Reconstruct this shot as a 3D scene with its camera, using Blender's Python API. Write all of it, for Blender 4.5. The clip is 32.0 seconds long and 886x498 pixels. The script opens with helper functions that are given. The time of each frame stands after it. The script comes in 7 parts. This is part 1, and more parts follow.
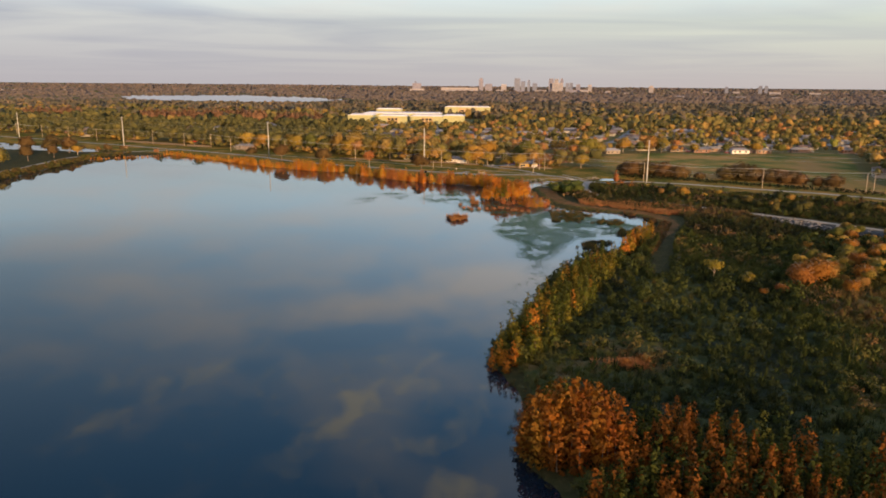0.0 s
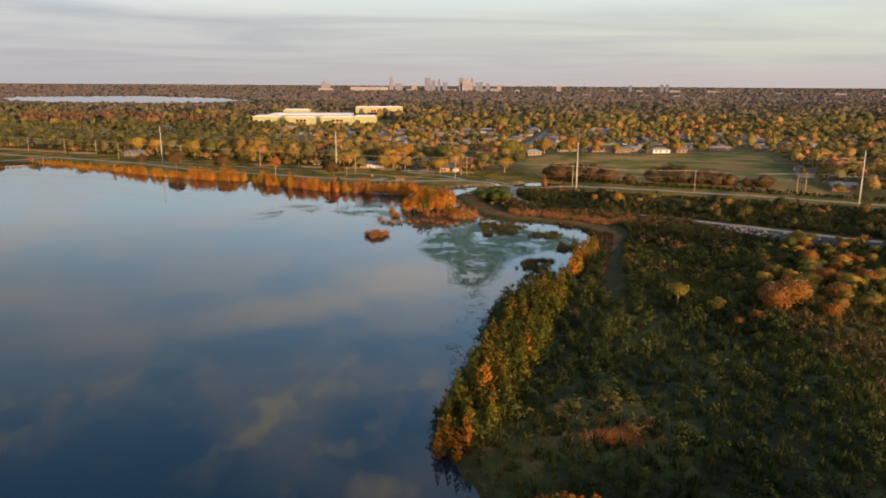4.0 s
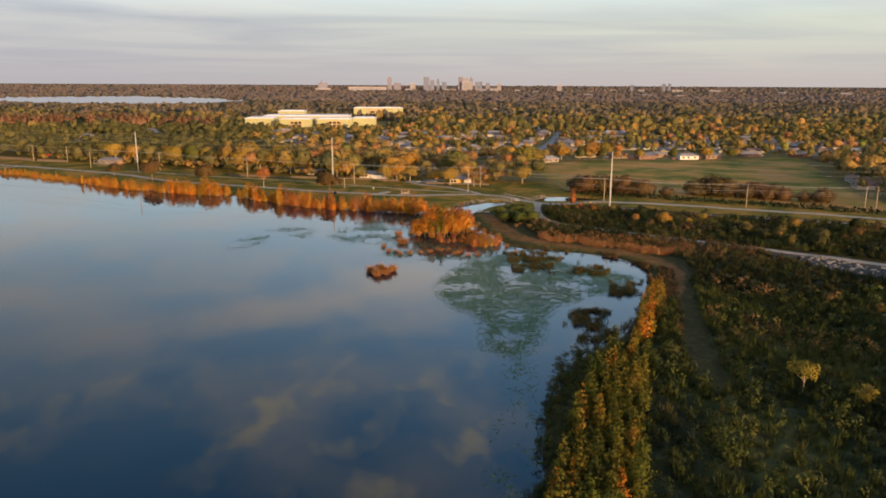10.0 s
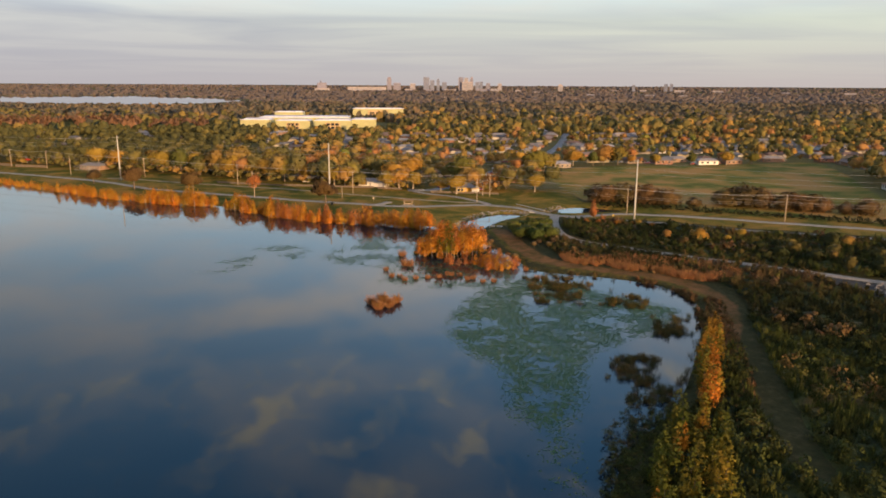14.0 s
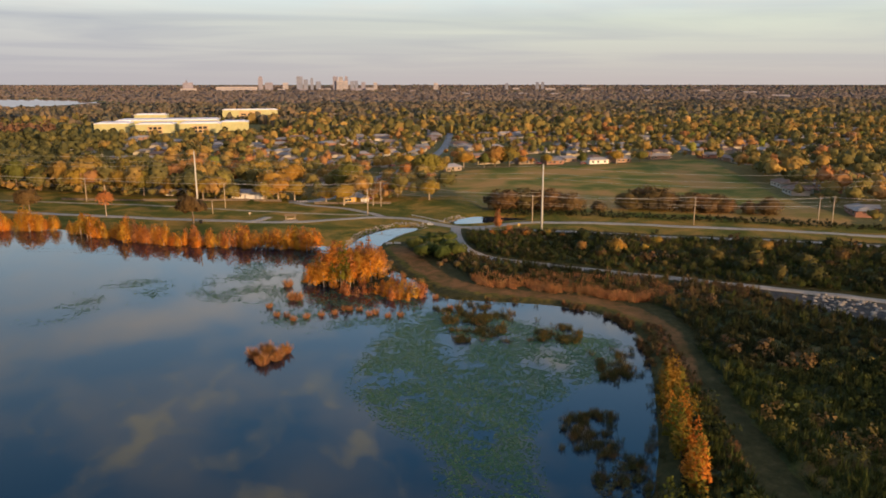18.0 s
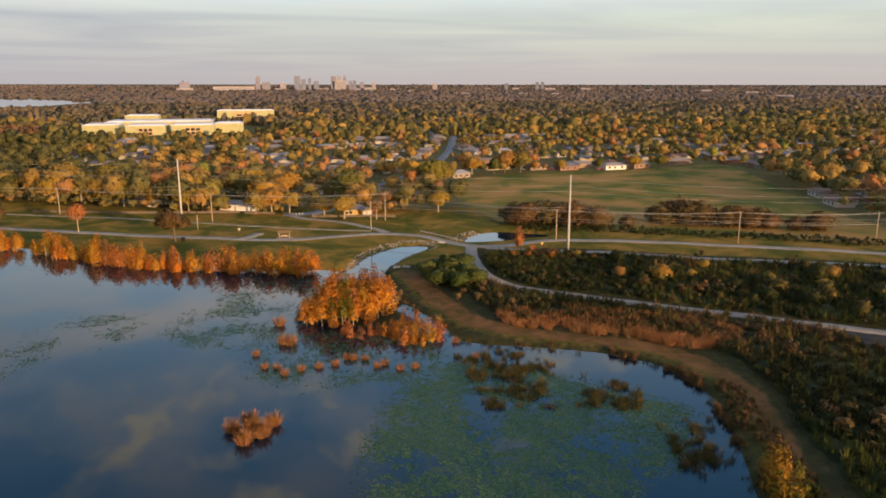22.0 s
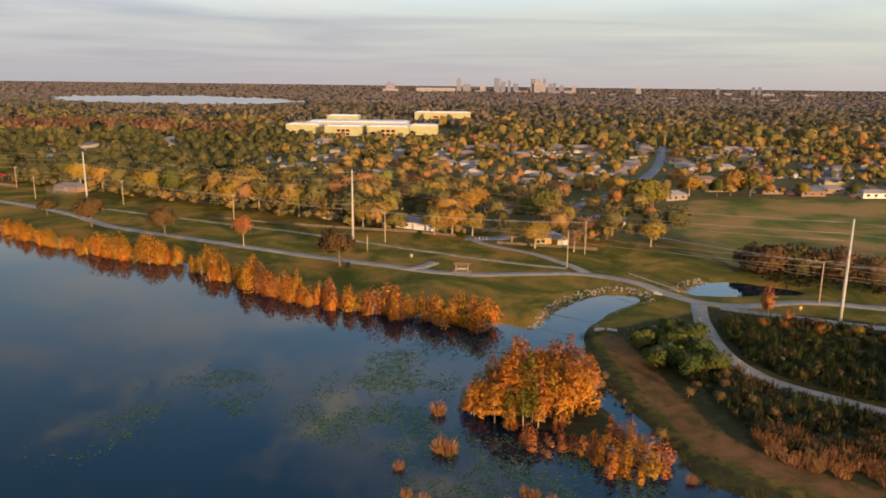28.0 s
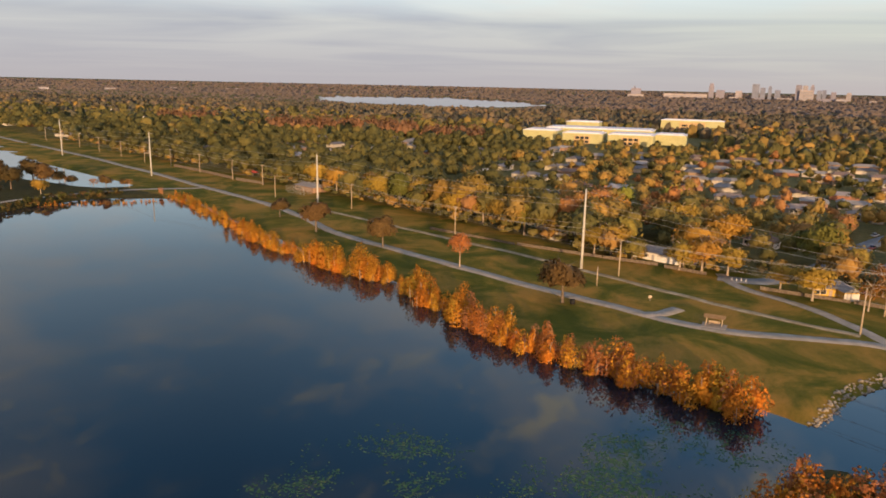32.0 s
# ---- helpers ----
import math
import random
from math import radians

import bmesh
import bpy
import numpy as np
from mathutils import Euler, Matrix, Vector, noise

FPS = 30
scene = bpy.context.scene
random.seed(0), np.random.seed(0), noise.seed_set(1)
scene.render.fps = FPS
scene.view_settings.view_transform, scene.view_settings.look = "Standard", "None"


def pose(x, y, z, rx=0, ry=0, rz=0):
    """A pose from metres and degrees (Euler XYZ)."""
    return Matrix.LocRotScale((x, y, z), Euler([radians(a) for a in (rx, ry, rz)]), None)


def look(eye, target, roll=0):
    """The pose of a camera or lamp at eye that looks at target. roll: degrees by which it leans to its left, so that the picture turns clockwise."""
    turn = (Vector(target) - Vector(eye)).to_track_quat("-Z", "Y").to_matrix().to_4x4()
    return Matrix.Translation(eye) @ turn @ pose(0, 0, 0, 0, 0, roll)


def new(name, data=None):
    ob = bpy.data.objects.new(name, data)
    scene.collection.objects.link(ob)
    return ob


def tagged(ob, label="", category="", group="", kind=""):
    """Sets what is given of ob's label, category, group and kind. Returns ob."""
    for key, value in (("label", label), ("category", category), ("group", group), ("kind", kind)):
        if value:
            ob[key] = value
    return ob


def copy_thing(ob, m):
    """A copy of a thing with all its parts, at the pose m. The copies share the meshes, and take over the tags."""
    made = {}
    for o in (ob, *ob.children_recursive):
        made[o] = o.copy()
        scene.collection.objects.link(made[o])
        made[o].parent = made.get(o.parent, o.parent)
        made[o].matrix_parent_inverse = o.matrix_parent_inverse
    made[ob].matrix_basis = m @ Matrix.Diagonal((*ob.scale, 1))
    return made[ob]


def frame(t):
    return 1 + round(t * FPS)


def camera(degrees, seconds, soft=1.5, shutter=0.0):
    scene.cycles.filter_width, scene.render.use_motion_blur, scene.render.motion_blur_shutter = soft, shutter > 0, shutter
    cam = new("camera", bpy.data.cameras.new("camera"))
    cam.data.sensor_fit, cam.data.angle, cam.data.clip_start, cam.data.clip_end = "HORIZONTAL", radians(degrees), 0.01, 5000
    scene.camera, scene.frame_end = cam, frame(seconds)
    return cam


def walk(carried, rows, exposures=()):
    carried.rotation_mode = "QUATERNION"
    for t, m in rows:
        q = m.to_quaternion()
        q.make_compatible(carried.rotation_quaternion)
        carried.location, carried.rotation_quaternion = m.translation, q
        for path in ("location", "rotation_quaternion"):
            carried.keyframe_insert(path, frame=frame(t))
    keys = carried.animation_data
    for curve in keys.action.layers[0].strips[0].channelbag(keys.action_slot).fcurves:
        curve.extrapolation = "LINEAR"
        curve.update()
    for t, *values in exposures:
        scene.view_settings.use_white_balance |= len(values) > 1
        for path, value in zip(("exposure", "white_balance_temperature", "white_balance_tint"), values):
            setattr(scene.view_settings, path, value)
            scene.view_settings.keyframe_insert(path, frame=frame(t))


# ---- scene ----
# ---- camera and its walk ----
cam = camera(62.475, 32.0, soft=1.75)
# seconds, x, y, z, yaw to the left, pitch, roll (degrees)
PATH = [
    (0, 0.00, 0.00, 60.19, 2.780, -12.899, 0.488),
    (0.5, -0.42, 4.89, 59.94, 2.784, -12.894, 0.459),
    (1, -0.86, 9.76, 59.72, 2.354, -12.889, 0.430),
    (1.5, -1.31, 14.60, 59.55, -1.880, -12.884, 0.401),
    (2, -1.78, 19.38, 59.49, -4.077, -12.885, 0.391),
    (2.5, -2.27, 24.14, 59.50, -4.081, -12.887, 0.380),
    (3, -2.75, 28.87, 59.56, -4.128, -12.888, 0.370),
    (3.5, -3.21, 33.60, 59.66, -4.131, -12.890, 0.360),
    (5.5, -4.94, 52.59, 60.13, -4.117, -12.915, 0.197),
    (6, -5.29, 57.42, 60.19, -4.203, -12.916, 0.187),
    (7, -5.79, 67.26, 60.17, -4.217, -12.923, 0.211),
    (8, -6.16, 77.03, 60.08, -4.227, -12.930, 0.235),
    (9, -6.47, 86.45, 59.99, -4.264, -12.937, 0.260),
    (10, -6.79, 95.26, 59.99, -4.265, -12.932, 0.273),
    (11, -7.10, 103.69, 60.03, -4.272, -12.928, 0.286),
    (12, -7.39, 112.01, 60.08, -4.301, -12.924, 0.299),
    (13, -7.64, 120.47, 60.11, -4.301, -12.920, 0.313),
    (13.5, -7.74, 124.89, 60.10, -4.307, -12.920, 0.306),
    (15.5, -8.11, 143.16, 59.96, -4.375, -12.919, 0.204),
    (16, -8.31, 147.69, 59.93, -7.777, -12.919, 0.198),
    (16.5, -8.65, 152.12, 59.89, -9.431, -12.927, 0.136),
    (17, -8.90, 156.57, 59.86, -9.446, -12.934, 0.074),
    (17.5, -8.83, 161.13, 59.84, -9.956, -12.956, 0.034),
    (18, -8.64, 165.67, 59.83, -13.844, -12.978, -0.006),
    (18.5, -8.53, 170.01, 59.85, -14.115, -12.976, -0.010),
    (19, -8.38, 174.32, 59.88, -14.092, -12.975, -0.014),
    (20, -7.74, 183.11, 59.93, -14.028, -12.983, 0.011),
    (21, -6.85, 192.05, 59.96, -14.021, -12.990, 0.036),
    (21.5, -6.32, 196.56, 59.98, -14.016, -12.992, 0.042),
    (22, -5.71, 201.10, 59.99, -14.009, -12.994, 0.048),
    (22.5, -5.06, 205.66, 60.01, -13.186, -12.996, 0.054),
    (23, -4.38, 210.23, 60.04, -12.215, -12.998, 0.060),
    (23.5, -3.69, 214.78, 60.06, -11.569, -12.990, 0.090),
    (24, -3.03, 219.33, 60.09, -10.986, -12.982, 0.120),
    (24.5, -2.43, 223.85, 60.12, -10.024, -12.975, 0.151),
    (25, -1.91, 228.36, 60.14, -8.806, -12.967, 0.181),
    (25.5, -1.53, 232.84, 60.15, -7.460, -12.960, 0.211),
    (27.5, -0.62, 250.62, 60.12, -1.366, -12.891, 0.663),
    (28, -0.52, 255.10, 60.11, 1.020, -12.887, 0.692),
    (28.5, -0.53, 259.65, 60.10, 3.426, -12.887, 0.746),
    (29, -0.66, 264.01, 60.11, 5.876, -12.882, 0.827),
    (29.5, -0.97, 268.25, 60.13, 8.533, -12.878, 0.908),
    (30, -1.52, 272.41, 60.16, 11.195, -12.873, 0.990),
    (30.5, -2.36, 276.56, 60.21, 13.878, -12.888, 1.072),
    (31, -3.32, 280.78, 60.28, 16.547, -12.902, 1.155),
    (31.5, -4.20, 285.14, 60.37, 19.106, -12.888, 1.193),
    (32, -5.04, 289.59, 60.47, 19.385, -12.873, 1.230),
]


def flown(x, y, z, yaw, pitch, roll):
    return pose(x, y, z, 0, 0, yaw) @ pose(0, 0, 0, 90 + pitch) @ pose(0, 0, 0, 0, 0, roll)


walk(cam, [(row[0], flown(*row[1:])) for row in PATH], exposures=[(0.0, 0.34), (32.0, 0.34)])

# ---- light ----
SUN_ELEVATION, SUN_HEADING = 7.0, 153.0  # heading clockwise from +y: low behind the flight, a little to its right
sun_way = Vector((math.sin(radians(SUN_HEADING)) * math.cos(radians(SUN_ELEVATION)),
                  math.cos(radians(SUN_HEADING)) * math.cos(radians(SUN_ELEVATION)), math.sin(radians(SUN_ELEVATION))))
sun = new("sun", bpy.data.lights.new("sun", "SUN"))
sun.data.energy, sun.data.angle, sun.data.color = 5.0, radians(1.0), (1.0, 0.63, 0.33)
sun.matrix_world = look(sun_way * 500, (0, 0, 0))

world = bpy.data.worlds.new("evening_sky")
scene.world = world
world.use_nodes = True
wn, wl = world.node_tree.nodes, world.node_tree.links
wn.clear()


def wnode(kind, **inputs):
    n = wn.new(kind)
    for k, v in inputs.items():
        n.inputs[k.replace("_", " ")].default_value = v
    return n


def wmath(op, a, b=None, clamp=False):
    n = wn.new("ShaderNodeMath")
    n.operation, n.use_clamp = op, clamp
    for i, v in enumerate((a, b)):
        if isinstance(v, (int, float)):
            n.inputs[i].default_value = v
        elif v is not None:
            wl.new(v, n.inputs[i])
    return n.outputs[0]


def wmix(fac, a, b):
    n = wn.new("ShaderNodeMix")
    n.data_type = "RGBA"
    for s, v in ((0, fac), (6, a), (7, b)):
        if isinstance(v, tuple):
            n.inputs[s].default_value = (*v, 1)
        elif isinstance(v, (int, float)):
            n.inputs[s].default_value = v
        else:
            wl.new(v, n.inputs[s])
    return n.outputs[2]


sky = wn.new("ShaderNodeTexSky")
sky.sky_type, sky.sun_disc = "NISHITA", False
sky.sun_elevation, sky.sun_rotation = radians(SUN_ELEVATION), radians(SUN_HEADING)
sky.air_density, sky.dust_density, sky.ozone_density = 1.0, 1.5, 1.0
co = wn.new("ShaderNodeTexCoord")
sep = wn.new("ShaderNodeSeparateXYZ")
wl.new(co.outputs["Generated"], sep.inputs[0])
up = wmath("MAXIMUM", sep.outputs[2], 0.0)
lift = wmath("ADD", up, 0.10)
flat = wn.new("ShaderNodeCombineXYZ")
wl.new(wmath("DIVIDE", sep.outputs[0], lift), flat.inputs[0])
wl.new(wmath("DIVIDE", sep.outputs[1], lift), flat.inputs[1])
cloud = wnode("ShaderNodeTexNoise", Scale=1.1, Detail=6.0, Roughness=0.5, Distortion=0.35)
wl.new(flat.outputs[0], cloud.inputs["Vector"])
wisp = wnode("ShaderNodeTexNoise", Scale=3.4, Detail=5.0, Roughness=0.55, Distortion=0.2)
wl.new(flat.outputs[0], wisp.inputs["Vector"])
both = wmath("ADD", wmath("MULTIPLY", cloud.outputs[0], 0.7), wmath("MULTIPLY", wisp.outputs[0], 0.3))


def rising(v, a, b):
    """0 below a, 1 above b."""
    return wmath("MULTIPLY", wmath("SUBTRACT", v, a), 1.0 / (b - a), clamp=True)


# long thin streaks of cloud low over the horizon
thin = wmath("ADD", up, 0.03)
streak_at = wn.new("ShaderNodeCombineXYZ")
wl.new(wmath("MULTIPLY", wmath("DIVIDE", sep.outputs[0], thin), 0.8), streak_at.inputs[0])
wl.new(wmath("DIVIDE", sep.outputs[1], thin), streak_at.inputs[1])
streak = wnode("ShaderNodeTexNoise", Scale=0.26, Detail=5.0, Roughness=0.5, Distortion=0.7)
wl.new(streak_at.outputs[0], streak.inputs["Vector"])
east = rising(sep.outputs[0], -0.35, 0.45)
haze_tone = wmix(east, (0.39, 0.365, 0.38), (0.445, 0.395, 0.38))
grey_tone = wmix(east, (0.375, 0.39, 0.425), (0.46, 0.49, 0.46))
pale_tone = wmix(east, (0.51, 0.515, 0.50), (0.57, 0.60, 0.505))
veil = wmix(rising(streak.outputs[0], 0.38, 0.60), grey_tone, pale_tone)
low_sky = wmix(rising(up, 0.0, 0.075), haze_tone, veil)
# the veil of cloud opens above it; lit puffs float in the blue
cloud_tone = wmix(rising(up, 0.16, 0.34), (0.86, 0.83, 0.80), (1.0, 0.90, 0.80))
scaled = wn.new("ShaderNodeVectorMath")
scaled.operation = "SCALE"
wl.new(sky.outputs[0], scaled.inputs[0])
scaled.inputs["Scale"].default_value = 0.15
clear = wmix(rising(up, 0.05, 0.46), (0.98, 1.13, 1.19), (0.17, 0.50, 0.93))
blue = wmix(0.7, scaled.outputs[0], clear)
fac = wmath("MULTIPLY", rising(both, 0.455, 0.63), 0.66)
# one long bank of cloud ahead
bx, by = wmath("ADD", wmath("DIVIDE", sep.outputs[0], lift), 0.10), wmath("SUBTRACT", wmath("DIVIDE", sep.outputs[1], lift), 2.52)
bu = wmath("DIVIDE", wmath("ADD", wmath("MULTIPLY", bx, 0.83), wmath("MULTIPLY", by, 0.555)), 0.80)
bv = wmath("DIVIDE", wmath("SUBTRACT", wmath("MULTIPLY", by, 0.83), wmath("MULTIPLY", bx, 0.555)), 0.24)
bank = wmath("SUBTRACT", wmath("ADD", 1.1, wmath("MULTIPLY", wmath("SUBTRACT", both, 0.5), 5.0)), wmath("SQRT", wmath("ADD", wmath("MULTIPLY", bu, bu), wmath("MULTIPLY", bv, bv))))
fac = wmath("MAXIMUM", fac, wmath("MULTIPLY", rising(bank, 0.0, 0.9), 0.85))
sky_tone = wmix(fac, blue, cloud_tone)
puff_at = wnode("ShaderNodeMapping")
puff_at.inputs["Rotation"].default_value = (0, 0, radians(38))
puff_at.inputs["Scale"].default_value = (9.5, 6.0, 1)
wl.new(flat.outputs[0], puff_at.inputs["Vector"])
puff = wnode("ShaderNodeTexNoise", Scale=1.0, Detail=4.0, Roughness=0.5, Distortion=0.3)
wl.new(puff_at.outputs[0], puff.inputs["Vector"])
lit = wmath("MULTIPLY", wmath("MULTIPLY", rising(puff.outputs[0], 0.52, 0.68), rising(both, 0.42, 0.54)), rising(up, 0.30, 0.40))
sky_tone = wmix(rising(up, 0.075, 0.16), low_sky, sky_tone)
# dimmer towards the zenith, and the sunset's warm glow behind the flight
high = rising(up, 0.46, 0.80)
sky_tone = wmix(high, sky_tone, wmix(fac, (0.06, 0.16, 0.36), (0.30, 0.31, 0.35)))
sky_tone = wmix(wmath("MULTIPLY", lit, 0.7), sky_tone, (1.15, 1.0, 0.68))
# dimmer away from the sun's side, brighter ahead
west = wn.new("ShaderNodeVectorMath")
west.operation = "SCALE"
wl.new(sky_tone, west.inputs[0])
wl.new(wmath("ADD", 0.66, wmath("MULTIPLY", rising(sep.outputs[0], -0.55, 0.12), 0.62)), west.inputs["Scale"])
sky_tone = wmix(rising(up, 0.10, 0.22), sky_tone, west.outputs[0])
near_sun = wn.new("ShaderNodeVectorMath")
near_sun.operation = "DOT_PRODUCT"
wl.new(co.outputs["Generated"], near_sun.inputs[0])
near_sun.inputs[1].default_value = sun_way
glow = wmath("MULTIPLY", wmath("POWER", wmath("MAXIMUM", near_sun.outputs["Value"], 0.0), 5.0), 0.9, clamp=True)
sky_tone = wmix(glow, sky_tone, (2.0, 1.05, 0.42))
back = wnode("ShaderNodeBackground", Strength=1.0)
wl.new(sky_tone, back.inputs["Color"])
wo = wn.new("ShaderNodeOutputWorld")
wl.new(back.outputs[0], wo.inputs[0])

# ---- materials ----


class Mat:
    """A short way to write a node material."""

    def __init__(self, name, rough=0.8, metal=0.0):
        self.m = bpy.data.materials.new(name)
        self.m.use_nodes = True
        self.n, self.l = self.m.node_tree.nodes, self.m.node_tree.links
        self.b = self.n["Principled BSDF"]
        self.b.inputs["Roughness"].default_value, self.b.inputs["Metallic"].default_value = rough, metal
        self.b.inputs["Specular IOR Level"].default_value = 0.12

    def put(self, v, socket):
        if isinstance(v, tuple):
            socket.default_value = (*v, 1) if len(v) == 3 else v
        elif isinstance(v, (int, float)):
            socket.default_value = v
        else:
            self.l.new(v, socket)

    def coords(self, kind="Object"):
        return self.n.new("ShaderNodeTexCoord").outputs[kind]

    def place(self):
        return self.n.new("ShaderNodeNewGeometry").outputs["Position"]

    def noise(self, scale, detail=4.0, vec=None, rough=0.55, dist=0.0):
        t = self.n.new("ShaderNodeTexNoise")
        t.inputs["Scale"].default_value, t.inputs["Detail"].default_value = scale, detail
        t.inputs["Roughness"].default_value, t.inputs["Distortion"].default_value = rough, dist
        self.put(vec if vec is not None else self.place(), t.inputs["Vector"])
        return t.outputs[0]

    def ramp(self, fac, *stops):
        r = self.n.new("ShaderNodeValToRGB")
        while len(r.color_ramp.elements) < len(stops):
            r.color_ramp.elements.new(0.5)
        for e, (p, c) in zip(r.color_ramp.elements, stops):
            e.position, e.color = p, (*c, 1)
        self.put(fac, r.inputs[0])
        return r.outputs[0]

    def mix(self, fac, a, b, blend="MIX"):
        x = self.n.new("ShaderNodeMix")
        x.data_type, x.blend_type = "RGBA", blend
        self.put(fac, x.inputs[0]), self.put(a, x.inputs[6]), self.put(b, x.inputs[7])
        return x.outputs[2]

    def math(self, op, a, b=0.0, clamp=False):
        x = self.n.new("ShaderNodeMath")
        x.operation, x.use_clamp = op, clamp
        self.put(a, x.inputs[0]), self.put(b, x.inputs[1])
        return x.outputs[0]

    def attr(self, name):
        a = self.n.new("ShaderNodeAttribute")
        a.attribute_name = name
        return a.outputs["Fac"]

    def island(self):
        return self.n.new("ShaderNodeNewGeometry").outputs["Random Per Island"]

    def chance(self):
        return self.n.new("ShaderNodeObjectInfo").outputs["Random"]

    def bump(self, height, strength=0.3, distance=0.1):
        b = self.n.new("ShaderNodeBump")
        b.inputs["Strength"].default_value, b.inputs["Distance"].default_value = strength, distance
        self.put(height, b.inputs["Height"])
        self.l.new(b.outputs[0], self.b.inputs["Normal"])

    def color(self, c):
        self.put(c, self.b.inputs["Base Color"])
        return self.m


def speckled(name, a, b, scale, rough=0.85, fine=None, bump=0.2):
    m = Mat(name, rough)
    c = m.ramp(m.noise(scale, 5), (0.35, a), (0.65, b))
    c = m.mix(0.35, c, m.ramp(m.noise(fine or scale * 9, 3), (0.3, (0.25, 0.25, 0.25)), (0.7, (0.8, 0.8, 0.8))), "OVERLAY")
    if bump:
        m.bump(m.noise(fine or scale * 9, 3), bump)
    return m.color(c)


def leafy(name, *stops, by="object", light=0.22, shade=0.34, fine=True):
    """Foliage: a hue for each plant, a shade for each leaf clump."""
    m = Mat(name, 0.75)
    fac = m.chance() if by == "object" else m.attr("tone")
    c = m.ramp(fac, *stops)
    c = m.mix(shade, c, m.ramp(m.island(), (0.0, (0.2, 0.2, 0.2)), (1.0, (0.8, 0.8, 0.8))), "OVERLAY")
    if fine:
        grain = m.noise(1.3, 4, rough=0.7)
        c = m.mix(0.5, c, m.ramp(grain, (0.32, (0.24, 0.24, 0.24)), (0.68, (0.76, 0.76, 0.76))), "OVERLAY")
        m.bump(grain, 0.6, 0.5)
    m.color(c)
    t = m.n.new("ShaderNodeBsdfTranslucent")
    m.l.new(c, t.inputs[0])
    s = m.n.new("ShaderNodeMixShader")
    s.inputs[0].default_value = light
    m.l.new(m.b.outputs[0], s.inputs[1]), m.l.new(t.outputs[0], s.inputs[2])
    m.l.new(s.outputs[0], m.n["Material Output"].inputs[0])
    return m.m


def varied(name, *stops, rough=0.8, scale=0.6):
    m = Mat(name, rough)
    c = m.ramp(m.chance(), *stops)
    c = m.mix(0.3, c, m.ramp(m.noise(scale, 4), (0.3, (0.3, 0.3, 0.3)), (0.7, (0.72, 0.72, 0.72))), "OVERLAY")
    return m.color(c)


CYPRESS = leafy("cypress_foliage", (0.0, (0.515, 0.168, 0.0202)), (0.35, (0.56, 0.246, 0.0269)), (0.7, (0.56, 0.174, 0.0224)), (1.0, (0.47, 0.274, 0.0336)))
CYPRESS_GREEN = leafy("cypress_turning", (0.0, (0.085, 0.10, 0.014)), (0.5, (0.15, 0.145, 0.018)), (0.8, (0.235, 0.175, 0.02)), (1.0, (0.36, 0.16, 0.02)), shade=0.2)
CYPRESS_MIX = leafy("cypress_mixed", (0.0, (0.101, 0.112, 0.0202)), (0.3, (0.246, 0.185, 0.0246)), (0.45, (0.55, 0.275, 0.03)), (0.75, (0.56, 0.205, 0.024)), (0.9, (0.47, 0.162, 0.0448)), (1.0, (0.448, 0.202, 0.084)), by="tone")
# corner stand: darker copies of the cypress colours, with its shade painted in
CORNER_ORANGE = leafy("cypress_corner_shaded", (0.0, (0.288, 0.084, 0.0112)), (0.4, (0.336, 0.128, 0.0144)), (0.75, (0.288, 0.08, 0.0112)), (1.0, (0.176, 0.08, 0.0128)), shade=0.2)
CORNER_GREEN = leafy("cypress_green_shaded", (0.0, (0.045, 0.055, 0.011)), (0.5, (0.085, 0.085, 0.014)), (0.8, (0.15, 0.11, 0.018)), (1.0, (0.24, 0.12, 0.018)), shade=0.2)
CYPRESS_RED = leafy("cypress_rust", (0.0, (0.44, 0.16, 0.045)), (0.5, (0.45, 0.175, 0.06)), (1.0, (0.40, 0.19, 0.08)))
YELLOW_LEAF = leafy("yellow_leaves", (0.0, (0.30, 0.21, 0.028)), (1.0, (0.22, 0.20, 0.028)))
OAK = leafy("broadleaf_foliage", (0.0, (0.0935, 0.101, 0.0242)), (0.3, (0.154, 0.138, 0.0297)), (0.6, (0.242, 0.176, 0.0374)), (0.85, (0.297, 0.16, 0.044)), (1.0, (0.143, 0.16, 0.0264)))
OAK_GOLD = leafy("golden_foliage", (0.0, (0.367, 0.231, 0.0377)), (0.5, (0.288, 0.2, 0.0354)), (1.0, (0.393, 0.206, 0.0377)))
RUST_LEAF = leafy("rusty_leaves", (0.0, (0.246, 0.106, 0.0245)), (0.5, (0.292, 0.126, 0.0195)), (1.0, (0.224, 0.0875, 0.0245)))
OAK_DARK = leafy("dark_foliage", (0.0, (0.075, 0.058, 0.021)), (0.6, (0.14, 0.078, 0.032)), (1.0, (0.10, 0.082, 0.026)))
TAN_LEAF = leafy("tan_leaves", (0.0, (0.17, 0.115, 0.05)), (0.5, (0.22, 0.13, 0.055)), (1.0, (0.14, 0.105, 0.035)))
RUBBLE = speckled("rubble", (0.0298, 0.0282, 0.0268), (0.0595, 0.0538, 0.049), 0.5, 0.9, 2.5, 0.6)
# both ends of the ramp hold the corner stand's shaded colours
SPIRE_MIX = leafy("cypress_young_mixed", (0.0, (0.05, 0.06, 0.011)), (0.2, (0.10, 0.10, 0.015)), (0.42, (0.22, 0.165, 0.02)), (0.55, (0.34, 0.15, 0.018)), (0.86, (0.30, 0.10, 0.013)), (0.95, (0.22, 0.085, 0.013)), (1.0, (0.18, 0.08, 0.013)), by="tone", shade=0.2)
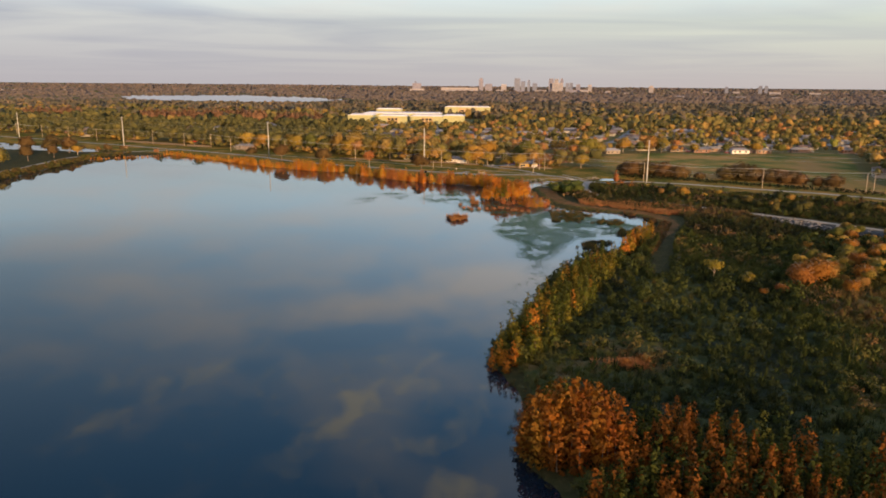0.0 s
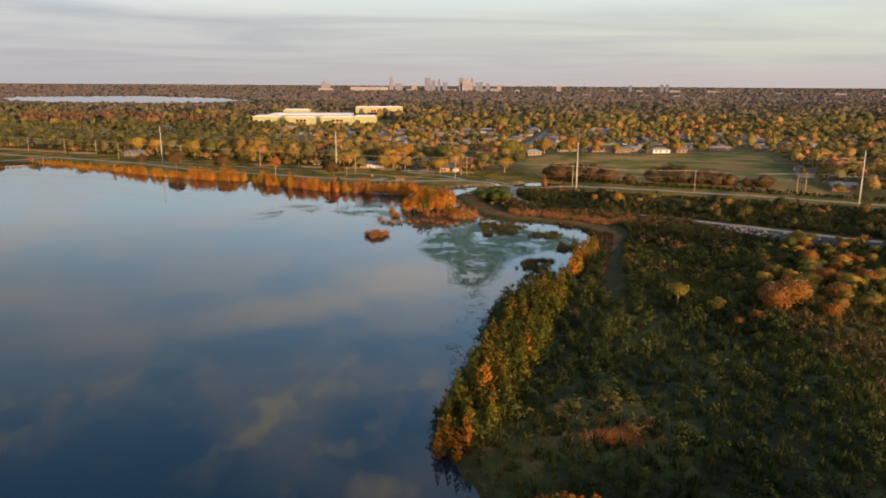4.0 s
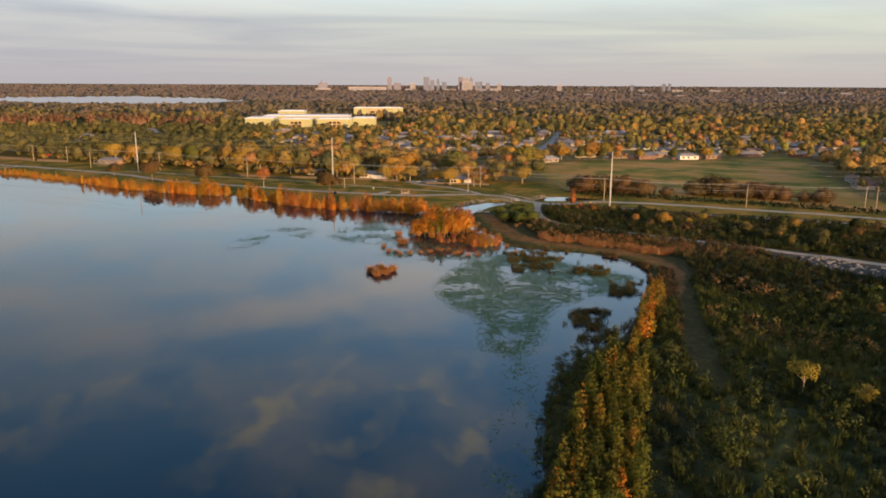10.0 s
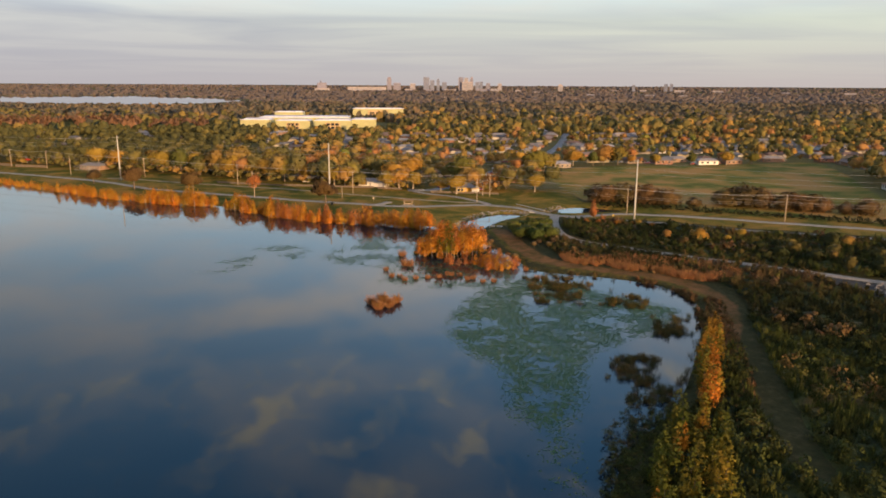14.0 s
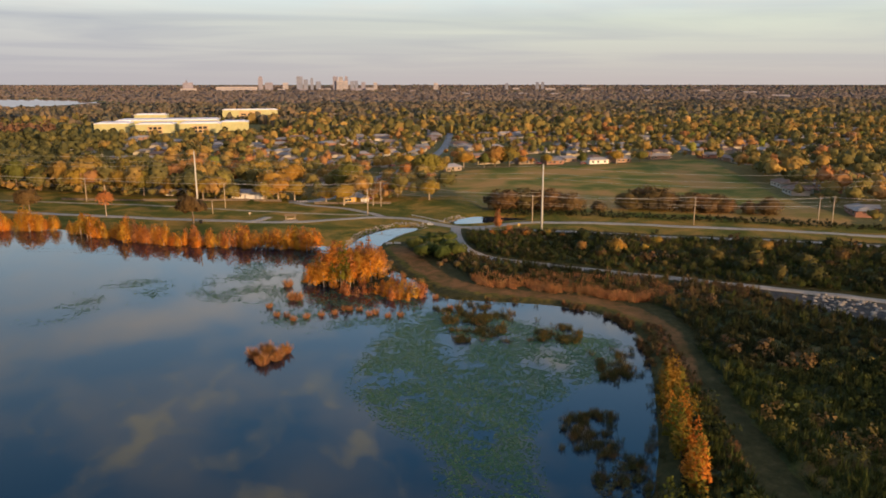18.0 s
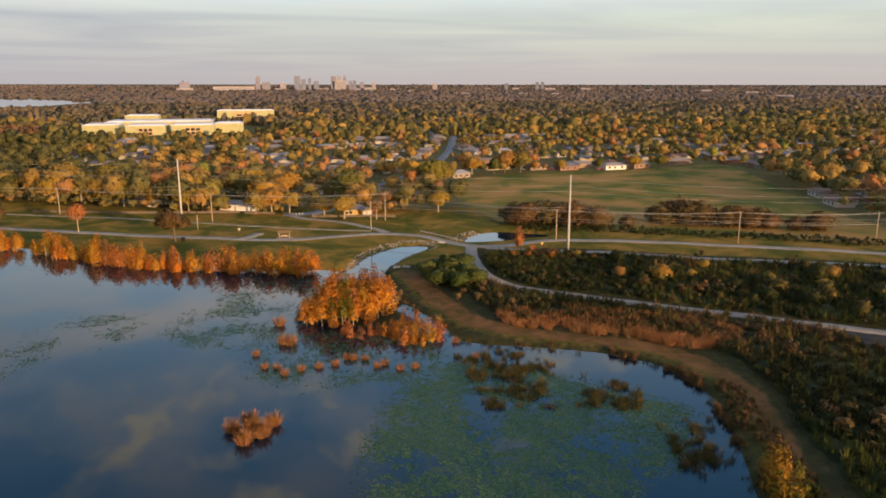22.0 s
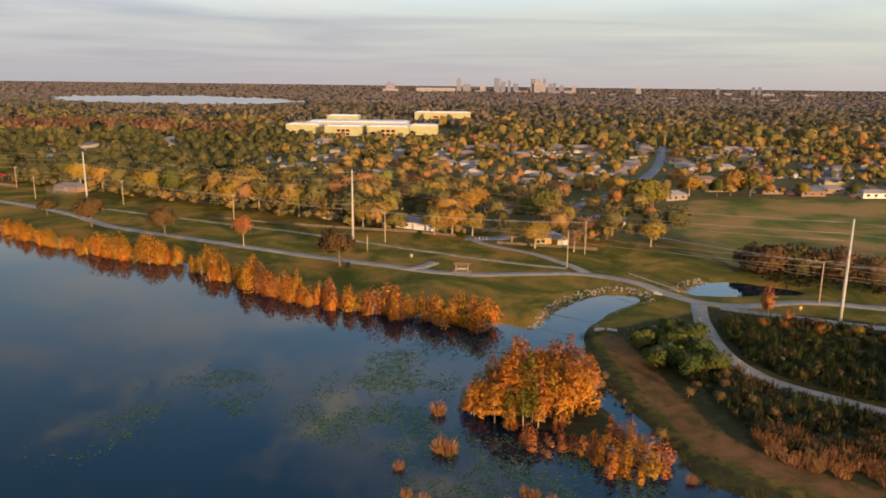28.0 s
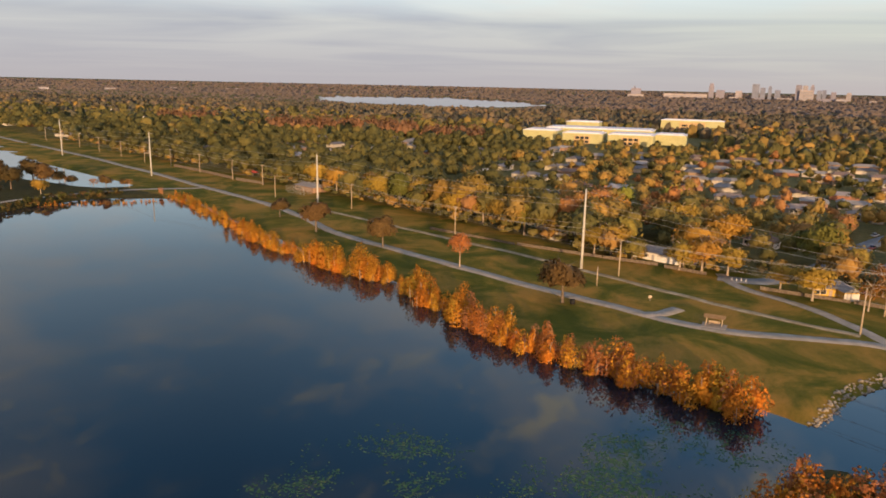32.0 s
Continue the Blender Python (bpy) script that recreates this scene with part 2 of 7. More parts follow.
WOODS = leafy("woods_foliage", (0.0, (0.0976, 0.0939, 0.0329)), (0.25, (0.149, 0.129, 0.0403)), (0.45, (0.201, 0.163, 0.0488)), (0.6, (0.275, 0.187, 0.0549)), (0.74, (0.354, 0.22, 0.0561)), (0.84, (0.329, 0.171, 0.0683)), (0.91, (0.409, 0.177, 0.061)), (1.0, (0.216, 0.228, 0.0439)), by="tone", shade=0.2)
# farther woods: paler and greyer, the haze of distance put into their colour
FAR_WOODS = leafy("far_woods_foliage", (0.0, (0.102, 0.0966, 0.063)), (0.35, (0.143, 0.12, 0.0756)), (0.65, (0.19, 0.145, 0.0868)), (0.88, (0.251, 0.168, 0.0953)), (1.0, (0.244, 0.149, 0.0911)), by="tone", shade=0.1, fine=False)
HAZY_WOODS = leafy("hazy_woods_foliage", (0.0, (0.117, 0.104, 0.0974)), (0.5, (0.142, 0.119, 0.108)), (1.0, (0.179, 0.14, 0.124)), by="tone", shade=0.05, fine=False)
RUST_WOODS = leafy("rust_woods_foliage", (0.0, (0.21, 0.119, 0.063)), (1.0, (0.308, 0.161, 0.077)), by="tone", shade=0.25)
MARSH = leafy("marsh_shrub_foliage", (0.0, (0.024, 0.028, 0.010)), (0.3, (0.050, 0.046, 0.016)), (0.6, (0.095, 0.072, 0.028)), (0.85, (0.14, 0.085, 0.04)), (1.0, (0.17, 0.075, 0.034)), by="tone")
THICKET = leafy("thicket_foliage", (0.0, (0.058, 0.0812, 0.0188)), (0.6, (0.102, 0.116, 0.0247)), (1.0, (0.181, 0.171, 0.0362)))
BELT_LEAF = leafy("belt_bush_foliage", (0.0, (0.0281, 0.0382, 0.0127)), (0.3, (0.0574, 0.0587, 0.0191)), (0.55, (0.109, 0.0918, 0.0281)), (0.75, (0.204, 0.128, 0.0319)), (0.88, (0.0765, 0.0918, 0.0204)), (1.0, (0.178, 0.079, 0.0357)))
SHRUB = leafy("shrub_foliage", (0.0, (0.022, 0.030, 0.009)), (0.25, (0.040, 0.051, 0.0125)), (0.45, (0.064, 0.076, 0.0165)), (0.62, (0.088, 0.089, 0.022)), (0.8, (0.116, 0.092, 0.029)), (1.0, (0.146, 0.088, 0.032)), by="tone", shade=0.2)
LOW_GROWTH = leafy("low_growth_foliage", (0.0, (0.022, 0.029, 0.009)), (0.25, (0.039, 0.048, 0.0125)), (0.45, (0.061, 0.070, 0.0165)), (0.62, (0.085, 0.084, 0.022)), (0.8, (0.114, 0.088, 0.029)), (1.0, (0.138, 0.082, 0.031)), by="tone", shade=0.2)
RUSHES = leafy("rush_blades", (0.0, (0.035, 0.045, 0.014)), (0.4, (0.075, 0.07, 0.022)), (0.75, (0.16, 0.105, 0.035)), (1.0, (0.30, 0.14, 0.042)), by="tone")
RUST_GRASS = leafy("rust_grass", (0.0, (0.229, 0.143, 0.0572)), (0.5, (0.372, 0.151, 0.0572)), (1.0, (0.4, 0.215, 0.093)), by="tone")
PAD = leafy("lily_pads", (0.0, (0.034, 0.088, 0.040)), (0.6, (0.060, 0.124, 0.050)), (1.0, (0.150, 0.172, 0.062)), by="tone", light=0.1)
BARK = speckled("bark", (0.10, 0.075, 0.055), (0.20, 0.16, 0.12), 2.0)
PALE_BARK = speckled("pale_bark", (0.28, 0.22, 0.16), (0.42, 0.34, 0.25), 2.0)
CONCRETE = speckled("pole_concrete", (0.40, 0.38, 0.34), (0.50, 0.48, 0.43), 1.5, 0.7)
WOOD = speckled("pole_wood", (0.32, 0.25, 0.17), (0.46, 0.37, 0.27), 2.5)
GRAVEL = speckled("trail_gravel", (0.232, 0.206, 0.168), (0.327, 0.288, 0.241), 0.35, 0.9, 6.0)
DIRT = speckled("dirt_track", (0.22, 0.17, 0.10), (0.36, 0.29, 0.19), 0.3, 0.9, 4.0)
ASPHALT = speckled("street_asphalt", (0.16, 0.16, 0.16), (0.24, 0.24, 0.235), 0.2, 0.9, 5.0)
STONE = varied("rock", (0.0, (0.16, 0.14, 0.11)), (0.5, (0.30, 0.26, 0.21)), (1.0, (0.22, 0.20, 0.17)))
WIRE = Mat("wire_metal", 0.5, 0.4).color((0.42, 0.41, 0.39))
STUCCO = varied("house_wall", (0.0, (0.344, 0.299, 0.246)), (0.3, (0.419, 0.389, 0.344)), (0.5, (0.269, 0.209, 0.157)), (0.7, (0.269, 0.12, 0.0823)), (0.85, (0.359, 0.315, 0.209)), (1.0, (0.449, 0.433, 0.419)))
SHINGLE = varied("roof_shingle", (0.0, (0.126, 0.118, 0.118)), (0.3, (0.196, 0.188, 0.181)), (0.6, (0.251, 0.237, 0.223)), (0.8, (0.167, 0.105, 0.0767)), (1.0, (0.32, 0.307, 0.3)), scale=1.5)
DARK_ROOF = speckled("dark_shingle", (0.17, 0.16, 0.155), (0.26, 0.245, 0.23), 1.5, bump=0)
BROWN_ROOF = speckled("brown_shingle", (0.14, 0.09, 0.07), (0.20, 0.13, 0.10), 1.5, bump=0)
TRIM = Mat("painted_trim", 0.6).color((0.52, 0.50, 0.46))
DOOR = varied("door_paint", (0.0, (0.22, 0.10, 0.06)), (0.5, (0.45, 0.42, 0.38)), (1.0, (0.12, 0.16, 0.22)))
YELLOW_WALL = speckled("yellow_stucco", (0.48, 0.31, 0.06), (0.55, 0.37, 0.09), 0.5, bump=0)
WHITE_WALL = speckled("white_stucco", (0.68, 0.64, 0.58), (0.76, 0.72, 0.66), 0.5, bump=0)
SCHOOL_WALL = speckled("cream_block", (0.36, 0.352, 0.178), (0.41, 0.395, 0.21), 0.15, bump=0)
TAN_BAY = speckled("tan_bay", (0.42, 0.30, 0.16), (0.48, 0.34, 0.19), 0.15, bump=0)
SCHOOL_ROOF = speckled("white_roofing", (0.58, 0.58, 0.60), (0.68, 0.68, 0.70), 0.1, bump=0)
GLASS = Mat("window_glass", 0.08)
GLASS.b.inputs["Specular IOR Level"].default_value = 0.6
GLASS = GLASS.color((0.03, 0.035, 0.04))
# haze painted into the skyline: greyed, bluish wall and window colours
TOWER_A = speckled("tower_haze_mauve", (0.20, 0.19, 0.235), (0.24, 0.225, 0.275), 0.03, bump=0)
TOWER_B = speckled("tower_haze_blue", (0.15, 0.17, 0.235), (0.19, 0.21, 0.28), 0.03, bump=0)
TOWER_C = speckled("tower_haze_pale", (0.29, 0.265, 0.27), (0.34, 0.31, 0.315), 0.03, bump=0)
TAN_ROOF = speckled("tan_roof", (0.18, 0.114, 0.054), (0.228, 0.15, 0.078), 1.5, bump=0)
f_ = Mat("far_shingle", 0.85)
FAR_ROOF = f_.color(f_.ramp(f_.island(), (0.0, (0.20, 0.19, 0.19)), (0.5, (0.34, 0.32, 0.31)), (0.8, (0.24, 0.15, 0.12)), (1.0, (0.46, 0.44, 0.43))))
CAR_PAINT = varied("car_paint", (0.0, (0.6, 0.6, 0.6)), (0.4, (0.12, 0.12, 0.13)), (0.7, (0.35, 0.05, 0.04)), (1.0, (0.10, 0.16, 0.3)), rough=0.3)
RUBBER = Mat("rubber", 0.9).color((0.02, 0.02, 0.02))

# water
w = Mat("lake_water", 0.012)
w.b.inputs["IOR"].default_value, w.b.inputs["Specular IOR Level"].default_value = 1.33, 0.5
w.bump(w.noise(0.3, 3, dist=0.4), 0.012, 0.3)
WATER = w.color(w.ramp(w.noise(0.012, 3), (0.3, (0.004, 0.010, 0.020)), (0.7, (0.006, 0.014, 0.024))))

# the ground: scrub floor, with lawn, meadow and bare-soil masks
g = Mat("ground_cover", 0.95)
g.b.inputs["Specular IOR Level"].default_value = 0.04
n1, n2, n3 = g.noise(0.05, 6, rough=0.65, dist=0.6), g.noise(0.5, 5, rough=0.65), g.noise(3.0, 4, rough=0.7)
floor_c = g.ramp(n2, (0.3, (0.03, 0.034, 0.013)), (0.55, (0.055, 0.05, 0.02)), (0.75, (0.09, 0.07, 0.032)))
lawn_c = g.ramp(n1, (0.40, (0.0728, 0.0764, 0.0114)), (0.48, (0.121, 0.103, 0.0172)), (0.55, (0.202, 0.133, 0.0263)), (0.63, (0.277, 0.157, 0.0344)))
meadow_c = g.ramp(g.noise(0.03, 5, dist=0.3), (0.38, (0.09, 0.106, 0.0216)), (0.45, (0.15, 0.138, 0.0312)), (0.51, (0.24, 0.166, 0.0444)), (0.58, (0.324, 0.19, 0.0624)))
soil_c = g.ramp(g.noise(0.16, 5, rough=0.7, dist=0.5), (0.30, (0.050, 0.048, 0.014)), (0.42, (0.105, 0.066, 0.023)), (0.54, (0.165, 0.086, 0.034)), (0.68, (0.21, 0.108, 0.044)))
ragged = g.math("MULTIPLY", g.math("SUBTRACT", n2, 0.5), 0.9)


def mask(name):
    return g.math("MULTIPLY", g.math("SUBTRACT", g.math("ADD", g.attr(name), ragged), 0.3), 2.5, clamp=True)


yard_c = g.ramp(n2, (0.3, (0.09, 0.085, 0.03)), (0.7, (0.17, 0.14, 0.055)))
cover_c = g.mix(mask("yard"), floor_c, yard_c)
cover_c = g.mix(mask("lawn"), cover_c, lawn_c)
cover_c = g.mix(mask("meadow"), cover_c, meadow_c)
cover_c = g.mix(mask("soil"), cover_c, soil_c)
cover_c = g.mix(0.4, cover_c, g.ramp(n3, (0.25, (0.25, 0.25, 0.25)), (0.75, (0.75, 0.75, 0.75))), "OVERLAY")
g.bump(n3, 0.5, 0.3)
GROUND = g.color(cover_c)

# ---- geometry helpers ----
rng = np.random.default_rng(7)


def mesh_of(name, verts, faces, material, smooth=False, tone=None, normals=None):
    """A mesh from arrays; faces is an (n, k) array or a list of such arrays."""
    groups = faces if isinstance(faces, list) else [faces]
    me = bpy.data.meshes.new(name)
    verts = np.asarray(verts, dtype=np.float32)
    sizes = np.concatenate([np.full(len(f), np.shape(f)[1]) for f in groups])
    loops = np.concatenate([np.ravel(f) for f in groups]).astype(np.int32)
    me.vertices.add(len(verts))
    me.vertices.foreach_set("co", verts.ravel())
    me.loops.add(len(loops))
    me.loops.foreach_set("vertex_index", loops)
    me.polygons.add(len(sizes))
    me.polygons.foreach_set("loop_start", np.concatenate([[0], np.cumsum(sizes)[:-1]]).astype(np.int32))
    me.update(calc_edges=True)
    if smooth:
        me.polygons.foreach_set("use_smooth", np.ones(len(sizes), dtype=bool))
    if tone is not None:
        a = me.attributes.new("tone", "FLOAT", "POINT")
        a.data.foreach_set("value", np.asarray(tone, dtype=np.float32))
    if normals is not None:  # leaf clumps shade as one rounded crown
        me.polygons.foreach_set("use_smooth", np.ones(len(sizes), dtype=bool))
        a = me.attributes.new("custom_normal", "FLOAT_VECTOR", "POINT")
        a.data.foreach_set("vector", np.asarray(normals, dtype=np.float32).ravel())
    me.materials.append(material)
    return me


def piece(name, me, parent=None, label=""):
    ob = new(name, me)
    ob.parent = parent
    return tagged(ob, label)


def thing(name, x, y, z, turn, label, category, group=""):
    e = new(name)
    e.empty_display_size = 0.5
    e.matrix_basis = pose(x, y, z, 0, 0, turn)
    return tagged(e, label, category, group)


class Build:
    """Collects boxes, prisms and tubes into one mesh."""

    def __init__(self):
        self.v, self.f = [], []

    def add(self, verts, faces):
        o = len(self.v)
        self.v += [tuple(p) for p in verts]
        self.f += [tuple(i + o for i in f) for f in faces]
        return self

    def box(self, x0, x1, y0, y1, z0, z1, bevel=0.0):
        b = min(bevel, (x1 - x0) / 3, (y1 - y0) / 3)
        if b <= 0:
            v = [(x, y, z) for z in (z0, z1) for x, y in ((x0, y0), (x1, y0), (x1, y1), (x0, y1))]
            return self.add(v, [(0, 3, 2, 1), (4, 5, 6, 7), (0, 1, 5, 4), (1, 2, 6, 5), (2, 3, 7, 6), (3, 0, 4, 7)])
        ring = lambda d, z: [(x0 + d, y0 + d, z), (x1 - d, y0 + d, z), (x1 - d, y1 - d, z), (x0 + d, y1 - d, z)]
        v = ring(0, z0) + ring(0, z1 - b) + ring(b, z1)
        f = [(0, 3, 2, 1), (8, 9, 10, 11)]
        for o in (0, 4):
            f += [(o + i, o + (i + 1) % 4, o + 4 + (i + 1) % 4, o + 4 + i) for i in range(4)]
        return self.add(v, f)

    def tube(self, points, radii, sides=7):
        pts = [Vector(p) for p in points]
        v, f = [], []
        for k, p in enumerate(pts):
            d = (pts[min(k + 1, len(pts) - 1)] - pts[max(k - 1, 0)]).normalized()
            a = d.orthogonal().normalized() if abs(d.z) < 0.9 else Vector((1, 0, 0)).cross(d).normalized()
            b = d.cross(a)
            v += [p + radii[k] * (math.cos(t) * a + math.sin(t) * b) for t in [2 * math.pi * s / sides for s in range(sides)]]
        for k in range(len(pts) - 1):
            f += [(k * sides + s, k * sides + (s + 1) % sides, (k + 1) * sides + (s + 1) % sides, (k + 1) * sides + s) for s in range(sides)]
        f += [tuple(range(sides - 1, -1, -1)), tuple((len(pts) - 1) * sides + s for s in range(sides))]
        return self.add(v, f)

    def mesh(self, name, material, smooth=False):
        me = bpy.data.meshes.new(name)
        me.from_pydata(self.v, [], self.f)
        if smooth:
            me.polygons.foreach_set("use_smooth", np.ones(len(me.polygons), dtype=bool))
        me.materials.append(material)
        return me


def inside(poly, x, y):
    """Whether points lie in a polygon."""
    x, y = np.asarray(x, float), np.asarray(y, float)
    hit = np.zeros(x.shape, bool)
    for (ax, ay), (bx, by) in zip(poly, poly[1:] + poly[:1]):
        cross = (ay > y) != (by > y)
        hit ^= cross & (x < (bx - ax) * (y - ay) / ((by - ay) or 1e-9) + ax)
    return hit


def line_distance(line, x, y, closed=False):
    x, y = np.asarray(x, float), np.asarray(y, float)
    best = np.full(x.shape, 1e9)
    for (ax, ay), (bx, by) in zip(line, line[1:] + (line[:1] if closed else [])):
        dx, dy = bx - ax, by - ay
        t = np.clip(((x - ax) * dx + (y - ay) * dy) / (dx * dx + dy * dy + 1e-9), 0, 1)
        best = np.minimum(best, np.hypot(x - ax - t * dx, y - ay - t * dy))
    return best


def depth_in(poly, x, y):
    """Distance to a polygon's edge, positive inside."""
    return np.where(inside(poly, x, y), 1, -1) * line_distance(poly, x, y, True)


def smooth(a, b, v):
    t = np.clip((np.asarray(v, float) - a) / (b - a), 0, 1)
    return t * t * (3 - 2 * t)


def rounded(line, times=2, closed=False):
    """Cuts the corners off a line."""
    for _ in range(times):
        out = [] if closed else [line[0]]
        for a, b in zip(line, line[1:] + (line[:1] if closed else [])):
            out += [tuple(0.75 * p + 0.25 * q for p, q in zip(a, b)), tuple(0.25 * p + 0.75 * q for p, q in zip(a, b))]
        line = out + ([] if closed else [line[-1]])
    return line


# ---- the plan ----
LAKE = rounded([(19, 428.5), (16.5, 430), (8, 435), (1, 434), (-18, 444), (-48, 458), (-90, 491), (-128, 509), (-185, 546), (-248, 592), (-264, 588),
                (-289, 575), (-297, 549), (-294, 500), (-288, 430), (-290, 390), (-300, 300), (-315, 100), (-300, -150), (-150, -220), (0, -170), (18, -60),
                (25, 0), (22, 60), (14, 98), (8, 108), (7, 118), (10, 132), (5, 146), (3, 156), (10, 176), (16, 193), (22, 221), (33, 241), (44, 251), (54, 267),
                (66, 290), (73, 305), (78, 320), (76.5, 332), (69, 342), (53, 350.5), (40, 355.5), (37, 361), (36.5, 368), (34, 380), (30, 392), (29, 410),
                (31, 427), (35, 434), (43.5, 447), (52, 454), (52, 460), (46, 462), (38, 458), (28, 447)], 1, True)
ISLE = rounded([(3, 382), (12, 376), (22, 371), (29, 366), (31, 372), (28, 388), (27, 410), (20, 417), (11, 404)], 2, True)
BACK_POND = rounded([(66, 463), (74, 475), (87, 478), (96, 472), (104, 468), (103, 464), (92, 464), (79, 461)], 1, True)
WEST_POND = rounded([(-720, 812), (-527, 719), (-434, 672), (-379, 648), (-330, 628), (-301, 615), (-315, 598), (-368, 606), (-405, 612), (-520, 660), (-720, 750)], 1, True)
FAR_LAKE = [(-427, 2440), (-500, 2120), (-640, 2010), (-860, 2080), (-1090, 2260), (-1400, 2800), (-1380, 3000), (-1026, 3198), (-655, 2890)]
MEADOW = rounded([(91, 524), (93, 590), (108, 627), (158, 651), (227, 646), (271, 660), (322, 668), (302, 609), (264, 520), (246, 478), (242, 430), (226, 412), (170, 446), (128, 466), (92, 486)], 1, True)
TRAIL = rounded([(-720, 850), (-632, 805), (-496, 742), (-392, 692), (-309, 650), (-249, 615), (-208, 596), (-164, 565), (-144, 546), (-98, 523), (-59, 503), (-34, 492.6), (-14, 482.5),
                 (-5, 478.5), (7, 476.5), (24, 479.7), (40, 482), (54, 474), (61.4, 460), (68, 450), (80, 449), (94, 453.5), (106, 452.5), (122, 447), (148, 436), (186, 415), (223, 393), (300, 352), (420, 300)])
WEST_TRAIL = rounded([(-262, 622), (-270, 613), (-290, 602), (-306, 571), (-314, 541), (-310, 480), (-308, 400)])
CURVE_TRAIL = rounded([(67, 450), (63.5, 438), (59.5, 414), (62, 398), (70, 390), (79, 383), (92, 372), (112, 357), (128, 343), (142, 333), (157, 320), (230, 260), (330, 200)])
EAST_TRAIL = rounded([(72, 447), (82, 442), (112, 430), (147, 411), (190, 390), (260, 350), (400, 280)])
SPUR = rounded([(42, 482), (32, 502), (20, 515), (8, 524), (4, 540)])
DIRT_TRACK = rounded([(-180, 592), (-122, 567), (-73, 542.5), (-34, 523), (7, 498), (36, 487)])
PAD_PATH = [(-16, 483), (-11.5, 486), (-7.5, 492.5)]
STREET = rounded([(3, 534), (18, 533), (30, 552), (42, 572), (64, 624), (82, 648), (110, 700), (150, 800), (200, 980)])
WATERS = [LAKE, BACK_POND, WEST_POND, FAR_LAKE]
LAWN = [(-760, 800), (-640, 750), (-420, 655), (-300, 605), (-248, 585), (-185, 540), (-128, 505), (-90, 485), (-48, 452), (-18, 440), (19, 427), (30, 445), (44, 460), (52, 462), (46, 456), (36, 434),
        (33, 427), (38, 428), (60, 440), (66, 447), (100, 440), (230, 375), (420, 285), (420, 320), (232, 418), (130, 470), (90, 487), (92, 530), (20, 545), (-27, 545), (-95, 585), (-150, 615), (-269, 676), (-375, 724), (-572, 820), (-760, 905)]
SOIL = rounded([(34, 424), (36.5, 396), (39.5, 372), (45, 361), (60, 352), (79, 341), (84, 321), (76, 298), (68, 284), (70, 281), (80, 298), (88.5, 322), (83, 344), (62, 356), (49, 365), (43, 380), (40.5, 420)], 2, True)
EDGE_X = [-900, -720, -572, -375, -269, -150, -95, -27, 20, 45, 91]
EDGE_Y = [980, 888, 818, 722, 673, 612, 582, 541, 537, 527, 524]


def shore(x, y):
    return np.max([depth_in(p, x, y) for p in WATERS], axis=0)


def ground_z(x, y):
    x, y = np.asarray(x, float), np.asarray(y, float)
    d = shore(x, y)
    z = 1.0 + 0.25 * np.sin(x * 0.05 + 1.3) * np.sin(y * 0.043) + 0.12 * np.sin(x * 0.21) * np.sin(y * 0.17 + 0.5)
    z = np.where(d > -4, z * smooth(0.3, -4, d) - 1.8 * smooth(-0.5, 5, d), z)
    isle = depth_in(ISLE, x, y)
    z = np.where(isle > -5, np.maximum(z, -1.8 + 1.95 * smooth(-5, 1.5, isle)), z)
    r = np.hypot(x, y - 150)
    return z + 31 * smooth(3500, 5200, r) * np.where(r > 3500, 1, 0)


def spaced(*stretches):
    out = [stretches[0][0]]
    for a, b, step in stretches:
        n = max(1, round((b - a) / step))
        out += [a + (b - a) * k / n for k in range(1, n + 1)]
    return np.array(out)


gx = spaced((-7000, -3000, 500), (-3000, -1500, 100), (-1500, -500, 40), (-500, -110, 7), (-110, 110, 2.2), (110, 330, 6), (330, 800, 25), (800, 3000, 100), (3000, 7000, 500))
gy = spaced((-1500, -250, 125), (-250, 90, 12), (90, 500, 2.6), (500, 680, 5), (680, 900, 12), (900, 2200, 50), (2200, 3250, 40), (3250, 6500, 180))
GX, GY = np.meshgrid(gx, gy)
vx, vy = GX.ravel(), GY.ravel()
vz = ground_z(vx, vy)
nx, ny = len(gx), len(gy)
idx = np.arange(nx * ny).reshape(ny, nx)
quads = np.stack([idx[:-1, :-1], idx[:-1, 1:], idx[1:, 1:], idx[1:, :-1]], -1).reshape(-1, 4)
me = mesh_of("ground", np.stack([vx, vy, vz], 1), quads, GROUND, True)
soil_depth = depth_in(SOIL, vx, vy)
masks = {"lawn": np.maximum(smooth(-3, 3, depth_in(LAWN, vx, vy)), 0.55 * smooth(-6, -1, soil_depth) * smooth(-9, -6, shore(vx, vy))), "meadow": smooth(-4, 4, depth_in(MEADOW, vx, vy)), "soil": smooth(-2.0, 0.6, soil_depth),
         "yard": smooth(-10, 10, np.where(vx < 91, vy - np.interp(vx, EDGE_X, EDGE_Y), vy - np.interp(vx, [91, 230, 300, 420, 900], [524, 412, 385, 320, 120])))}
for name, values in masks.items():
    a = me.attributes.new(name, "FLOAT", "POINT")
    a.data.foreach_set("value", values.astype(np.float32))
ground = tagged(new("ground", me), "grassy and bare evening ground beside a lake", "ground", kind="structure")


def sheet(name, x0, x1, y0, y1, label):
    b = Build().add([(x0, y0, 0), (x1, y0, 0), (x1, y1, 0), (x0, y1, 0)], [(0, 1, 2, 3)])
    return tagged(new(name, b.mesh(name, WATER)), label, "water", kind="structure")


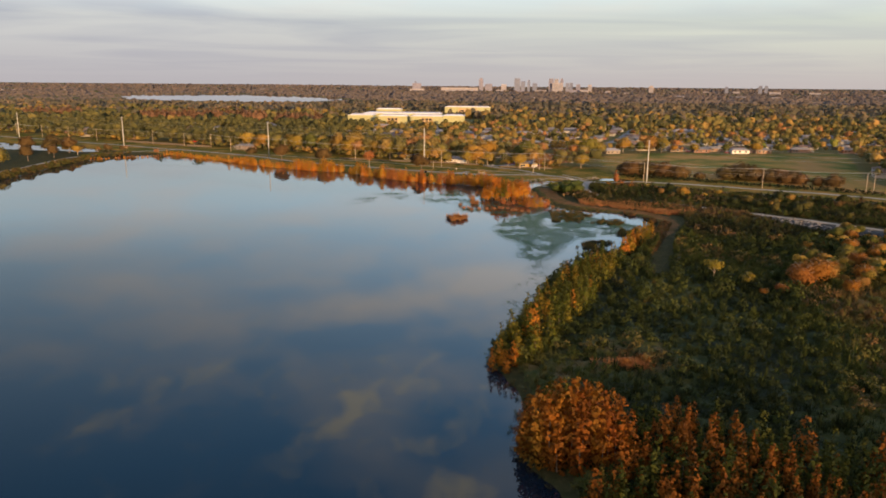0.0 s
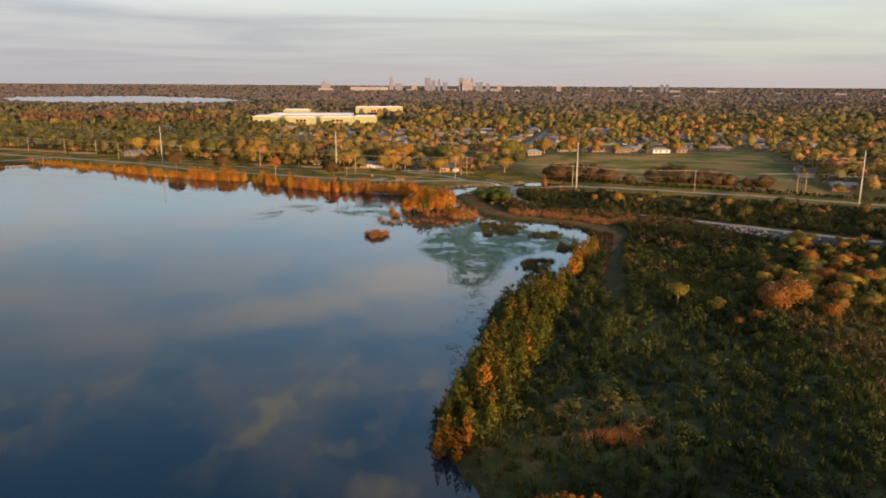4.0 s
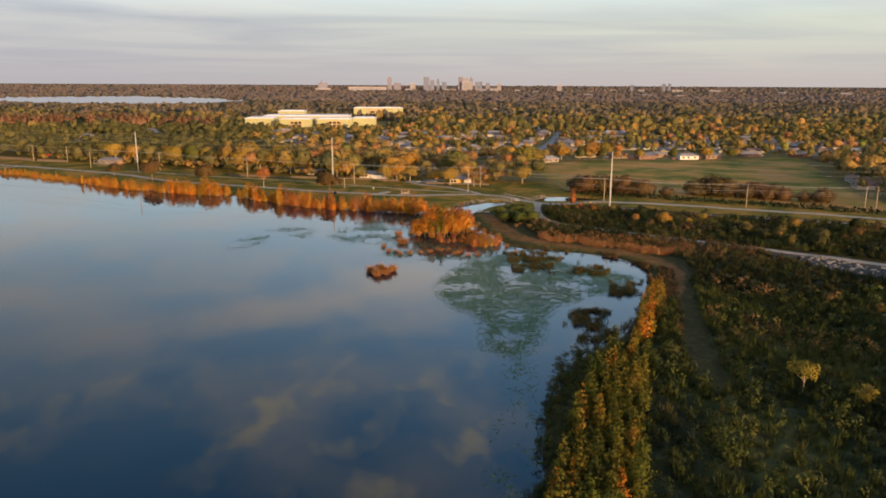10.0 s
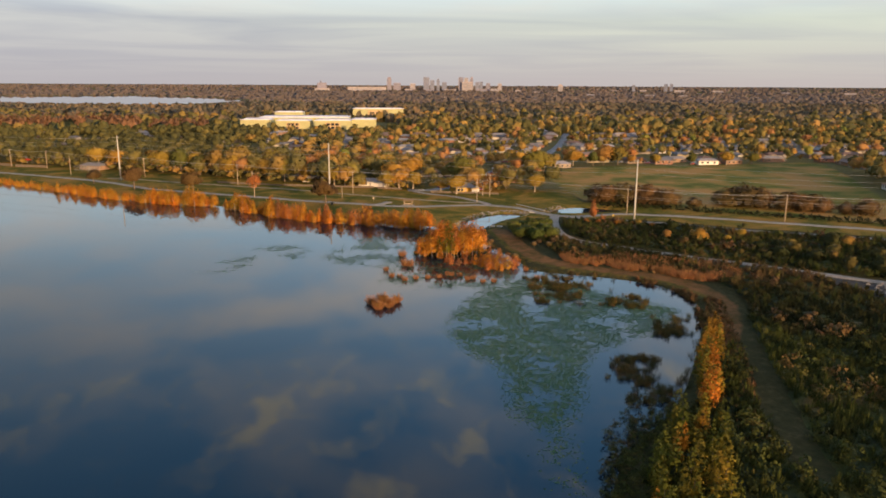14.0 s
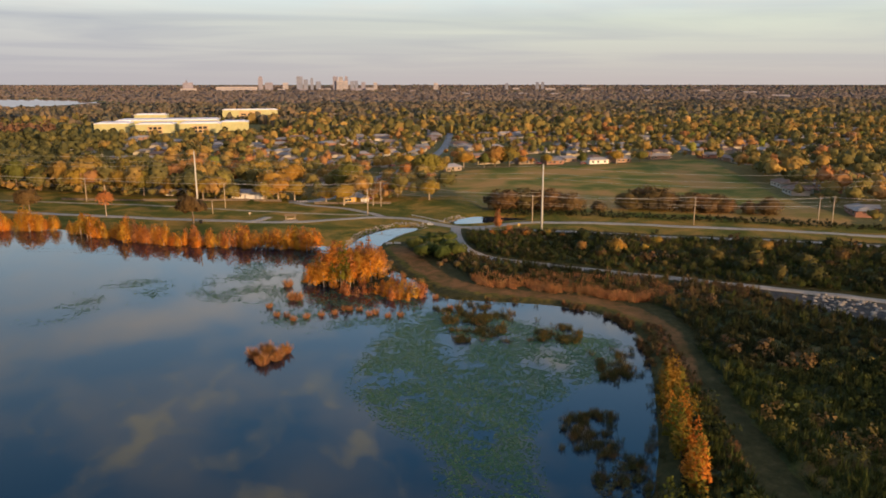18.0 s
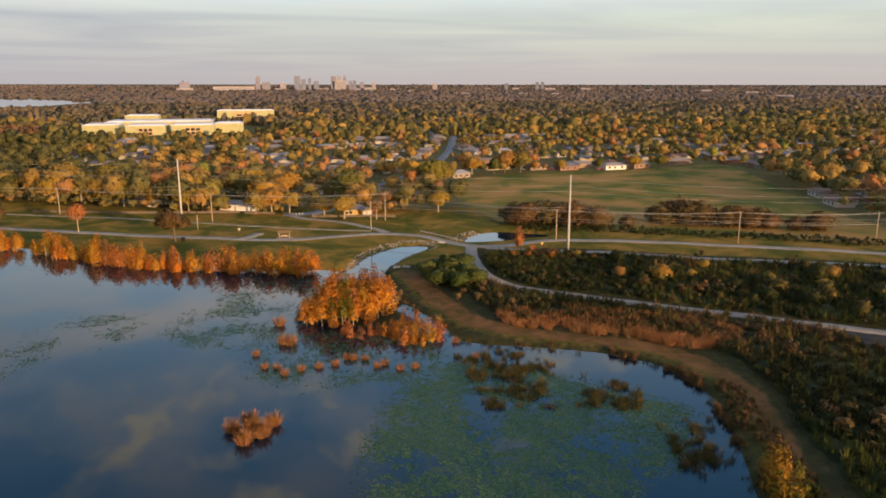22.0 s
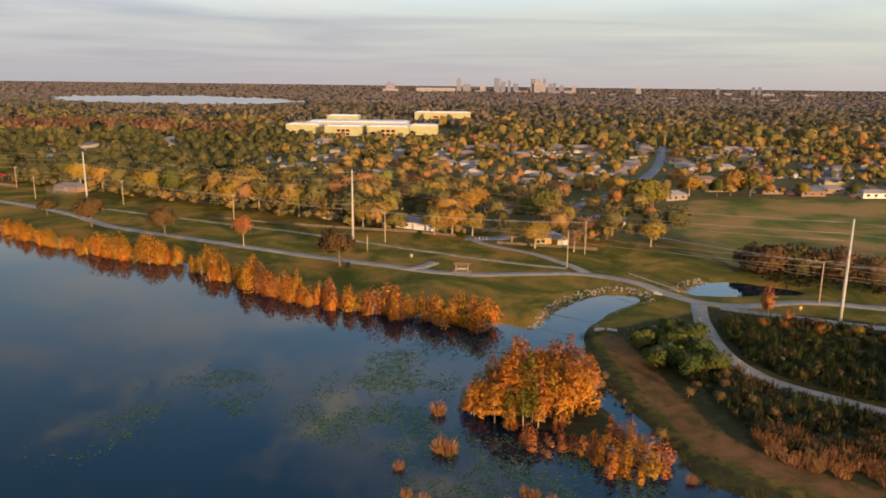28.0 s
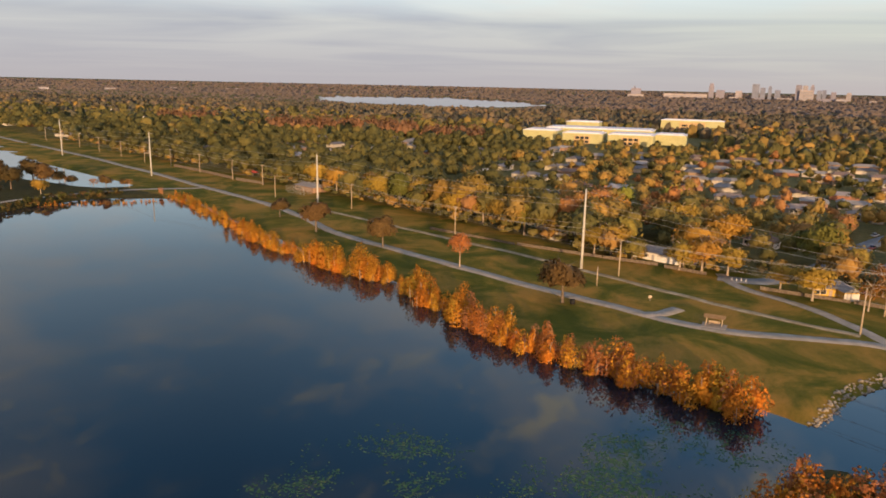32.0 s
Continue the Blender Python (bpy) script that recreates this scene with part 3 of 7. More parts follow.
sheet("water_lake", -330, 120, -230, 520, "calm dark blue lake mirroring the clouds")
sheet("water_lake_north", -330, -60, 520, 600, "calm lake water along the north bank")
sheet("water_pond_west", -730, -298, 600.5, 815, "narrow pond beside the levee")
sheet("water_far_lake", -1420, -420, 2000, 3210, "pale distant lake among the woods")


def ribbon(name, line, width, material, label, rise=0.08, ragged=0.0):
    """A path that follows the ground, with its own edge."""
    pts = []
    for a, b in zip(line, line[1:]):
        n = max(1, int(math.dist(a, b) / 4))
        pts += [(a[0] + (b[0] - a[0]) * k / n, a[1] + (b[1] - a[1]) * k / n) for k in range(n)]
    pts = np.array(pts + [line[-1]])
    d = np.gradient(pts, axis=0)
    d /= np.linalg.norm(d, axis=1, keepdims=True) + 1e-9
    s = np.stack([-d[:, 1], d[:, 0]], 1)
    wl_, wr_ = (width / 2 * (1 + ragged * (rng.random(len(pts)) - 0.5)) for _ in range(2))
    rows = []
    for off, dz in ((wl_ + 0.3, -0.15), (wl_, rise), (0 * wl_, rise + 0.03), (-wr_, rise), (-wr_ - 0.3, -0.15)):
        q = pts + s * off[:, None]
        rows.append(np.column_stack([q, ground_z(pts[:, 0], pts[:, 1]).clip(0.6) + dz]))
    v = np.stack(rows, 1).reshape(-1, 3)
    i = np.arange(len(pts) * 5).reshape(-1, 5)
    f = np.stack([i[:-1, :-1], i[1:, :-1], i[1:, 1:], i[:-1, 1:]], -1).reshape(-1, 4)[:, ::-1]
    return tagged(new(name, mesh_of(name, v, f, material, True)), label, "path", kind="structure")


ribbon("road_trail", TRAIL, 4.2, GRAVEL, "pale gravel trail along the levee", ragged=0.15)
ribbon("road_trail_west", WEST_TRAIL, 3.4, GRAVEL, "pale trail across the west bank", 0.09, 0.15)
ribbon("road_trail_curve", CURVE_TRAIL, 4.0, GRAVEL, "pale gravel trail curving past the scrub", 0.10, 0.15)
ribbon("road_trail_east", EAST_TRAIL, 3.2, GRAVEL, "second pale gravel trail beside the scrub", 0.11, 0.2)
ribbon("road_spur", SPUR, 3.2, GRAVEL, "worn gravel path up to the street end", 0.12, 0.2)
ribbon("road_dirt_track", DIRT_TRACK, 2.4, DIRT, "worn dirt track across the levee grass", 0.07, 0.5)
ribbon("pavement_pad", PAD_PATH, 4.0, GRAVEL, "paved resting pad beside the trail", 0.13)
ribbon("road_street", STREET, 7.0, ASPHALT, "grey residential street", 0.1)

# ---- plants ----


def cards(p, n, size, r, stretch=1.0):
    """Irregular four-cornered leaf clumps at points p, facing n."""
    k = len(p)
    n = n / (np.linalg.norm(n, axis=1, keepdims=True) + 1e-9)
    a = np.cross(n, r.normal(size=(k, 3)))
    a /= np.linalg.norm(a, axis=1, keepdims=True) + 1e-9
    b = np.cross(n, a)
    c = size[:, None, None] * (0.55 + 0.65 * r.random((k, 4, 1)))
    ang = np.array([0, 0.5, 1, 1.5]) * np.pi + (r.random((k, 4)) - 0.5) * 0.9
    off = np.cos(ang)[..., None] * a[:, None] + stretch * np.sin(ang)[..., None] * b[:, None]
    bend = (r.random((k, 4, 1)) - 0.5) * 0.5 * n[:, None]
    return (p[:, None] + c * (off + bend)).reshape(-1, 3), np.arange(4 * k).reshape(-1, 4)


def rounding(p, n, own=0.55):
    """Shading directions for leaf clumps: outward from the crown, partly the clump's own."""
    o = (p - [0, 0, 0.38 * p[:, 2].max()]) * [1, 1, 0.6]
    o /= np.linalg.norm(o, axis=1, keepdims=True) + 1e-9
    o = o + own * n / (np.linalg.norm(n, axis=1, keepdims=True) + 1e-9)
    return np.repeat(o / (np.linalg.norm(o, axis=1, keepdims=True) + 1e-9), 4, axis=0)


def grid_ball(n):
    """Directions and quads of a cube's grid drawn out to a ball."""
    u = np.linspace(-1, 1, n + 1)
    A, B = np.meshgrid(u, u)
    v, f, o = [], [], 0
    i = np.arange((n + 1) ** 2).reshape(n + 1, n + 1)
    q = np.stack([i[:-1, :-1], i[:-1, 1:], i[1:, 1:], i[1:, :-1]], -1).reshape(-1, 4)
    for ax in range(3):
        for s in (-1, 1):
            c = np.zeros((A.size, 3))
            c[:, ax], c[:, (ax + 1) % 3], c[:, (ax + 2) % 3] = s, A.ravel() * s, B.ravel()
            v.append(c), f.append(q + o)
            o += A.size
    v, f = np.concatenate(v), np.concatenate(f)
    _, first, back = np.unique(np.round(v, 4), axis=0, return_index=True, return_inverse=True)
    v, f = v[first], back.reshape(-1)[f]
    return v / np.linalg.norm(v, axis=1, keepdims=True), f


def filling(p, n, r, depth=0.86):
    """The dense inside of a crown: a lumpy body that follows the leaf places p from within."""
    d, f = grid_ball(n)
    c = np.array([p[:, 0].mean(), p[:, 1].mean(), np.percentile(p[:, 2], 42)])
    q = p - c
    far = np.linalg.norm(q, axis=1) + 1e-9
    near = (q / far[:, None]) @ d.T
    reach = np.array([np.percentile(far[np.argsort(-near[:, k])[:max(4, len(p) // 26)]], 72) for k in range(len(d))])
    v = c + d * (depth * reach * r.uniform(0.88, 1.08, len(d)))[:, None]
    nrm = d + 0.3 * r.normal(size=d.shape)
    return v, f, nrm / np.linalg.norm(nrm, axis=1, keepdims=True)


def oak_points(n, r, height=10.0, width=9.0, lobes=9, base=0.28):
    """Leaf places on an uneven crown of lobes."""
    h0 = height * base
    mid = (height + h0) / 2
    c = r.normal(size=(lobes, 3))
    c /= np.linalg.norm(c, axis=1, keepdims=True)
    c = c * [width * 0.27, width * 0.27, (height - h0) * 0.24] + [0, 0, mid]
    rad = r.uniform(0.17, 0.27, lobes) * width
    which = r.integers(0, lobes, n)
    d = r.normal(size=(n, 3))
    d /= np.linalg.norm(d, axis=1, keepdims=True)
    d[:, 2] = np.where(d[:, 2] < -0.4, -d[:, 2], d[:, 2])
    p = c[which] + d * (rad[which] * r.uniform(0.7, 1.08, n))[:, None] * [1, 1, 0.8]
    return p, d + 0.35 * r.normal(size=(n, 3))


def cypress_points(n, r, height=9.0, width=4.6, base=0.2, power=0.5):
    """Leaf places on a feathery crown of drooping sprays over a bare foot."""
    t = 1 - r.random(n) ** 0.7
    ang = r.random(n) * 2 * np.pi
    a0, a1 = r.uniform(0, 6.28, 2)
    lump = 1 + 0.24 * np.sin(3 * ang + 11 * t + a0) + 0.2 * np.sin(5 * ang - 19 * t + a1)
    rad = width / 2 * (1 - t) ** power * np.clip(0.5 + 2.6 * t, 0, 1) * lump * np.sqrt(r.uniform(0.4, 1.0, n))
    droop = 0.06 * height * (rad / width) * r.random(n)
    # two or three leaders of uneven height
    lead = r.integers(0, 3, n)
    off = np.array([[0, 0, 1.0], [*(r.normal(size=2) * 0.2 * width), r.uniform(0.72, 0.95)], [*(r.normal(size=2) * 0.24 * width), r.uniform(0.55, 0.85)]])[lead]
    rad = rad * np.where(lead == 0, 0.95, 0.75)
    p = np.stack([rad * np.cos(ang) + off[:, 0], rad * np.sin(ang) + off[:, 1], ((base + (0.99 - base) * t) * height - droop) * off[:, 2]], 1)
    return p, np.stack([np.cos(ang), np.sin(ang), 0.5 + 0 * ang], 1) + 0.45 * r.normal(size=(n, 3))


def spire_points(n, r, height=7.0, width=3.4, base=0.08, power=0.85, sprays=84):
    """Leaf places on a pointed crown of short upswept sprays."""
    k = np.arange(sprays)
    t = 1 - r.random(sprays) ** 0.62
    t[:4] = (0.97, 0.93, 0.88, 0.84)
    ang = k * 2.4 + r.normal(0, 0.3, sprays)
    reach = width / 2 * (1 - t) ** power * r.uniform(0.72, 1.18, sprays) + 0.08
    w_ = np.r_[k, r.choice(sprays, n - sprays, p=(reach + 0.2) / (reach + 0.2).sum())]
    q = r.uniform(0.12, 1.0, n) ** 0.6
    z = (base + (1 - base) * t[w_]) * height + 0.32 * reach[w_] * q * q
    p = np.stack([reach[w_] * q * np.cos(ang[w_]), reach[w_] * q * np.sin(ang[w_]), z], 1) + r.normal(size=(n, 3)) * 0.045 * width * (0.4 + 0.6 * (1 - t[w_]))[:, None]
    return p, np.stack([np.cos(ang[w_]), np.sin(ang[w_]), 0.7 + 0 * q], 1) + 0.5 * r.normal(size=(n, 3))


def trunk_mesh(name, height, radius, material, r, limbs=5, spread=2.2, fork=0.35):
    b = Build()
    lean = r.normal(size=2) * 0.04 * height
    pts = [(lean[0] * k * k, lean[1] * k * k, height * k - 0.4 * (k == 0)) for k in (0, 0.06, 0.3, 0.6, 0.85)]
    b.tube(pts, [radius * 1.5, radius, radius * 0.75, radius * 0.45, radius * 0.15], 7)
    for k in range(limbs):
        t = fork + (0.75 - fork) * k / max(1, limbs - 1)
        ang = k * 2.4 + r.random()
        o = Vector((lean[0] * t * t, lean[1] * t * t, height * t))
        e = Vector((math.cos(ang), math.sin(ang), 0.8)) * spread * (1.1 - 0.5 * t)
        b.tube([o, o + e * 0.5 + Vector((0, 0, 0.1)), o + e], [radius * 0.4, radius * 0.26, radius * 0.08], 5)
    return b.mesh(name, material, True)


def tree_kind(name, seed, points, count, leaf, foliage, bark, height, radius, stretch=1.0, limbs=5, spread=2.2, dense=0.8, tip=1.0, own=0.55, **shape):
    """The two meshes of one tree: trunk and crown."""
    r = np.random.default_rng(seed)
    p, n = points(count, r, height=height, **shape)
    v, f = cards(p, n, leaf * r.uniform(0.6, 1.3, count), r, stretch)
    nrm = rounding(p, n, own)
    if dense:
        cv, cf, cn = filling(p, 5, r, dense)
        v, f, nrm = np.concatenate([cv, v]), np.concatenate([cf, f + len(cv)]), np.concatenate([cn, nrm])
    return trunk_mesh(name + "_trunk", height * tip, radius, bark, r, limbs, spread), mesh_of(name + "_crown", v, f, foliage, normals=nrm)


def plant(kind, name, x, y, scale, label, category="tree", group="", sink=0.0, tall=1.0):
    z = float(ground_z(x, y)) - sink
    e = thing(name, x, y, z, rng.uniform(0, 360), label, category, group)
    e.scale = (scale, scale, scale * tall)
    piece("trunk", kind[0], e), piece("crown", kind[1], e)
    return e


def cypress_set(foliage, tag, seed, count=620, leaf=0.34, dense=0.55, slim=1.0, base=0.2, rounder=1.0):
    args = dict(height=9.0, radius=0.22, limbs=3, spread=1.2, own=0.35)
    return [tree_kind(f"cypress_{tag}", seed + k, cypress_points, count, leaf, foliage, PALE_BARK, width=w_ * slim, power=p_ * rounder, base=base, stretch=0.8, dense=dense, **args)
            for k, (w_, p_) in enumerate(((4.6, 0.6), (5.4, 0.5), (4.2, 0.66), (5.9, 0.47)))]


CYP_ORANGE = cypress_set(CYPRESS, "orange", 100, 800, 0.27, rounder=0.7)
CYP_RUST = cypress_set(CYPRESS_RED, "rust", 300, 800, 0.27, rounder=0.7)


def spire_set(foliage, tag, seed, count=760, leaf=0.165):
    """Pointed young cypresses for the stands that the flight passes close by."""
    return [tree_kind(f"cypress_{tag}", seed + k, spire_points, count, leaf, foliage, BARK, 7.0, 0.12, limbs=2, spread=0.5, dense=0, tip=0.7, own=0.28, width=w_, power=p_, base=b_)
            for k, (w_, p_, b_) in enumerate(((3.0, 0.66, 0.05), (3.3, 0.6, 0.04), (2.7, 0.74, 0.06), (3.6, 0.58, 0.05)))]


FINE_ORANGE = spire_set(CYPRESS, "orange_fine", 120)
FINE_GREEN = spire_set(CYPRESS_GREEN, "turning_fine", 220)
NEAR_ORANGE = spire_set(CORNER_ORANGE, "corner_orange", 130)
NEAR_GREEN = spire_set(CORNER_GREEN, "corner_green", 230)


def along(line, spacing, jitter, width, r):
    """Staggered places along a line."""
    out = []
    for a, b in zip(line, line[1:]):
        n = max(1, int(math.dist(a, b) / spacing))
        d = ((b[0] - a[0]) / math.dist(a, b), (b[1] - a[1]) / math.dist(a, b))
        for k in range(n):
            t, s = (k + r.random()) / n, (r.random() - 0.5) * width
            out.append((a[0] + (b[0] - a[0]) * t - d[1] * s + r.normal() * jitter, a[1] + (b[1] - a[1]) * t + d[0] * s + r.normal() * jitter))
    return out


CYPRESS_REST, SPIRE_REST = [], []  # x, y, scale, tone, tall: those too many to tell apart


def stand(places, things, pick, group, label, tall=1.0, spire=False):
    """Cypresses: the first few as trees of their own, the rest joined."""
    for k, (x, y, s) in enumerate(places):
        kinds, tone = pick(x, y)
        if k < things:
            plant(kinds[r1.integers(4)], "cypress_tree", x, y, s, label, group=group, sink=0.2, tall=tall)
        else:
            (SPIRE_REST if spire else CYPRESS_REST).append((x, y, s, tone, tall))


def within(poly, n, low, high, gap=0.0):
    px, py = np.array(poly).T
    out = []
    for _ in range(40 * n):
        x, y = r1.uniform(px.min(), px.max()), r1.uniform(py.min(), py.max())
        if inside(poly, x, y) and all((x - o[0]) ** 2 + (y - o[1]) ** 2 > gap * gap for o in out):
            out.append((x, y, r1.uniform(low, high)))
            if len(out) == n:
                break
    return out


r1 = np.random.default_rng(21)
orange = lambda x, y: (CYP_ORANGE, r1.uniform(0.32, 0.8))
# along the levee's waterline
LEVEE_ROWS = [([(9, 428.5), (-18, 438.5), (-50, 454.5), (-86, 483)], 0.8, 6.5, 0.98, 36), ([(-93, 488.5), (-129, 504.5)], 0.7, 7.0, 1.0, 12), ([(-131, 506), (-160, 521), (-186, 541)], 0.7, 6.0, 0.72, 8), ([(-186, 541), (-214, 562), (-236, 580), (-258, 592)], 0.65, 6.0, 0.5, 6), ([(-258, 578), (-271, 563), (-281, 556), (-296, 545)], 0.9, 3.5, 0.3, 4)]
for line, gap, wide, size, things in LEVEE_ROWS:
    spots = [(x, y, size * (1.06 - 0.5 * r1.random() ** 1.6) * (0.95 + 0.4 * noise.noise((x * 0.11, y * 0.11, 3.0)))) for x, y in along(line, gap, 0.9, wide, r1)]
    spots = [spots[k] for k in r1.permutation(len(spots))]
    stand(spots, things, lambda x, y: (CYP_RUST, r1.uniform(0.8, 1.0)) if x > -60 and r1.random() < 0.5 else orange(x, y), "cypresses along the levee", "orange autumn cypress standing in shallow water by the bank", 1.0)
# the cypress isle in the bay: slim trees with bare feet


def isle_set(foliage, tag, seed):
    """Slim cypresses with round heads over bare pale feet."""
    return [tree_kind(f"cypress_isle_{tag}", seed + k, spire_points, 1000, 0.175, foliage, PALE_BARK, 9.0, 0.2, limbs=3, spread=1.0, dense=0, tip=0.8, own=0.4, sprays=100, width=w_, power=p_, base=b_)
            for k, (w_, p_, b_) in enumerate(((4.0, 0.5, 0.27), (4.4, 0.42, 0.3), (3.6, 0.6, 0.24), (4.8, 0.4, 0.32)))]


ISLE_ORANGE, ISLE_TURNING, ISLE_RUST = isle_set(CYPRESS, "orange", 140), isle_set(CYPRESS_GREEN, "turning", 240), isle_set(CYPRESS_RED, "rust", 340)
back = within([(0.5, 382), (4.5, 379), (9.6, 374.5), (14, 375), (19, 377), (23, 379), (26, 386), (26, 396), (20, 399), (12, 396), (5.5, 391.5)], 84, 0.78, 1.12, 1.75)
back = [(x, y, q * (1 + 0.55 * noise.noise((x * 0.13, y * 0.13, 8.0)))) for x, y, q in back]
stand(back, 70, lambda x, y: (ISLE_TURNING, 0.3) if r1.random() < 0.5 - 0.022 * x else ((ISLE_RUST, 0.85) if r1.random() < 0.22 else (ISLE_ORANGE, 0.6)), "cypresses on the isle", "orange autumn cypress on the reedy isle", 0.95)
low = within([(11, 369), (14.4, 363.5), (18.4, 366.5), (21, 368), (20, 375), (13, 374)], 12, 0.35, 0.55, 1.5)
stand(low, 8, lambda x, y: (ISLE_RUST, 0.9), "cypresses on the isle", "small rusty cypress in the shallows of the isle")
front = within([(20.5, 366), (23, 361), (26, 357.5), (30, 357), (34, 361), (33.5, 369), (27, 372)], 26, 0.42, 0.7, 1.5)
stand(front, 20, lambda x, y: (ISLE_RUST, 0.9) if r1.random() < 0.4 else (ISLE_ORANGE, 0.6), "cypresses on the isle", "rusty cypress at the front of the isle")
# the row on the east bank
spots = within([(4, 151), (12, 147), (22, 170), (34, 200), (41, 220), (49, 241), (43, 246), (34, 232), (25, 210), (16, 188), (9, 168)], 130, 0.92, 1.2, 2.75)
spots += within([(4, 151), (12, 147), (22, 170), (34, 200), (41, 220), (49, 241), (43, 246), (34, 232), (25, 210), (16, 188), (9, 168)], 190, 0.5, 0.7, 2.1)
stand(spots, 70, lambda x, y: (FINE_ORANGE, 0.4) if r1.random() < 0.05 else (FINE_GREEN, r1.uniform(0.05, 0.4)), "cypresses on the east bank", "yellow-green cypress turning orange on the bank", 1.0, True)
spots = [(x, y, r1.uniform(0.8, 1.15)) for x, y in along([(49.5, 248), (58, 267), (68, 289)], 1.2, 0.4, 3.0, r1)]
stand(spots, 20, lambda x, y: (FINE_GREEN, r1.uniform(0.25, 0.42)) if r1.random() < 0.45 else (FINE_ORANGE, 0.5), "cypresses on the east bank", "golden cypress on the bank of the bay", 1.0, True)
stand([(3.5, 147, 0.85), (5.5, 149, 0.95), (6.5, 145, 0.8), (4.5, 151, 0.8), (8, 147.5, 0.85)], 5, lambda x, y: (FINE_ORANGE, 0.5), "cypresses on the east bank", "small orange cypress at the tip of the bank")
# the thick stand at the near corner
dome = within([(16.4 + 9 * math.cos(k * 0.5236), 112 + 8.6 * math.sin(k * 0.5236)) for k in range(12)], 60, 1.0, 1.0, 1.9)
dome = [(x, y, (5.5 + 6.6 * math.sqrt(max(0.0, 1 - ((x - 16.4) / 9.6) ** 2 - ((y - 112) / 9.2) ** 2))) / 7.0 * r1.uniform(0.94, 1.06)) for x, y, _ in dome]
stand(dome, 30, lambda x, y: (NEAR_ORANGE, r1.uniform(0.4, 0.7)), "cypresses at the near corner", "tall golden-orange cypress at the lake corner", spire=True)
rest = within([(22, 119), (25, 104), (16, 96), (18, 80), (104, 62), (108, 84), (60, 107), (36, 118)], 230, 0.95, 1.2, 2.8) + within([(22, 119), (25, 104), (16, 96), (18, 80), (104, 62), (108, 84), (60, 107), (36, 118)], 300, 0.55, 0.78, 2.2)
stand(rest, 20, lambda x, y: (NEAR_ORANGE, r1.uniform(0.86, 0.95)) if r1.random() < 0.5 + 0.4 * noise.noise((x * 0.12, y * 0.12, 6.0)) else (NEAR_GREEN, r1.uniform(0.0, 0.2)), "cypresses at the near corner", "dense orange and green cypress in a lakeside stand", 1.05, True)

# ---- masses of plants ----


def stuff(name, protos, x, y, z, scale, tones, material, label, category, tall=None):
    """Many plants joined in one object: each a turned, scaled copy of a prototype's leaf clumps."""
    which = rng.integers(0, len(protos), len(x))
    turn = rng.random(len(x)) * 2 * np.pi
    tall = np.ones(len(x)) if tall is None else tall
    V, F, T, o = [], [], [], 0
    N = []
    for k, (pv, pf, *pn) in enumerate(protos):
        s = np.nonzero(which == k)[0]
        if not len(s):
            continue
        c, n = np.cos(turn[s])[:, None], np.sin(turn[s])[:, None]
        px, py, pz = pv.T
        q = np.stack([scale[s, None] * (c * px - n * py) + x[s, None], scale[s, None] * (n * px + c * py) + y[s, None], (scale * tall)[s, None] * pz + z[s, None]], -1)
        V.append(q.reshape(-1, 3))
        F.append((pf[None] + (np.arange(len(s)) * len(pv))[:, None, None]).reshape(-1, pf.shape[1]) + o)
        T.append(np.repeat(tones[s], len(pv)))
        if pn:
            px, py, pz = pn[0].T
            N.append(np.stack([c * px - n * py, n * px + c * py, pz + 0 * c], -1).reshape(-1, 3))
        o += len(s) * len(pv)
    me = mesh_of(name, np.concatenate(V), np.concatenate(F), material, tone=np.concatenate(T), normals=np.concatenate(N) if N else None)
    return tagged(new(name, me), label, category, kind="stuff")


def scattered(n, x0, x1, y0, y1, test):
    x, y = rng.uniform(x0, x1, n), rng.uniform(y0, y1, n)
    k = test(x, y)
    return x[k], y[k]


def leaf_proto(seed, points, count, leaf, stretch=1.0, own=0.55, body=0, **shape):
    r = np.random.default_rng(seed)
    p, n = points(count, r, **shape)
    v, f = cards(p, n, leaf * r.uniform(0.6, 1.3, count), r, stretch)
    if not body:
        return v, f, rounding(p, n, own)
    many, _ = points(400, np.random.default_rng(seed), **shape)
    cv, cf, cn = filling(many, body, r, 0.82)
    return np.concatenate([cv, v]), np.concatenate([cf, f + len(cv)]), np.concatenate([cn, rounding(p, n, own)])


def north_of_levee(x, y):
    edge = np.interp(x, EDGE_X, EDGE_Y)
    east = np.interp(x, [91, 230, 300, 420, 900], [524, 412, 385, 320, 120])
    return np.where(x < 91, y > edge, y > east)


STREETS = [STREET] + [[(-900, yy + 40), (-300, yy + 10), (300, yy), (900, yy - 30)] for yy in (690, 760, 835, 915, 1000, 1090)] \
    + [[(330, 430), (345, 560), (350, 690), (360, 900)], [(-330, 720), (-300, 900), (-290, 1100)], [(-130, 640), (-120, 800), (-110, 1080)]]
SCHOOL_YARD = [(-215, 1075), (-160, 1045), (-40, 1040), (0, 1075), (10, 1200), (-60, 1280), (-200, 1290)]
GREEN_YARD = [(-150, 930), (-60, 925), (-50, 985), (-140, 990)]


def built_up(x, y):
    """How far a place is from houses' streets."""
    return np.min([line_distance(s, x, y) for s in STREETS], axis=0)


HOUSES = []  # x, y, turn, kind
rh = np.random.default_rng(5)


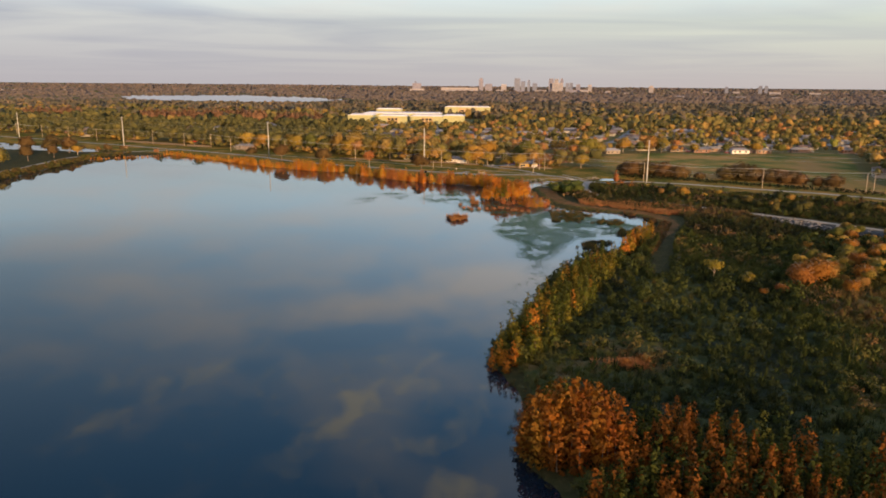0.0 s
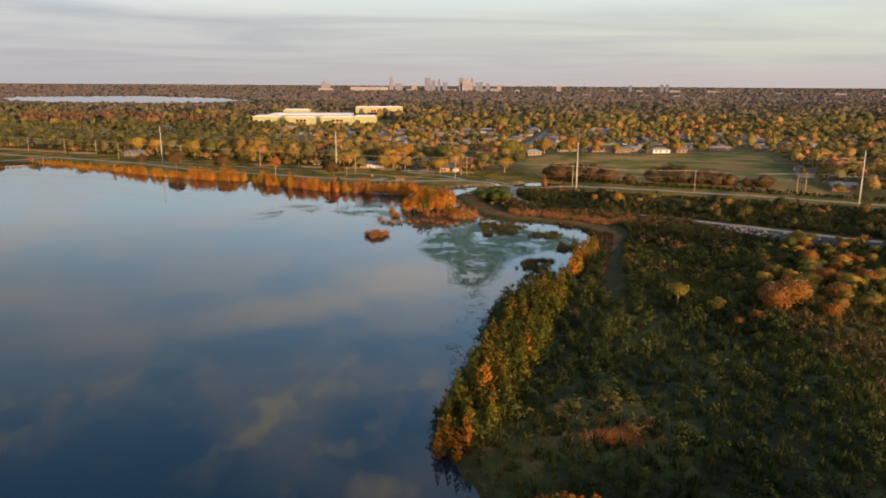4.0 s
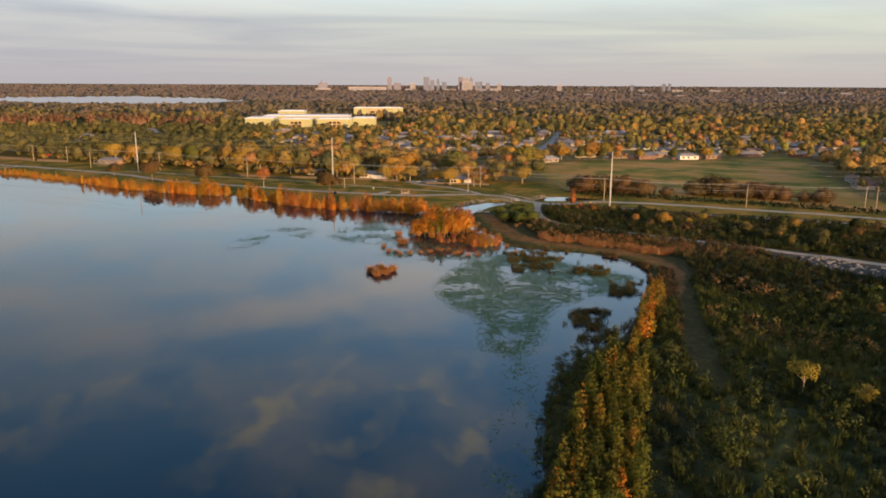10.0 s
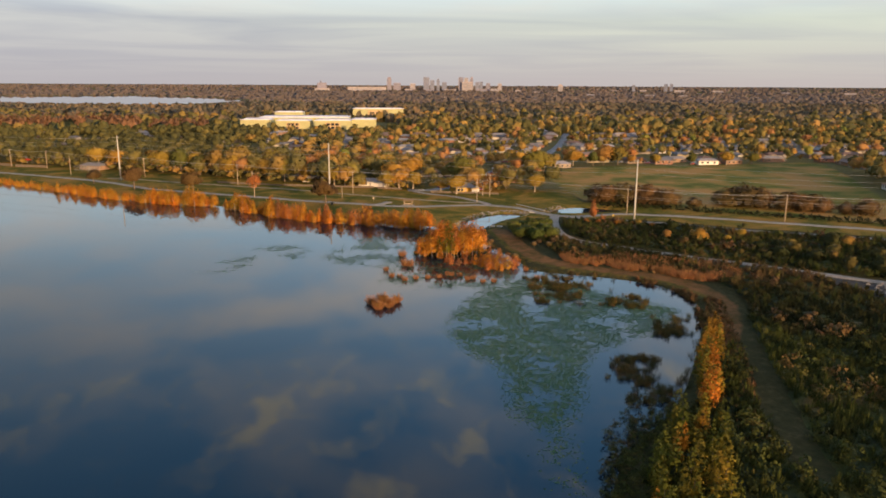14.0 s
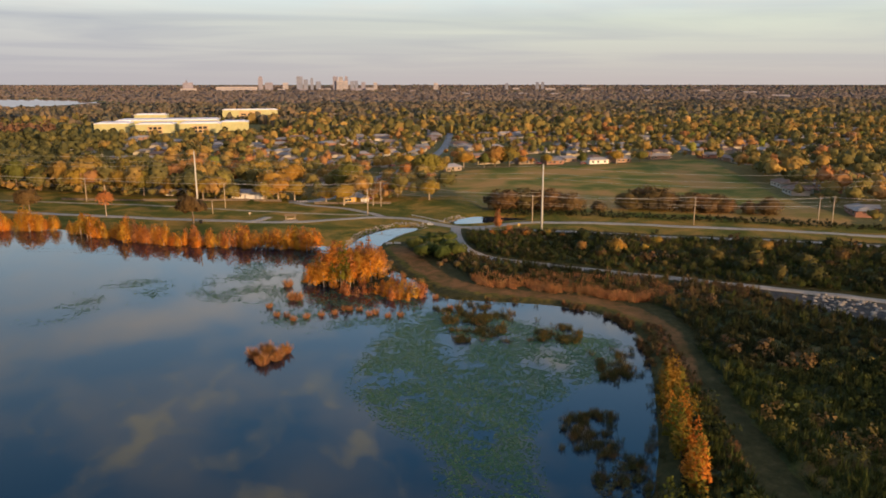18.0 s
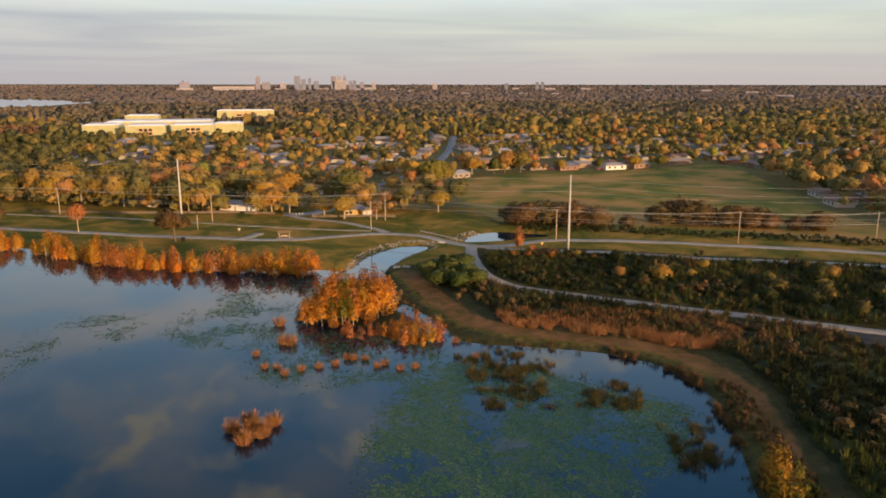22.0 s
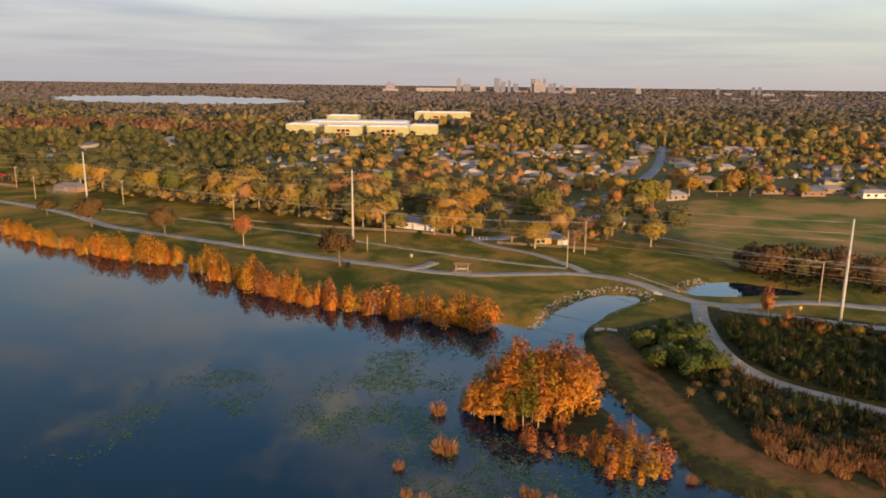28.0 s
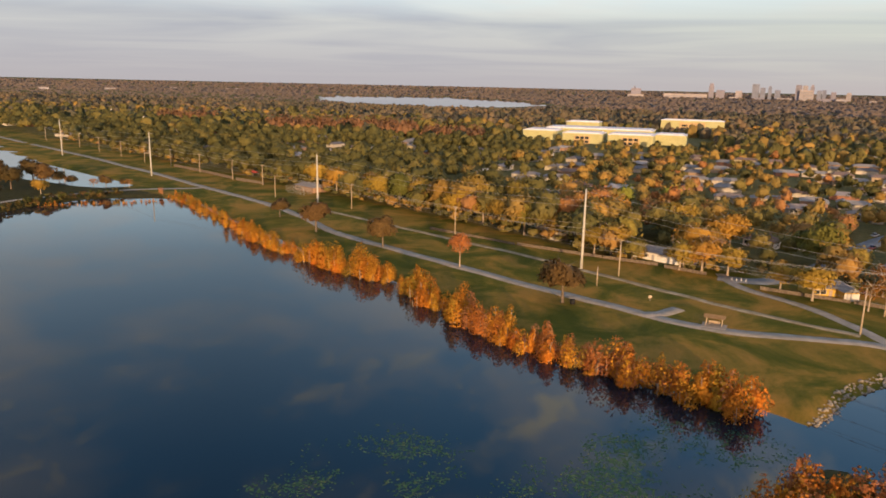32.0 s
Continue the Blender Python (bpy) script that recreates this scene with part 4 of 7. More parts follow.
def free_for_house(x, y, gap=17.0):
    if depth_in(MEADOW, x, y) > -9 or inside(SCHOOL_YARD, x, y) or (-240 < x < 40 and y > 985) or not north_of_levee(x, y - 14):
        return False
    if built_up(np.array(x), np.array(y)) < 10:
        return False
    return all(math.hypot(x - h[0], y - h[1]) > gap for h in HOUSES)


# houses that can be told apart
HOUSES += [(33, 527, 20, 0), (-16, 553, -24, 1), (19.7, 592, -25, 2), (-57, 577, -27, 0), (113, 640, 200, 2), (177, 668, 185, 0), (196, 662, 177, 2), (228, 657, 180, 1), (249, 662, 188, 2), (305, 702, 180, 1),
           (-137, 680, -20, 0), (265, 494, 72, 2), (252, 436, 65, 0), (290, 500, 72, 1), (278, 520, 72, 0), (41, 684, 20, 2), (314, 540, 70, 1), (270, 706, 0, 0), (-206, 640, -25, 1), (60, 560, 65, 2)]
for street in STREETS:
    for a, b in zip(street, street[1:]):
        length = math.dist(a, b)
        d = ((b[0] - a[0]) / length, (b[1] - a[1]) / length)
        for k in range(int(length / 20)):
            for side in (-1, 1):
                x, y = a[0] + d[0] * (k + 0.5) * 20 - d[1] * side * 17 + rh.normal() * 1.5, a[1] + d[1] * (k + 0.5) * 20 + d[0] * side * 17 + rh.normal() * 1.5
                if -1.3 * (y - 250) < x < y - 150 and y < 1060 and free_for_house(x, y) and rh.random() < (0.62 if x > -20 else 0.35):
                    HOUSES.append((x, y, math.degrees(math.atan2(d[1], d[0])) + rh.normal() * 3 + 180 * (rh.random() < 0.5), int(rh.integers(3))))
HX, HY = np.array([h[0] for h in HOUSES]), np.array([h[1] for h in HOUSES])


def house_gap(x, y):
    best = np.full(len(x), 1e9)
    for hx, hy in zip(HX, HY):
        best = np.minimum(best, np.hypot(x - hx, y - hy))
    return best


def woods_ok(x, y):
    k = north_of_levee(x, y) & (depth_in(MEADOW, x, y) < -5) & ~inside(SCHOOL_YARD, x, y) & (shore(x, y) < -6) & ~inside(GREEN_YARD, x, y)
    k &= (x > -1.35 * (y - 240)) & (x < 1.08 * (y - 130))
    return k


# the cypresses too many to tell apart
CYP_LEAVES = [leaf_proto(350 + k, cypress_points, 480, 0.28, 0.8, 0.35, height=9.0, width=0.95 * w_, power=0.7 * p_) for k, (w_, p_) in enumerate(((4.6, 0.6), (5.4, 0.5), (4.2, 0.66), (5.9, 0.47)))]
rest = np.array(CYPRESS_REST)
stuff("cypress_stand", CYP_LEAVES, rest[:, 0], rest[:, 1], np.maximum(ground_z(rest[:, 0], rest[:, 1]), -0.8) - 0.2, rest[:, 2], rest[:, 3], CYPRESS_MIX, "dense orange and green cypresses along the banks", "trees", rest[:, 4])
SPIRE_LEAVES = [leaf_proto(380 + k, spire_points, 400, 0.205, 1.0, 0.28, height=7.0, width=w_, power=p_, base=0.05) for k, (w_, p_) in enumerate(((3.0, 0.66), (3.3, 0.6), (2.7, 0.74), (3.6, 0.58)))]
young = np.array(SPIRE_REST)
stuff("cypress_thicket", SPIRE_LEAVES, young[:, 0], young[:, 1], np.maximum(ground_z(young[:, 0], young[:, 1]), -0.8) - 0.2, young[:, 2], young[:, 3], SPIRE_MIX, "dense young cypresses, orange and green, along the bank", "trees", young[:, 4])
stem = np.array([(0.16 * math.cos(a), 0.16 * math.sin(a), 0) for a in (0, 2.1, 4.2)])
stems = []
for k in range(3):
    r = np.random.default_rng(370 + k)
    vs, fs = [], []
    for j in range(3):
        ox, oy, top = *(r.normal(size=2) * 0.55), r.uniform(3.5, 6)
        vs += [stem + [ox, oy, -0.5], stem * 0.4 + [ox * 1.4, oy * 1.4, top]]
        fs += [[6 * j + a, 6 * j + b, 6 * j + 3 + b, 6 * j + 3 + a] for a, b in ((0, 1), (1, 2), (2, 0))]
    stems.append((np.concatenate(vs), np.array(fs)))
stuff("cypress_stems", stems, rest[:, 0], rest[:, 1], np.maximum(ground_z(rest[:, 0], rest[:, 1]), -0.8) - 0.2, rest[:, 2], rest[:, 3], PALE_BARK, "pale slender cypress stems standing in the shallows", "trunks", rest[:, 4])


def spread(n, x0, x1, y0, y1, test, gap):
    """Scattered places that keep a distance from each other."""
    x, y = scattered(n, x0, x1, y0, y1, test)
    seen, out = {}, []
    for k, (a, b) in enumerate(zip(x, y)):
        cell = (int(a // gap), int(b // gap))
        if all((a - q[0]) ** 2 + (b - q[1]) ** 2 > gap * gap for i_ in (-1, 0, 1) for j_ in (-1, 0, 1) for q in seen.get((cell[0] + i_, cell[1] + j_), ())):
            seen.setdefault(cell, []).append((a, b))
            out.append(k)
    return x[out], y[out]


# near neighbourhood trees: finer ones facing the levee, plainer ones behind
NEAR_FINE = [leaf_proto(400 + k, oak_points, 300, 0.62, own=0.6, body=3, height=h_, width=w_, lobes=l_, base=0.12) for k, (h_, w_, l_) in enumerate(((13, 13, 15), (15, 12, 14), (12, 14.5, 16), (16, 13.5, 16), (11, 10, 11)))]
NEAR = [leaf_proto(420 + k, oak_points, 76, 0.95, own=0.6, body=2, height=h_, width=w_, lobes=l_, base=0.12) for k, (h_, w_, l_) in enumerate(((12, 12, 11), (13.5, 11, 10), (11, 13.5, 12), (14, 12.5, 11), (10, 9, 8)))]
x, y = spread(30000, -900, 850, 400, 1000, lambda x, y: woods_ok(x, y), 7.0)
open_side = smooth(-60, 40, x + 0.1 * (y - 600)) * smooth(300, 240, x)  # the houses show between thinner trees there
keep = (house_gap(x, y) > 10.5) & (built_up(x, y) > 6.5) & (rng.random(len(x)) > 0.30 * open_side)
x, y, open_side = x[keep], y[keep], open_side[keep]
# a closed front of trees along the garden edge
ex = np.arange(-420, -24, 5.5) + rng.uniform(-2, 2, 72)
ey = np.interp(ex, EDGE_X, EDGE_Y) + rng.uniform(7, 22, 72)
keep = house_gap(ex, ey) > 8
x, y, open_side = np.r_[x, ex[keep]], np.r_[y, ey[keep]], np.r_[open_side, 0 * ex[keep]]
grove = np.array([noise.noise((a * 0.018, b * 0.018, 7.0)) for a, b in zip(x, y)])
tone = np.clip(rng.random(len(x)) * 0.95 + 0.35 * grove - 0.56 * smooth(-60, -200, x) - 0.04 * (1 - open_side), 0, 1)
back_of = y - np.interp(x, EDGE_X, EDGE_Y)
size = rng.uniform(0.6, 1.12, len(x)) * (1 + 0.22 * smooth(110, 40, back_of) * (1 - 0.35 * open_side)) * (1 - 0.12 * open_side) * np.where((x > -190) & (x < 10) & (y > 940), 0.55, 1.0)
close = (back_of < 120) & (x > -420) & (x < 110)
for name, protos, k, text in (("woods_near", NEAR_FINE, close, "autumn trees green and golden behind the levee"), ("woods_houses", NEAR, ~close, "autumn trees olive and brown among the houses")):
    stuff(name, protos, x[k], y[k], ground_z(x[k], y[k]) - 0.3, size[k], tone[k], WOODS, text, "trees")
# undergrowth along the edge of the gardens
EDGE_SHRUBS = [leaf_proto(760 + k, oak_points, 44, 0.5, body=2, height=h_, width=w_, lobes=8, base=0.0) for k, (h_, w_) in enumerate(((4.5, 6), (3.4, 5), (5.5, 5.5), (2.6, 5)))]
x, y = scattered(8000, -560, 60, 520, 830, lambda x, y: (y > np.interp(x, EDGE_X, EDGE_Y) + 1) & (y < np.interp(x, EDGE_X, EDGE_Y) + 16))
keep = (house_gap(x, y) > 9.5) & (built_up(x, y) > 5)
x, y = x[keep], y[keep]
stuff("garden_undergrowth", EDGE_SHRUBS, x, y, ground_z(x, y) - 0.2, rng.uniform(0.6, 1.6, len(x)), np.clip(0.9 * rng.random(len(x)) - 0.1, 0, 1), WOODS, "olive and brown undergrowth along the garden edge", "shrubs")
# mid and far woods
ring = np.array([(math.cos(k * math.pi / 3), math.sin(k * math.pi / 3), 0) for k in range(6)])


def mound_proto(seed, wide, height, sprays=0, leaf=1.0):
    """A far crown: an uneven mound with a few leaf clumps on it."""
    r = np.random.default_rng(seed)
    v = np.concatenate([ring * r.uniform(0.8, 1.2, (6, 1)) * wide * 0.46, ring * r.uniform(0.75, 1.2, (6, 1)) * wide * 0.33 + [0, 0, height] * r.uniform(0.58, 0.88, (6, 1)), [[*(r.normal(size=2) * 0.06 * wide), height]]])
    f = [(a, (a + 1) % 6, 6 + (a + 1) % 6) for a in range(6)] + [(a, 6 + (a + 1) % 6, 6 + a) for a in range(6)] + [(6 + a, 6 + (a + 1) % 6, 12) for a in range(6)]
    n = v * [1, 1, 0.3] + 0.22 * wide * r.normal(size=v.shape) * [1, 1, 0.4]
    if sprays:
        d = r.normal(size=(sprays, 3))
        d[:, 2] = np.abs(d[:, 2]) * 0.8 + 0.2
        d /= np.linalg.norm(d, axis=1, keepdims=True)
        p = d * [0.42 * wide, 0.42 * wide, 0.55 * height] + [0, 0, 0.45 * height]
        cv, cf = cards(p, d + 0.5 * r.normal(size=d.shape), leaf * r.uniform(0.7, 1.3, sprays), r)
        f = np.concatenate([np.array(f), cf[:, [0, 1, 2]] + len(v), cf[:, [0, 2, 3]] + len(v)])
        v, n = np.concatenate([v, cv]), np.concatenate([n, np.repeat(d + 0.25 * r.normal(size=d.shape), 4, axis=0)])
    return v, np.array(f), n / np.linalg.norm(n, axis=1, keepdims=True)


MID = [mound_proto(500 + k, w_, h_, 6, 1.3) for k, (h_, w_) in enumerate(((9.5, 11), (11, 10), (9, 12.5), (10, 11.5)))]
x, y = spread(150000, -2000, 1900, 960, 1900, woods_ok, 8.2)
keep = (house_gap(x, y) > 9) & (built_up(x, y) > 7) & (rng.random(len(x)) < 0.88)
x, y = x[keep], y[keep]
tone = np.clip(rng.random(len(x)) + 0.35 * np.array([noise.noise((a * 0.006, b * 0.006, 5.0)) for a, b in zip(x, y)]) - 0.3 * smooth(-60, -200, x) * smooth(1300, 1100, y), 0, 1)
low = np.where((x < -330) & (y > 1600), 0.6, 1.0) * np.where((x > -190) & (x < 20) & (y < 1062), 0.62, 1.0) * np.where((x > -95) & (x < 45) & (y > 1270) & (y < 1402), 0.45, 1.0)  # trees shrunk so the camera sees the far lake and the school
size = low * (0.75 + 0.8 * rng.random(len(x)) ** 2)
# beyond about 1250 m the muted colours take over, so painted haze deepens
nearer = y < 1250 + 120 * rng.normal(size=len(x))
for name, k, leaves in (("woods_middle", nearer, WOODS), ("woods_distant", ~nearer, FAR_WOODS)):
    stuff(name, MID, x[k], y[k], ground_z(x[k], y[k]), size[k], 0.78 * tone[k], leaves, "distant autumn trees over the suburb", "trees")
FAR = [mound_proto(600 + k, 27, 8.5) for k in range(4)]
x, y = scattered(34000, -5000, 4900, 1850, 4950, lambda x, y: (x > -1.35 * (y - 240)) & (x < 1.08 * (y - 130)) & (np.hypot(x, y - 150) < 4900) & (shore(x, y) < -15))
tone = np.clip(0.5 + 0.5 * np.array([noise.noise((a * 0.004, b * 0.002, 8.0)) for a, b in zip(x, y)]) + rng.normal(0, 0.15, len(x)), 0, 1)
low = np.where((x < -330) & (y < 2600), 0.5, 0.85)
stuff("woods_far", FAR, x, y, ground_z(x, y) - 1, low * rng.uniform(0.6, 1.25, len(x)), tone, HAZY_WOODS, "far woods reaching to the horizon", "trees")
# rust-red cypress woods west of the school
RUSTWOOD = [leaf_proto(650 + k, cypress_points, 30, 1.2, body=2, height=15, width=7, base=0.05) for k in range(3)]
for cx, cy, wide in ((-650, 1095, 42), (-455, 1020, 22), (-412, 1045, 24), (-370, 1060, 26), (-330, 1050, 20), (-245, 1000, 30)):
    x, y = scattered(90, cx - wide, cx + wide, cy - 18, cy + 18, lambda x, y: x < 1e9)
    stuff("woods_cypress", RUSTWOOD, x, y, ground_z(x, y), rng.uniform(1.05, 1.5, len(x)), rng.random(len(x)), RUST_WOODS, "rust-brown cypress wood beyond the houses", "trees")

# scrub on the east bank and between the trails
SCRUB = rounded([(18, 62), (16, 100), (11, 112), (12, 130), (8, 146), (8, 158), (24, 196), (30, 220), (44, 246), (58, 262), (72, 286), (86, 304), (93, 322), (88, 346), (64, 360), (52, 368), (50, 385), (47, 398), (42, 412),
                 (44, 424), (58, 432), (57, 414), (59, 396), (70, 386), (98, 363), (128, 339), (157, 316), (230, 256), (420, 150), (420, 40)], 1, True)
BELT = rounded([(66, 436), (63, 414), (66, 400), (74, 391), (95, 376), (130, 346), (160, 326), (235, 264), (420, 165), (420, 260), (260, 344), (190, 384), (147, 405), (112, 424), (82, 437)], 1, True)
SHRUBS = [leaf_proto(700 + k, oak_points, 26, 0.5, own=0.6, height=h_, width=w_, lobes=6, base=0.0) for k, (h_, w_) in enumerate(((2.6, 3.0), (3.2, 3.2), (2.0, 3.4), (3.8, 2.8)))]
FINE_SHRUBS = [leaf_proto(720 + k, oak_points, 84, 0.19, own=0.8, height=h_, width=w_, lobes=7, base=0.0) for k, (h_, w_) in enumerate(((2.6, 3.0), (3.4, 3.2), (1.8, 3.4), (4.2, 3.2)))]
MARSH_SHRUBS = [leaf_proto(740 + k, oak_points, 34, 0.33, own=0.7, height=h_, width=w_, lobes=6, base=0.0) for k, (h_, w_) in enumerate(((2.2, 2.8), (2.8, 3.0), (1.5, 3.0), (3.4, 3.0)))]
MOWN = [(88, 342), (90, 330), (82, 306), (74, 283), (67, 260), (61, 240), (58, 228)]
RUBBLE_FIELD = rounded([(122, 345), (135, 334), (157, 316), (190, 290), (178, 280), (152, 294), (135, 307), (127, 325)], 1, True)


def brush_proto(seed, count, height, spread, wide):
    """A bushy tuft of coarse stems and narrow leaves, thinning outwards."""
    r = np.random.default_rng(seed)
    a, q = r.random(count) * 2 * np.pi, np.sqrt(r.random(count))
    out = np.stack([np.cos(a), np.sin(a), 0 * a], 1)
    base = out * (q * spread * 0.55)[:, None] + [0, 0, 1] * (r.random((count, 1)) * 0.35 * height)
    tip = base + out * (q * spread * r.uniform(0.2, 0.7, count))[:, None] + [0, 0, 1] * (height * r.uniform(0.35, 0.75, count) * (1.05 - 0.55 * q * q))[:, None]
    b = a + np.pi / 2 + r.normal(0, 0.6, count)
    side = np.stack([np.cos(b), np.sin(b), 0 * b], 1) * (wide * r.uniform(0.6, 1.4, count))[:, None]
    return np.stack([base - side, base + side, tip], 1).reshape(-1, 3), np.arange(3 * count).reshape(-1, 3)


x, y = scattered(15500, 0, 420, 60, 440, lambda x, y: (inside(SCRUB, x, y) | inside(BELT, x, y)) & (depth_in(SOIL, x, y) < -0.5) & (y > 0.78 * x - 30) & (line_distance(MOWN, x, y) > 3.4) & ~inside(RUBBLE_FIELD, x, y))
patch = np.array([noise.noise((a * 0.04, b * 0.04, 3.1)) for a, b in zip(x, y)])
# tone lowered near the row and north of y 225: painted shade
tone = np.clip(0.4 + 0.85 * np.array([noise.noise((a * 0.045, b * 0.03, 9.0)) for a, b in zip(x, y)]) + rng.normal(0, 0.13, len(x)) - 0.2 * smooth(225, 260, y) + 0.22 * smooth(55, 110, x) - 0.2 * smooth(75, 50, x), 0, 1)
size = 1.1 * (0.62 + 0.85 * rng.random(len(x)) ** 3) * (1 + 0.7 * patch)
marsh = (y > 312) | ((y > 285) & (x > 86))
close = (x < 125) & ~marsh
tone[marsh] = np.clip(rng.random(marsh.sum()) * 0.7 + 0.5 * patch[marsh] + 0.02, 0, 1)
size[marsh] *= 0.85
for name, protos, k, leaves, text in (("scrub_close", FINE_SHRUBS, close, SHRUB, "dense dark scrub with rusty patches on the bank"), ("scrub", SHRUBS, ~close & ~marsh, SHRUB, "dark scrub stretching away from the lake"), ("marsh_scrub", MARSH_SHRUBS, marsh, MARSH, "olive and tan marsh scrub between the trails")):
    stuff(name, protos, x[k], y[k], ground_z(x[k], y[k]) - 0.2, size[k], tone[k], leaves, text, "shrubs")
# low growth under the cypress row, down to the water
x, y = scattered(2900, 0, 46, 146, 250, lambda x, y: (line_distance([(5, 150), (15, 176), (23, 200), (31, 222), (39, 241)], x, y) < 9) & (shore(x, y) < 1.2))
stuff("bank_scrub", FINE_SHRUBS, x, y, np.maximum(ground_z(x, y), -0.1) - 0.2, rng.uniform(0.4, 0.85, len(x)), rng.uniform(0.1, 0.7, len(x)), SHRUB, "dark low growth at the foot of the cypress row", "shrubs")
# the closed lower growth under the shrubs: a lumpy sheet with hollows


def low_growth(name, x0, x1, y0, y1, step, test, label):
    gx_, gy_ = np.meshgrid(np.arange(x0, x1, step), np.arange(y0, y1, step))
    gx_, gy_ = gx_ + rng.uniform(-0.3, 0.3, gx_.shape) * step, gy_ + rng.uniform(-0.3, 0.3, gx_.shape) * step
    fx, fy = gx_.ravel(), gy_.ravel()
    ok = test(fx, fy)
    lump = np.zeros(len(fx))
    hue = np.zeros(len(fx))
    for k in np.nonzero(ok)[0]:
        a, b = fx[k], fy[k]
        lump[k] = 0.75 + 0.9 * noise.noise((a * 0.22, b * 0.22, 1.0)) + 0.8 * noise.noise((a * 0.6, b * 0.6, 4.0)) + 0.5 * noise.noise((a * 0.07, b * 0.07, 2.0))
        hue[k] = 0.32 + 0.85 * noise.noise((a * 0.045, b * 0.03, 9.0)) + 0.5 * noise.noise((a * 0.25, b * 0.25, 6.0))
    side = np.minimum(np.maximum(depth_in(SCRUB, fx, fy), depth_in(BELT, fx, fy)), np.minimum(np.minimum(-depth_in(SOIL, fx, fy), -depth_in(RUBBLE_FIELD, fx, fy)), line_distance(MOWN, fx, fy) - 2.6))
    z = ground_z(fx, fy) - 0.12 + np.clip(lump, 0.1, 2.4) * smooth(0.0, 2.5, side)
    # hue darkened at the same places, shade put into the growth's colour
    hue = np.clip(hue + 0.2 * smooth(55, 110, fx) - 0.15 * smooth(75, 50, fx) - 0.25 * smooth(225, 260, fy), 0, 1)
    i = np.arange(gx_.size).reshape(gx_.shape)
    f = np.stack([i[:-1, :-1], i[:-1, 1:], i[1:, 1:], i[1:, :-1]], -1).reshape(-1, 4)
    f = f[ok[f].all(1)]
    used, f = np.unique(f, return_inverse=True)
    f = f.reshape(-1, 4)
    me = mesh_of(name, np.column_stack([fx, fy, z])[used], f, LOW_GROWTH, True, tone=hue[used])
    return tagged(new(name, me), label, "shrubs", kind="stuff")


def in_scrub(x, y):
    return (inside(SCRUB, x, y) | inside(BELT, x, y)) & (depth_in(SOIL, x, y) < 0.3) & (y > 0.7 * x - 40)


low_growth("low_growth_near", 0, 130, 100, 442, 0.9, in_scrub, "closed low growth of olive and tan shrubs")
low_growth("low_growth_far", 130, 420, 60, 400, 2.2, in_scrub, "closed low growth stretching away from the lake")
# the stand carried on unseen along the south edge, added to shade the scrub
x, y = spread(6000, 20, 360, -20, 122, lambda x, y: (shore(x, y) < -4) & (y < np.interp(x, [20, 84, 108, 150, 360], [60, 58, 84, 112, 120])), 5.5)
stuff("woods_south", MID, x, y, ground_z(x, y), rng.uniform(0.75, 1.05, len(x)), rng.random(len(x)), WOODS, "unseen autumn wood added to shade the scrub", "trees")


def blade_proto(seed, count, height, spread, wide):
    """A tuft of upright blades."""
    r = np.random.default_rng(seed)
    a, q = r.random(count) * 2 * np.pi, np.sqrt(r.random(count)) * spread
    base = np.stack([q * np.cos(a), q * np.sin(a), 0 * a], 1)
    lean = np.stack([np.cos(a), np.sin(a), 0 * a], 1) * r.uniform(0.1, 0.45, count)[:, None] * height
    top = base + lean + np.stack([0 * a, 0 * a, height * r.uniform(0.55, 1.0, count) * (1.05 - 0.5 * (q / spread) ** 2)], 1)
    b = r.random(count) * np.pi
    side = np.stack([np.cos(b), np.sin(b), 0 * b], 1) * wide
    v = np.stack([base - side, base + side, top + side * 0.4, top - side * 0.4], 1).reshape(-1, 3)
    return v, np.arange(4 * count).reshape(-1, 4)


TUFTS = [blade_proto(800 + k, 24, 1.9, 0.6, 0.038) for k in range(3)]
# rusty grass above the bay
x, y = scattered(9000, 36, 112, 338, 396, lambda x, y: (depth_in(SCRUB, x, y) > -4) & (line_distance([(60, 368), (72, 362), (93, 346)], x, y) < 9) & (shore(x, y) < -3) & (depth_in(SOIL, x, y) < 0.5))
sel = np.array([noise.noise((a * 0.09, b * 0.09, 2.0)) for a, b in zip(x, y)]) + rng.normal(0, 0.12, len(x)) > -0.04
x, y = x[sel], y[sel]
stuff("rust_grass", TUFTS, x, y, ground_z(x, y), rng.uniform(0.8, 1.5, len(x)), rng.random(len(x)), RUST_GRASS, "tall rust-coloured grass above the bay", "grass")
x, y = 33 + rng.normal(0, 2.2, 90), 148 + rng.normal(0, 1.0, 90)
stuff("rust_grass_patch", TUFTS, x, y, ground_z(x, y) + 0.4, rng.uniform(0.7, 1.3, 90), rng.uniform(0.3, 0.8, 90), RUST_GRASS, "patch of tall rust-coloured grass in the scrub", "grass")
# coarse brush filling the ground between the shrubs
BRUSH = [brush_proto(850 + k, 20, h_, w_, 0.135) for k, (h_, w_) in enumerate(((2.2, 1.5), (2.8, 1.3), (1.7, 1.8), (3.2, 1.4)))]
x, y = scattered(52000, 0, 235, 96, 440, lambda x, y: (inside(SCRUB, x, y) | inside(BELT, x, y)) & (depth_in(SOIL, x, y) < -0.3) & (y > 0.9 * x + 10) & (line_distance(MOWN, x, y) > 2.8 + 1.2 * rng.random(len(x))) & ~inside(RUBBLE_FIELD, x, y))
